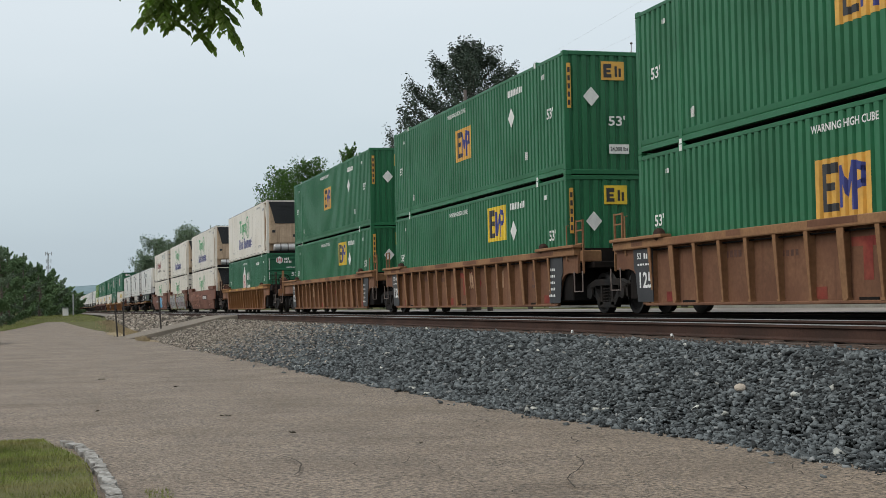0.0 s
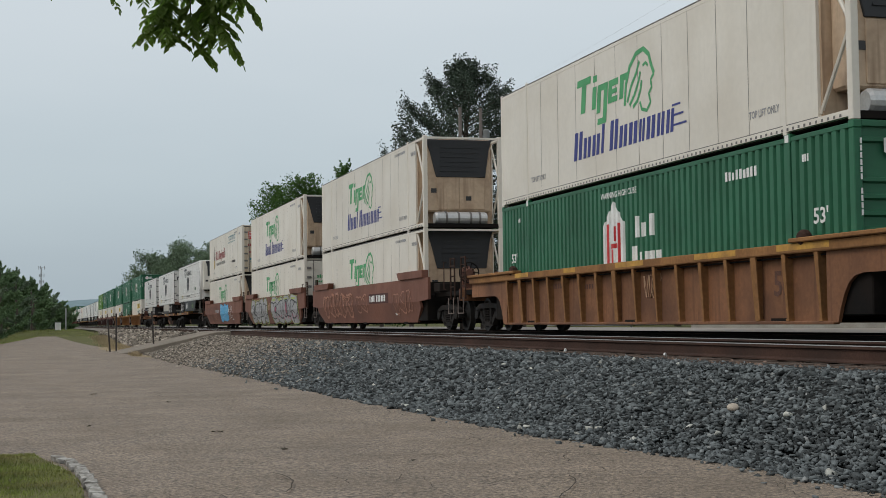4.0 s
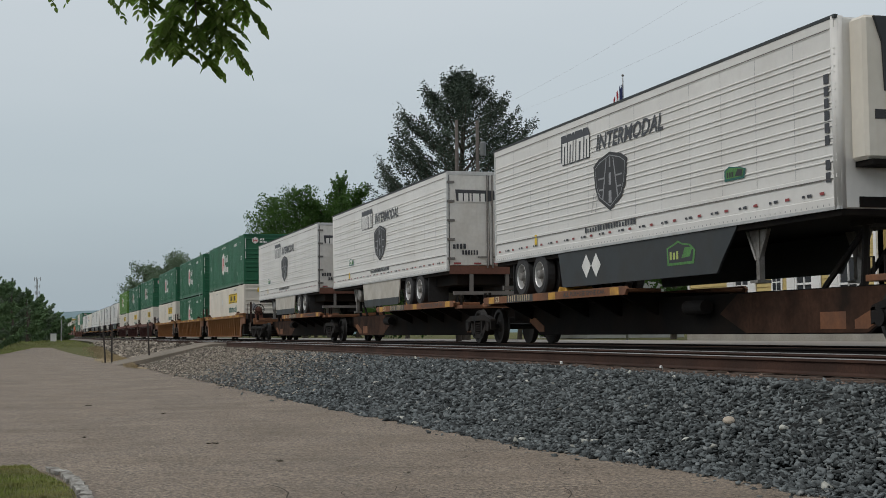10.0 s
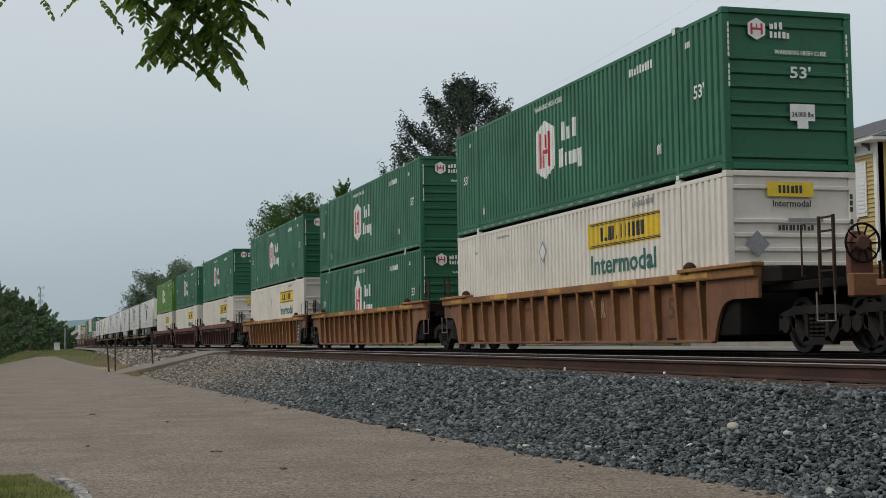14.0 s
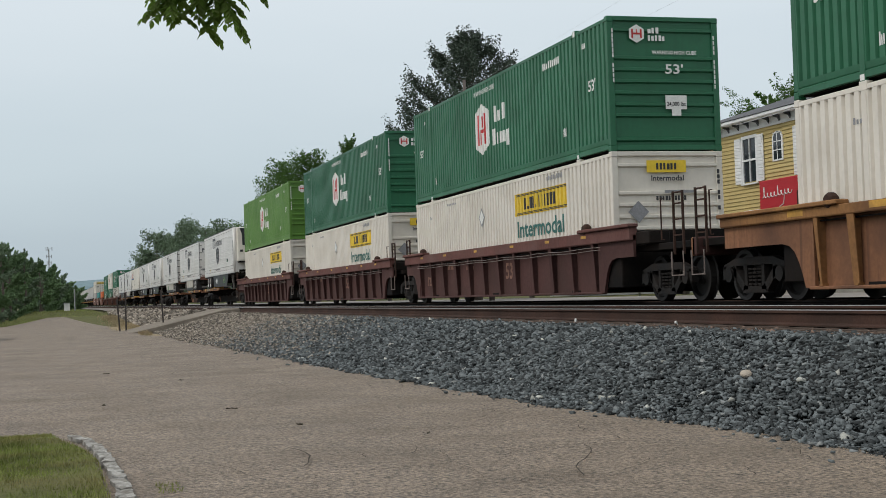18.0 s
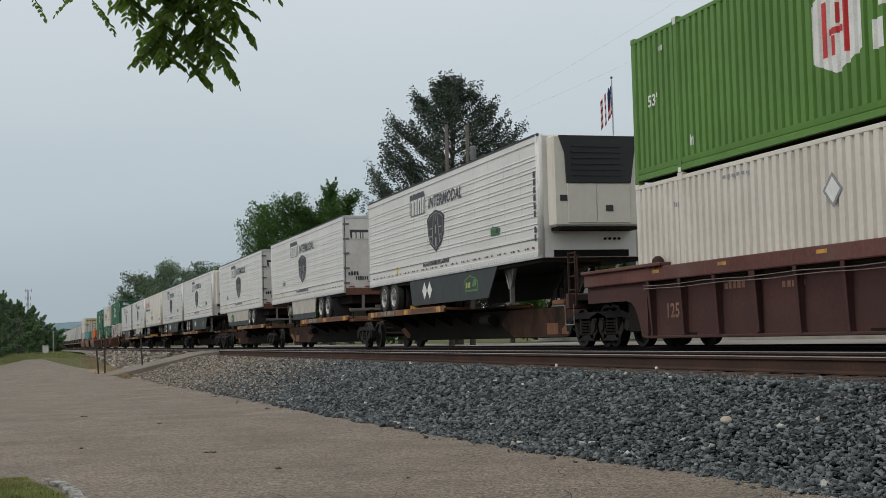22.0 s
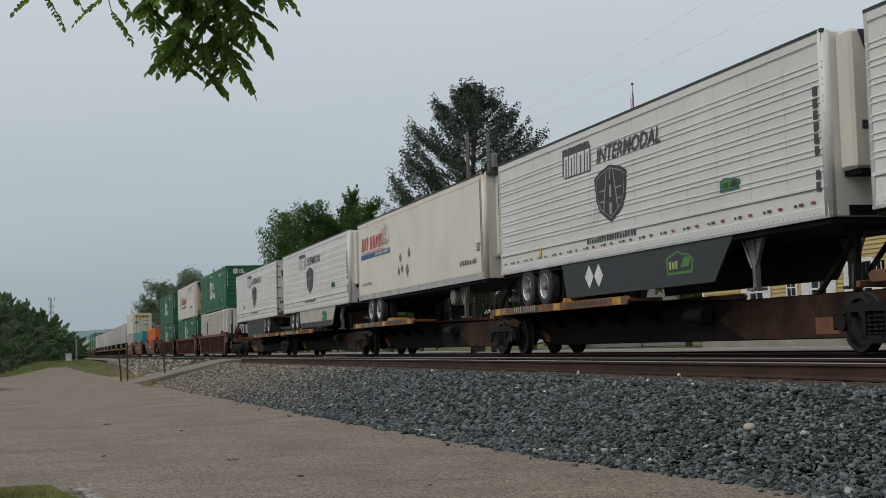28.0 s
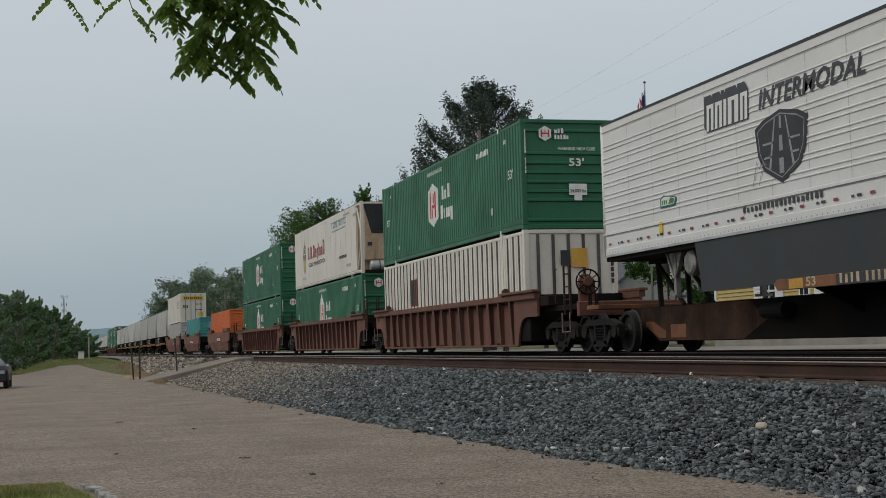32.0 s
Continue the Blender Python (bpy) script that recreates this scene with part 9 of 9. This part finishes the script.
for i in range(9):
    bm = bmesh.new()
    x0, x1 = -0.03 - 0.075 * i, -0.03 - 0.075 * (i + 1)
    y0, y1 = 0.07 * math.sin(i * 1.9), 0.07 * math.sin((i + 1) * 1.9)
    zt, zb = 10.75 - 0.085 * i, 10.75 - 0.085 * (i + 1)
    canton = i < 4
    for j in range(7):
        h = 0.17
        if canton and j < 4:
            continue
        if j % 2 == 0:
            prism(bm, [(x0, zt - h * j - h), (x1, zb - h * j - h), (x1, zb - h * j), (x0, zt - h * j)], "y", y0 - 0.006, y0 + 0.006)
    part("red_stripe", bm, M["flag_red"], flag)
    bm = bmesh.new()
    for j in range(7):
        h = 0.17
        if canton and j < 4:
            continue
        if j % 2:
            prism(bm, [(x0, zt - h * j - h), (x1, zb - h * j - h), (x1, zb - h * j), (x0, zt - h * j)], "y", y0 - 0.006, y0 + 0.006)
    part("white_stripe", bm, M["flag_white"], flag)
    if canton:
        bm = bmesh.new()
        prism(bm, [(x0, zt - 0.68), (x1, zb - 0.68), (x1, zb), (x0, zt)], "y", y0 - 0.006, y0 + 0.006)
        part("blue_field", bm, M["flag_blue"], flag)

# ---- yellow house ----
HX, HY0, HY1 = 22.0, 32.8, 44.2     # front wall and its two ends
HB, HE = 1.16, 6.42                 # ground and eaves
house = thing("yellow_house", "two-storey yellow clapboard house with white shutters", "house")
bm = bmesh.new()
box(bm, HX + 0.03, HX + 0.2, HY0, HY1, HB, HE)
box(bm, HX + 0.03, HX + 9, HY1 - 0.2, HY1, HB, HE)
box(bm, HX + 0.03, HX + 9, HY0, HY0 + 0.2, HB, HE)
box(bm, HX + 8.8, HX + 9, HY0 + 0.2, HY1 - 0.2, HB, HE)
part("wall", bm, M["siding"], house)
bm = bmesh.new()
box(bm, HX - 0.06, HX + 9.06, HY0 - 9, HY1 + 0.06, 0.7, 1.16)
part("foundation", bm, M["concrete"], house, "pale concrete foundation")
WIN = [(36.66, 4.50, 5.90), (34.25, 4.48, 5.90), (40.4, 4.50, 5.90), (40.35, 1.75, 3.47), (36.55, 1.75, 3.35), (34.2, 1.75, 3.2)]
GAPS = [(a - 0.42, a + 0.42, z0, z1) for a, z0, z1 in WIN] + [(38.33, 38.83, 5.05, 5.95), (37.9, 38.35, 2.1, 3.5)]
bm = bmesh.new()
prism(bm, [(HX + 0.03, 0.0), (HX - 0.012, 0.0), (HX + 0.022, 0.135), (HX + 0.03, 0.135)], "y", 0, 1)
course = part("clapboard", bm, M["siding"], house)
course_mesh = course.data
bpy.data.objects.remove(course)
z = HB
while z < HE - 0.05:
    cuts = sorted((a, b) for a, b, z0, z1 in GAPS if z0 < z + 0.1 and z1 > z)
    y = HY0 + 0.12
    for a, b in cuts + [(HY1 - 0.12, HY1)]:
        if a > y:
            reuse("clapboard", course_mesh, house, Matrix.Translation((0, y, z)) @ Matrix.Diagonal((1, a - y, 1, 1)))
        y = max(y, b)
    z += 0.125


def sash_window(y, z0, z1, w=0.42, shutters=True):
    bm = bmesh.new()
    for a, b, c, d in ((-w - 0.08, -w, z0 - 0.05, z1 + 0.1), (w, w + 0.08, z0 - 0.05, z1 + 0.1), (-w, w, z1, z1 + 0.1), (-w, w, (z0 + z1) / 2 - 0.03, (z0 + z1) / 2 + 0.03), (-0.015, 0.015, z0, z1)):
        box(bm, HX - 0.03, HX + 0.06, y + a, y + b, c, d)
    wn_ = part("window", bm, M["trim"], house, "white sash window")
    bm = bmesh.new()
    box(bm, HX + 0.012, HX + 0.026, y - w, y + w, z0, z1)
    part("pane", bm, M["pane"], wn_)
    bm = bmesh.new()
    box(bm, HX - 0.09, HX + 0.05, y - w - 0.1, y + w + 0.1, z0 - 0.10, z0 - 0.05)
    part("sill", bm, M["trim"], wn_)
    if shutters:
        for s in (-1, 1):
            bm = bmesh.new()
            a, b = sorted((y + s * (w + 0.09), y + s * (w + 0.09 + 0.44)))
            box(bm, HX - 0.05, HX - 0.014, a, b, z0 - 0.04, z1 + 0.06)
            sh = part("shutter", bm, M["trim"], house, "white louvred shutter", bevel=0.006)
            for zz in np.arange(z0 + 0.06, z1, 0.11):
                bm = bmesh.new()
                box(bm, HX - 0.066, HX - 0.05, a + 0.05, b - 0.05, zz, zz + 0.07)
                part("louvre", bm, M["trim"], sh)


for y, z0, z1 in WIN:
    sash_window(y, z0, z1)
for y, z0, z1 in ((38.58, 5.05, 5.68), (38.12, 2.1, 3.25)):
    bm = bmesh.new()
    pts = [(y - 0.24, z0), (y + 0.24, z0)] + [(y + 0.24 * math.cos(a), z1 + 0.24 * math.sin(a)) for a in [math.pi * k / 10 for k in range(11)]]
    prism(bm, [(y + (p - y) * 1.35, z0 + (q - z0) * 1.08 - 0.05) for p, q in pts], "x", HX - 0.03, HX + 0.02)
    aw = part("arched_window", bm, M["trim"], house, "white arched window")
    bm = bmesh.new()
    prism(bm, pts, "x", HX - 0.034, HX - 0.028)
    part("pane", bm, M["pane"], aw)
    bm = bmesh.new()
    for k in range(1, 4):
        box(bm, HX - 0.045, HX - 0.034, y - 0.24, y + 0.24, z0 + k * 0.27, z0 + k * 0.27 + 0.03)
    box(bm, HX - 0.045, HX - 0.034, y - 0.015, y + 0.015, z0, z1 + 0.2)
    part("glazing_bar", bm, M["trim"], aw)
for y in (HY0, HY1 - 0.14):
    bm = bmesh.new()
    box(bm, HX - 0.03, HX + 0.16, y, y + 0.14, HB, HE - 0.28)
    part("corner_board", bm, M["trim"], house)
bm = bmesh.new()
box(bm, HX - 0.04, HX + 0.05, HY0, HY1, HE - 0.28, HE)
part("frieze", bm, M["trim"], house)
for i in range(17):
    bm = bmesh.new()
    y = HY0 + 0.3 + i * 0.66
    prism(bm, [(HX - 0.04, HE), (HX - 0.26, HE), (HX - 0.26, HE - 0.05), (HX - 0.10, HE - 0.10), (HX - 0.04, HE - 0.2)], "y", y - 0.035, y + 0.035)
    part("eaves_bracket", bm, M["bracket"], house)
bm = bmesh.new()
box(bm, HX - 0.42, HX + 9.42, HY0 - 0.42, HY1 + 0.42, HE, HE + 0.12)
part("cornice", bm, M["trim"], house, "white cornice", bevel=0.02)
bm = bmesh.new()
lo = [bm.verts.new(p) for p in ((HX - 0.45, HY0 - 0.45, HE + 0.124), (HX + 9.45, HY0 - 0.45, HE + 0.124), (HX + 9.45, HY1 + 0.45, HE + 0.124), (HX - 0.45, HY1 + 0.45, HE + 0.124))]
hi = [bm.verts.new(p) for p in ((HX + 4.5, HY0 + 4.2, HE + 1.75), (HX + 4.5, HY1 - 4.6, HE + 1.75))]
for f in ((lo[3], lo[0], hi[0], hi[1]), (lo[1], lo[2], hi[1], hi[0]), (lo[0], lo[1], hi[0]), (lo[2], lo[3], hi[1]), (lo[0], lo[3], lo[2], lo[1])):
    bm.faces.new(f)
roof = part("roof", bm, M["roof"], house, "grey shingled hip roof")
bm = bmesh.new()
lathe(bm, [(0, 0.06), (0.55, 0.06), (0.55, 0.13), (0.62, 0.13), (0.66, 0.02)], (HX + 0.7, 35.6, HE + 0.35), "z", 10)
part("roof_vent", bm, M["metal_grey"], roof)
# a set-back wing and its cupola
wing = thing("house_wing", "set-back wing of the yellow house with a small cupola", "house")
bm = bmesh.new()
box(bm, HX + 0.9, HX + 8, 22.0, HY0 - 0.46, HB, HE - 0.1)
part("wall", bm, M["siding"], wing)
bm = bmesh.new()
prism(bm, [(HX + 0.5, HE - 0.1), (HX + 8.4, HE - 0.1), (HX + 4.4, HE + 1.5)], "y", 21.8, HY0 - 0.47)
part("roof", bm, M["roof"], wing)
bm = bmesh.new()
box(bm, HX + 1.2, HX + 2.6, 30.9, 32.3, HE - 0.4, HE + 1.15)
cup = part("cupola", bm, M["trim"], wing, "white cupola", bevel=0.02)
bm = bmesh.new()
box(bm, HX + 0.95, HX + 2.85, 30.65, 32.55, HE + 1.15, HE + 1.3)
part("cupola_roof", bm, M["trim"], cup, bevel=0.02)
bm = bmesh.new()
box(bm, HX + 1.18, HX + 1.2, 31.35, 31.85, HE + 0.3, HE + 0.95)
part("pane", bm, M["pane"], cup)
# sign on the front
sign = thing("shop_sign", "red painted shop sign with white script strokes", "sign")
bm = bmesh.new()
box(bm, HX - 0.20, HX - 0.05, 37.2, 39.5, 3.38, 4.42)
part("board", bm, M["sign_red"], sign, bevel=0.015)
bm = bmesh.new()
script = []
for k in range(91):
    w = k / 90
    tall = 0.36 if w < 0.14 else 0.30 if 0.52 < w < 0.62 else 0.15
    script.append((HX - 0.21, 39.3 - 1.75 * w - 0.06 * math.sin(w * 52), 3.86 + tall * (0.5 - 0.5 * math.cos(w * 52)) + 0.06 * w))
tube(bm, script, 0.017, 4)
tube(bm, [(HX - 0.21, 37.95, 3.9), (HX - 0.21, 38.02, 3.62), (HX - 0.21, 38.3, 3.54)], 0.016, 4)
part("script", bm, M["white_ink"], sign)
# grey house farther along the street
far_house = thing("grey_house", "small grey gabled house among street trees", "house", at=pose(33, 77, 0.8))
bm = bmesh.new()
prism(bm, [(-3, 0), (3, 0), (3, 3.2), (0, 5.4), (-3, 3.2)], "y", -4, 4)
part("wall", bm, M["grey_wall"], far_house)
bm = bmesh.new()
prism(bm, [(-3.3, 3.1), (0, 5.45), (3.3, 3.1), (3.3, 3.25), (0, 5.65), (-3.3, 3.25)], "y", -4.3, 4.3)
part("roof", bm, M["roof"], far_house)
for x, z in ((-1.2, 1.2), (1.0, 1.2), (0.2, 3.6)):
    bm = bmesh.new()
    box(bm, x - 0.45, x + 0.45, -4.06, -4.0, z, z + 1.25)
    w_ = part("window", bm, M["trim"], far_house)
    bm = bmesh.new()
    box(bm, x - 0.34, x + 0.34, -4.075, -4.06, z + 0.12, z + 1.13)
    part("pane", bm, M["pane"], w_)

# ---- parked car ----
car = thing("parked_car", "black car parked at the side of the road", "car", at=pose(-2.78, 55.0, 0.0, 0, 0, 180))
bm = bmesh.new()
prof = [(-2.1, 0.25), (-2.1, 0.6), (-1.95, 0.78), (-0.9, 0.86), (0.9, 0.9), (1.9, 0.88), (2.1, 0.7), (2.1, 0.25)]
prism(bm, prof, "x", -0.88, 0.88)
part("body", bm, M["car_black"], car, bevel=0.06)
bm = bmesh.new()
lo = [bm.verts.new(p) for p in ((-0.78, -1.1, 0.87), (0.78, -1.1, 0.87), (0.78, 1.6, 0.89), (-0.78, 1.6, 0.89))]
hi = [bm.verts.new(p) for p in ((-0.5, -0.35, 1.24), (0.5, -0.35, 1.24), (0.5, 0.9, 1.24), (-0.5, 0.9, 1.24))]
for k in range(4):
    bm.faces.new((lo[k], lo[(k + 1) % 4], hi[(k + 1) % 4], hi[k]))
bm.faces.new(hi)
part("cabin", bm, M["glass"], car, "pale reflecting windscreen")
bm = bmesh.new()
box(bm, -0.52, 0.52, -0.38, 0.93, 1.235, 1.28)
part("roof", bm, M["car_black"], car, bevel=0.02)
for s in (-1, 1):
    for y in (-1.3, 1.3):
        bm = bmesh.new()
        lathe(bm, [(-0.1, 0.0), (-0.1, 0.28), (-0.07, 0.31), (0.07, 0.31), (0.1, 0.28), (0.1, 0.0)], (s * 0.80, y, 0.31), "x", 18)
        part("wheel", bm, M["tyre"], car)
    bm = bmesh.new()
    box(bm, s * 0.93 - 0.08, s * 0.93 + 0.08, -0.86, -0.76, 0.86, 0.98)
    part("wing_mirror", bm, M["car_black"], car, bevel=0.02)
    for y, nm in ((-2.105, "tail_lamp"), (2.105, "headlamp")):
        bm = bmesh.new()
        box(bm, s * 0.62 - 0.16, s * 0.62 + 0.16, y - 0.02, y + 0.02, 0.56, 0.68)
        part(nm, bm, M["sign_red" if nm == "tail_lamp" else "metal_grey"], car)

# ---- leafy branch hanging over the camera ----
SWAYING = []
BR = pose(0.632, 6.0, 3.33)       # where the spray hangs from its bough
branch = thing("hanging_branch", "drooping leafy branch with feathered green leaves", "branch", at=BR)


def leaflet_mesh():
    bm = bmesh.new()
    prof = ((0.0, 0.0), (0.12, 0.36), (0.35, 0.60), (0.62, 0.52), (0.85, 0.24), (1.0, 0.0))
    mid = [bm.verts.new((p, 0, -0.06 * math.sin(p * 3.1))) for p, w in prof]
    for s in (-1, 1):
        edge = [mid[0]] + [bm.verts.new((p, s * w * 0.5, 0.04)) for p, w in prof[1:-1]] + [mid[-1]]
        for i in range(5):
            q = [mid[i], mid[i + 1], edge[i + 1], edge[i]]
            q = [v for j, v in enumerate(q) if v not in q[:j]]
            if len(q) > 2:
                bm.faces.new(q)
    return bm


def compound_leaf(bm_leaf, root, way, length, size, r, sag_by):
    """Leaflets in pairs along a drooping stalk, as one mesh."""
    way = Vector(way).normalized()
    pts = [Vector(root) + way * length * k / 10 + Vector((0, 0, -sag_by * (k / 10) ** 2)) for k in range(11)]
    tube(bm_leaf, pts, [0.0026 - 0.0002 * k for k in range(11)], 4)
    lm = leaflet_mesh()
    base = [v.co.copy() for v in lm.verts]
    lm.verts.index_update()
    faces = [[v.index for v in f.verts] for f in lm.faces]
    lm.free()
    for k in range(1, 11):
        p = pts[k]
        d = (pts[k] - pts[k - 1]).normalized()
        side = d.cross(Vector((0, 0, 1)))
        side = side.normalized() if side.length > 0.05 else Vector((1, 0, 0))
        for s in ((-1, 1) if k < 10 else (0,)):
            out = (d * (0.55 if s else 1) + side * s * r.uniform(0.7, 1.0) + Vector((0, 0, -r.uniform(0.2, 0.75)))).normalized()
            up = Vector((r.uniform(-0.5, 0.5), r.uniform(-0.5, 0.5), 1)).normalized()
            b = up.cross(out).normalized()
            n = out.cross(b)
            m = Matrix((out, b, n)).transposed()
            sc = size * r.uniform(0.75, 1.15) * (0.7 + 0.3 * math.sin(math.pi * k / 11))
            vs = [bm_leaf.verts.new(p + m @ (q * sc)) for q in base]
            for f in faces:
                bm_leaf.faces.new([vs[i] for i in f])


rb = random.Random(77)
# twigs of the spray, from the bough downwards
TWIGS = [((0.0, 0, 0.05), (0.02, 0, -0.45), (0.03, 0, -0.90)), ((0.0, 0, -0.2), (0.18, 0.03, -0.52), (0.30, 0, -0.70)), ((0.0, 0, -0.25), (-0.14, -0.04, -0.52), (-0.27, 0, -0.64)),
         ((0.02, 0, -0.45), (0.13, 0.05, -0.72), (0.20, 0, -0.86)), ((0.01, 0, -0.4), (-0.08, 0.05, -0.72), (-0.13, 0, -0.88)), ((0.0, 0, 0.0), (0.22, -0.03, -0.38), (0.40, 0, -0.5))]
TWIGS = [[(x * 0.8, y, z) for x, y, z in tw] for tw in TWIGS]
for tw in TWIGS:
    bm = bmesh.new()
    tube(bm, tw, [0.009, 0.006, 0.002], 6)
    part("twig", bm, M["twig"], branch)
for tw in TWIGS:
    for k in range(21):
        f = 0.12 + 0.88 * k / 20
        a, b, c = (Vector(p) for p in tw)
        root = a.lerp(b, f * 2) if f < 0.5 else b.lerp(c, f * 2 - 1)
        ang = k * 2.5 + rb.uniform(-0.5, 0.5)
        way = Vector((math.cos(ang), 0.7 * math.sin(ang), rb.uniform(-0.9, -0.05)))
        bm = bmesh.new()
        compound_leaf(bm, root, way, rb.uniform(0.09, 0.15), 0.05, rb, rb.uniform(0.03, 0.07))
        part("leaf", bm, M["leaflet"], branch)
SWAYING.append((branch, BR))

BR2 = pose(0.125, 6.0, 3.22)
sprig = thing("hanging_branch", "small leafy sprig at the tip of a branch", "branch", at=BR2)
for tw in (((0, 0, 0.1), (0.08, 0, -0.3), (0.14, 0, -0.55)), ((0, 0, 0.0), (-0.08, 0, -0.3), (-0.14, 0, -0.5))):
    bm = bmesh.new()
    tube(bm, tw, [0.007, 0.005, 0.002], 6)
    part("twig", bm, M["twig"], sprig)
    for k in range(6):
        f = 0.3 + 0.7 * k / 5
        a, b, c = (Vector(p) for p in tw)
        root = a.lerp(b, f * 2) if f < 0.5 else b.lerp(c, f * 2 - 1)
        bm = bmesh.new()
        compound_leaf(bm, root, (math.cos(k * 2.3), 0.6 * math.sin(k * 2.3), -0.6), 0.16, 0.036, rb, 0.05)
        part("leaf", bm, M["leaflet"], sprig)
SWAYING.append((sprig, BR2))
# the tree that the sprays hang from, rooted in the lawn beside the camera
overhead = thing("shade_tree", "large shade tree on the lawn with a bough over the road", "tree", at=pose(-3.4, 5.2, 0.03))
bm = bmesh.new()
tube(bm, [(0, 0, -0.1), (0.05, 0, 1.6), (0.15, 0.05, 3.4), (0.1, 0.1, 6.5)], [0.30, 0.24, 0.2, 0.1], 12)
part("trunk", bm, M["bark"], overhead, smooth=True)
bm = bmesh.new()
tube(bm, [(0.12, 0.05, 3.0), (1.4, 0.4, 3.9), (2.9, 0.72, 3.75), (3.38, 0.8, 3.24), (4.02, 0.8, 3.27), (4.3, 0.8, 3.2)], [0.11, 0.08, 0.045, 0.03, 0.018, 0.008], 8)
part("bough", bm, M["bark"], overhead)
# seconds, lean sideways and lean away, in degrees
SWAY = [(0, 1.8, 0), (2, 1.0, 0.3), (5, 0.2, 0.2), (6, -0.1, 0), (9, -0.6, 0.3), (10.2, -2.5, 0.4), (11.5, -0.4, -0.2), (13, -0.3, 0.3), (15, -0.8, 0), (16.5, -1.1, 0.2), (18.5, 2.4, -0.3), (20, -1.4, 0), (21, 0.2, 0), (23, -0.1, 0.4), (25.4, -1.2, 0.2), (28, 1.5, 0.1), (30, -0.8, 0), (32, -2.0, 0.3)]


# seconds, turn of the flag round its pole
FLAG_TURN = [(0, 0), (4.6, 0), (7.5, 45), (9.0, 105), (9.5, 105), (10, 35), (11, 40), (12, 5), (16, 20), (20, 30), (22, 25), (23.2, 52), (24, 61), (28, 62), (30, 54), (31, 45), (32, 42)]


def motions():
    """All that moves: the train runs towards the camera, the leafy branch sways, the flag turns."""
    times = [0, 2, 4, 6, 8, 10, 12, 14, 16, 18, 20, 22, 24, 26, 28, 30, 32]
    for ob, u, z in ROLLING:
        walk(ob, [(t, pose(TRACK_X, u - travelled(t), RT + z)) for t in times])
    for ob, at in SWAYING:
        walk(ob, [(t, at @ pose(0, 0, 0, b, a, 0)) for t, a, b in SWAY])
    walk(flag, [(t, pose(0, 0, 0, 0, 0, a)) for t, a in FLAG_TURN])


motions()
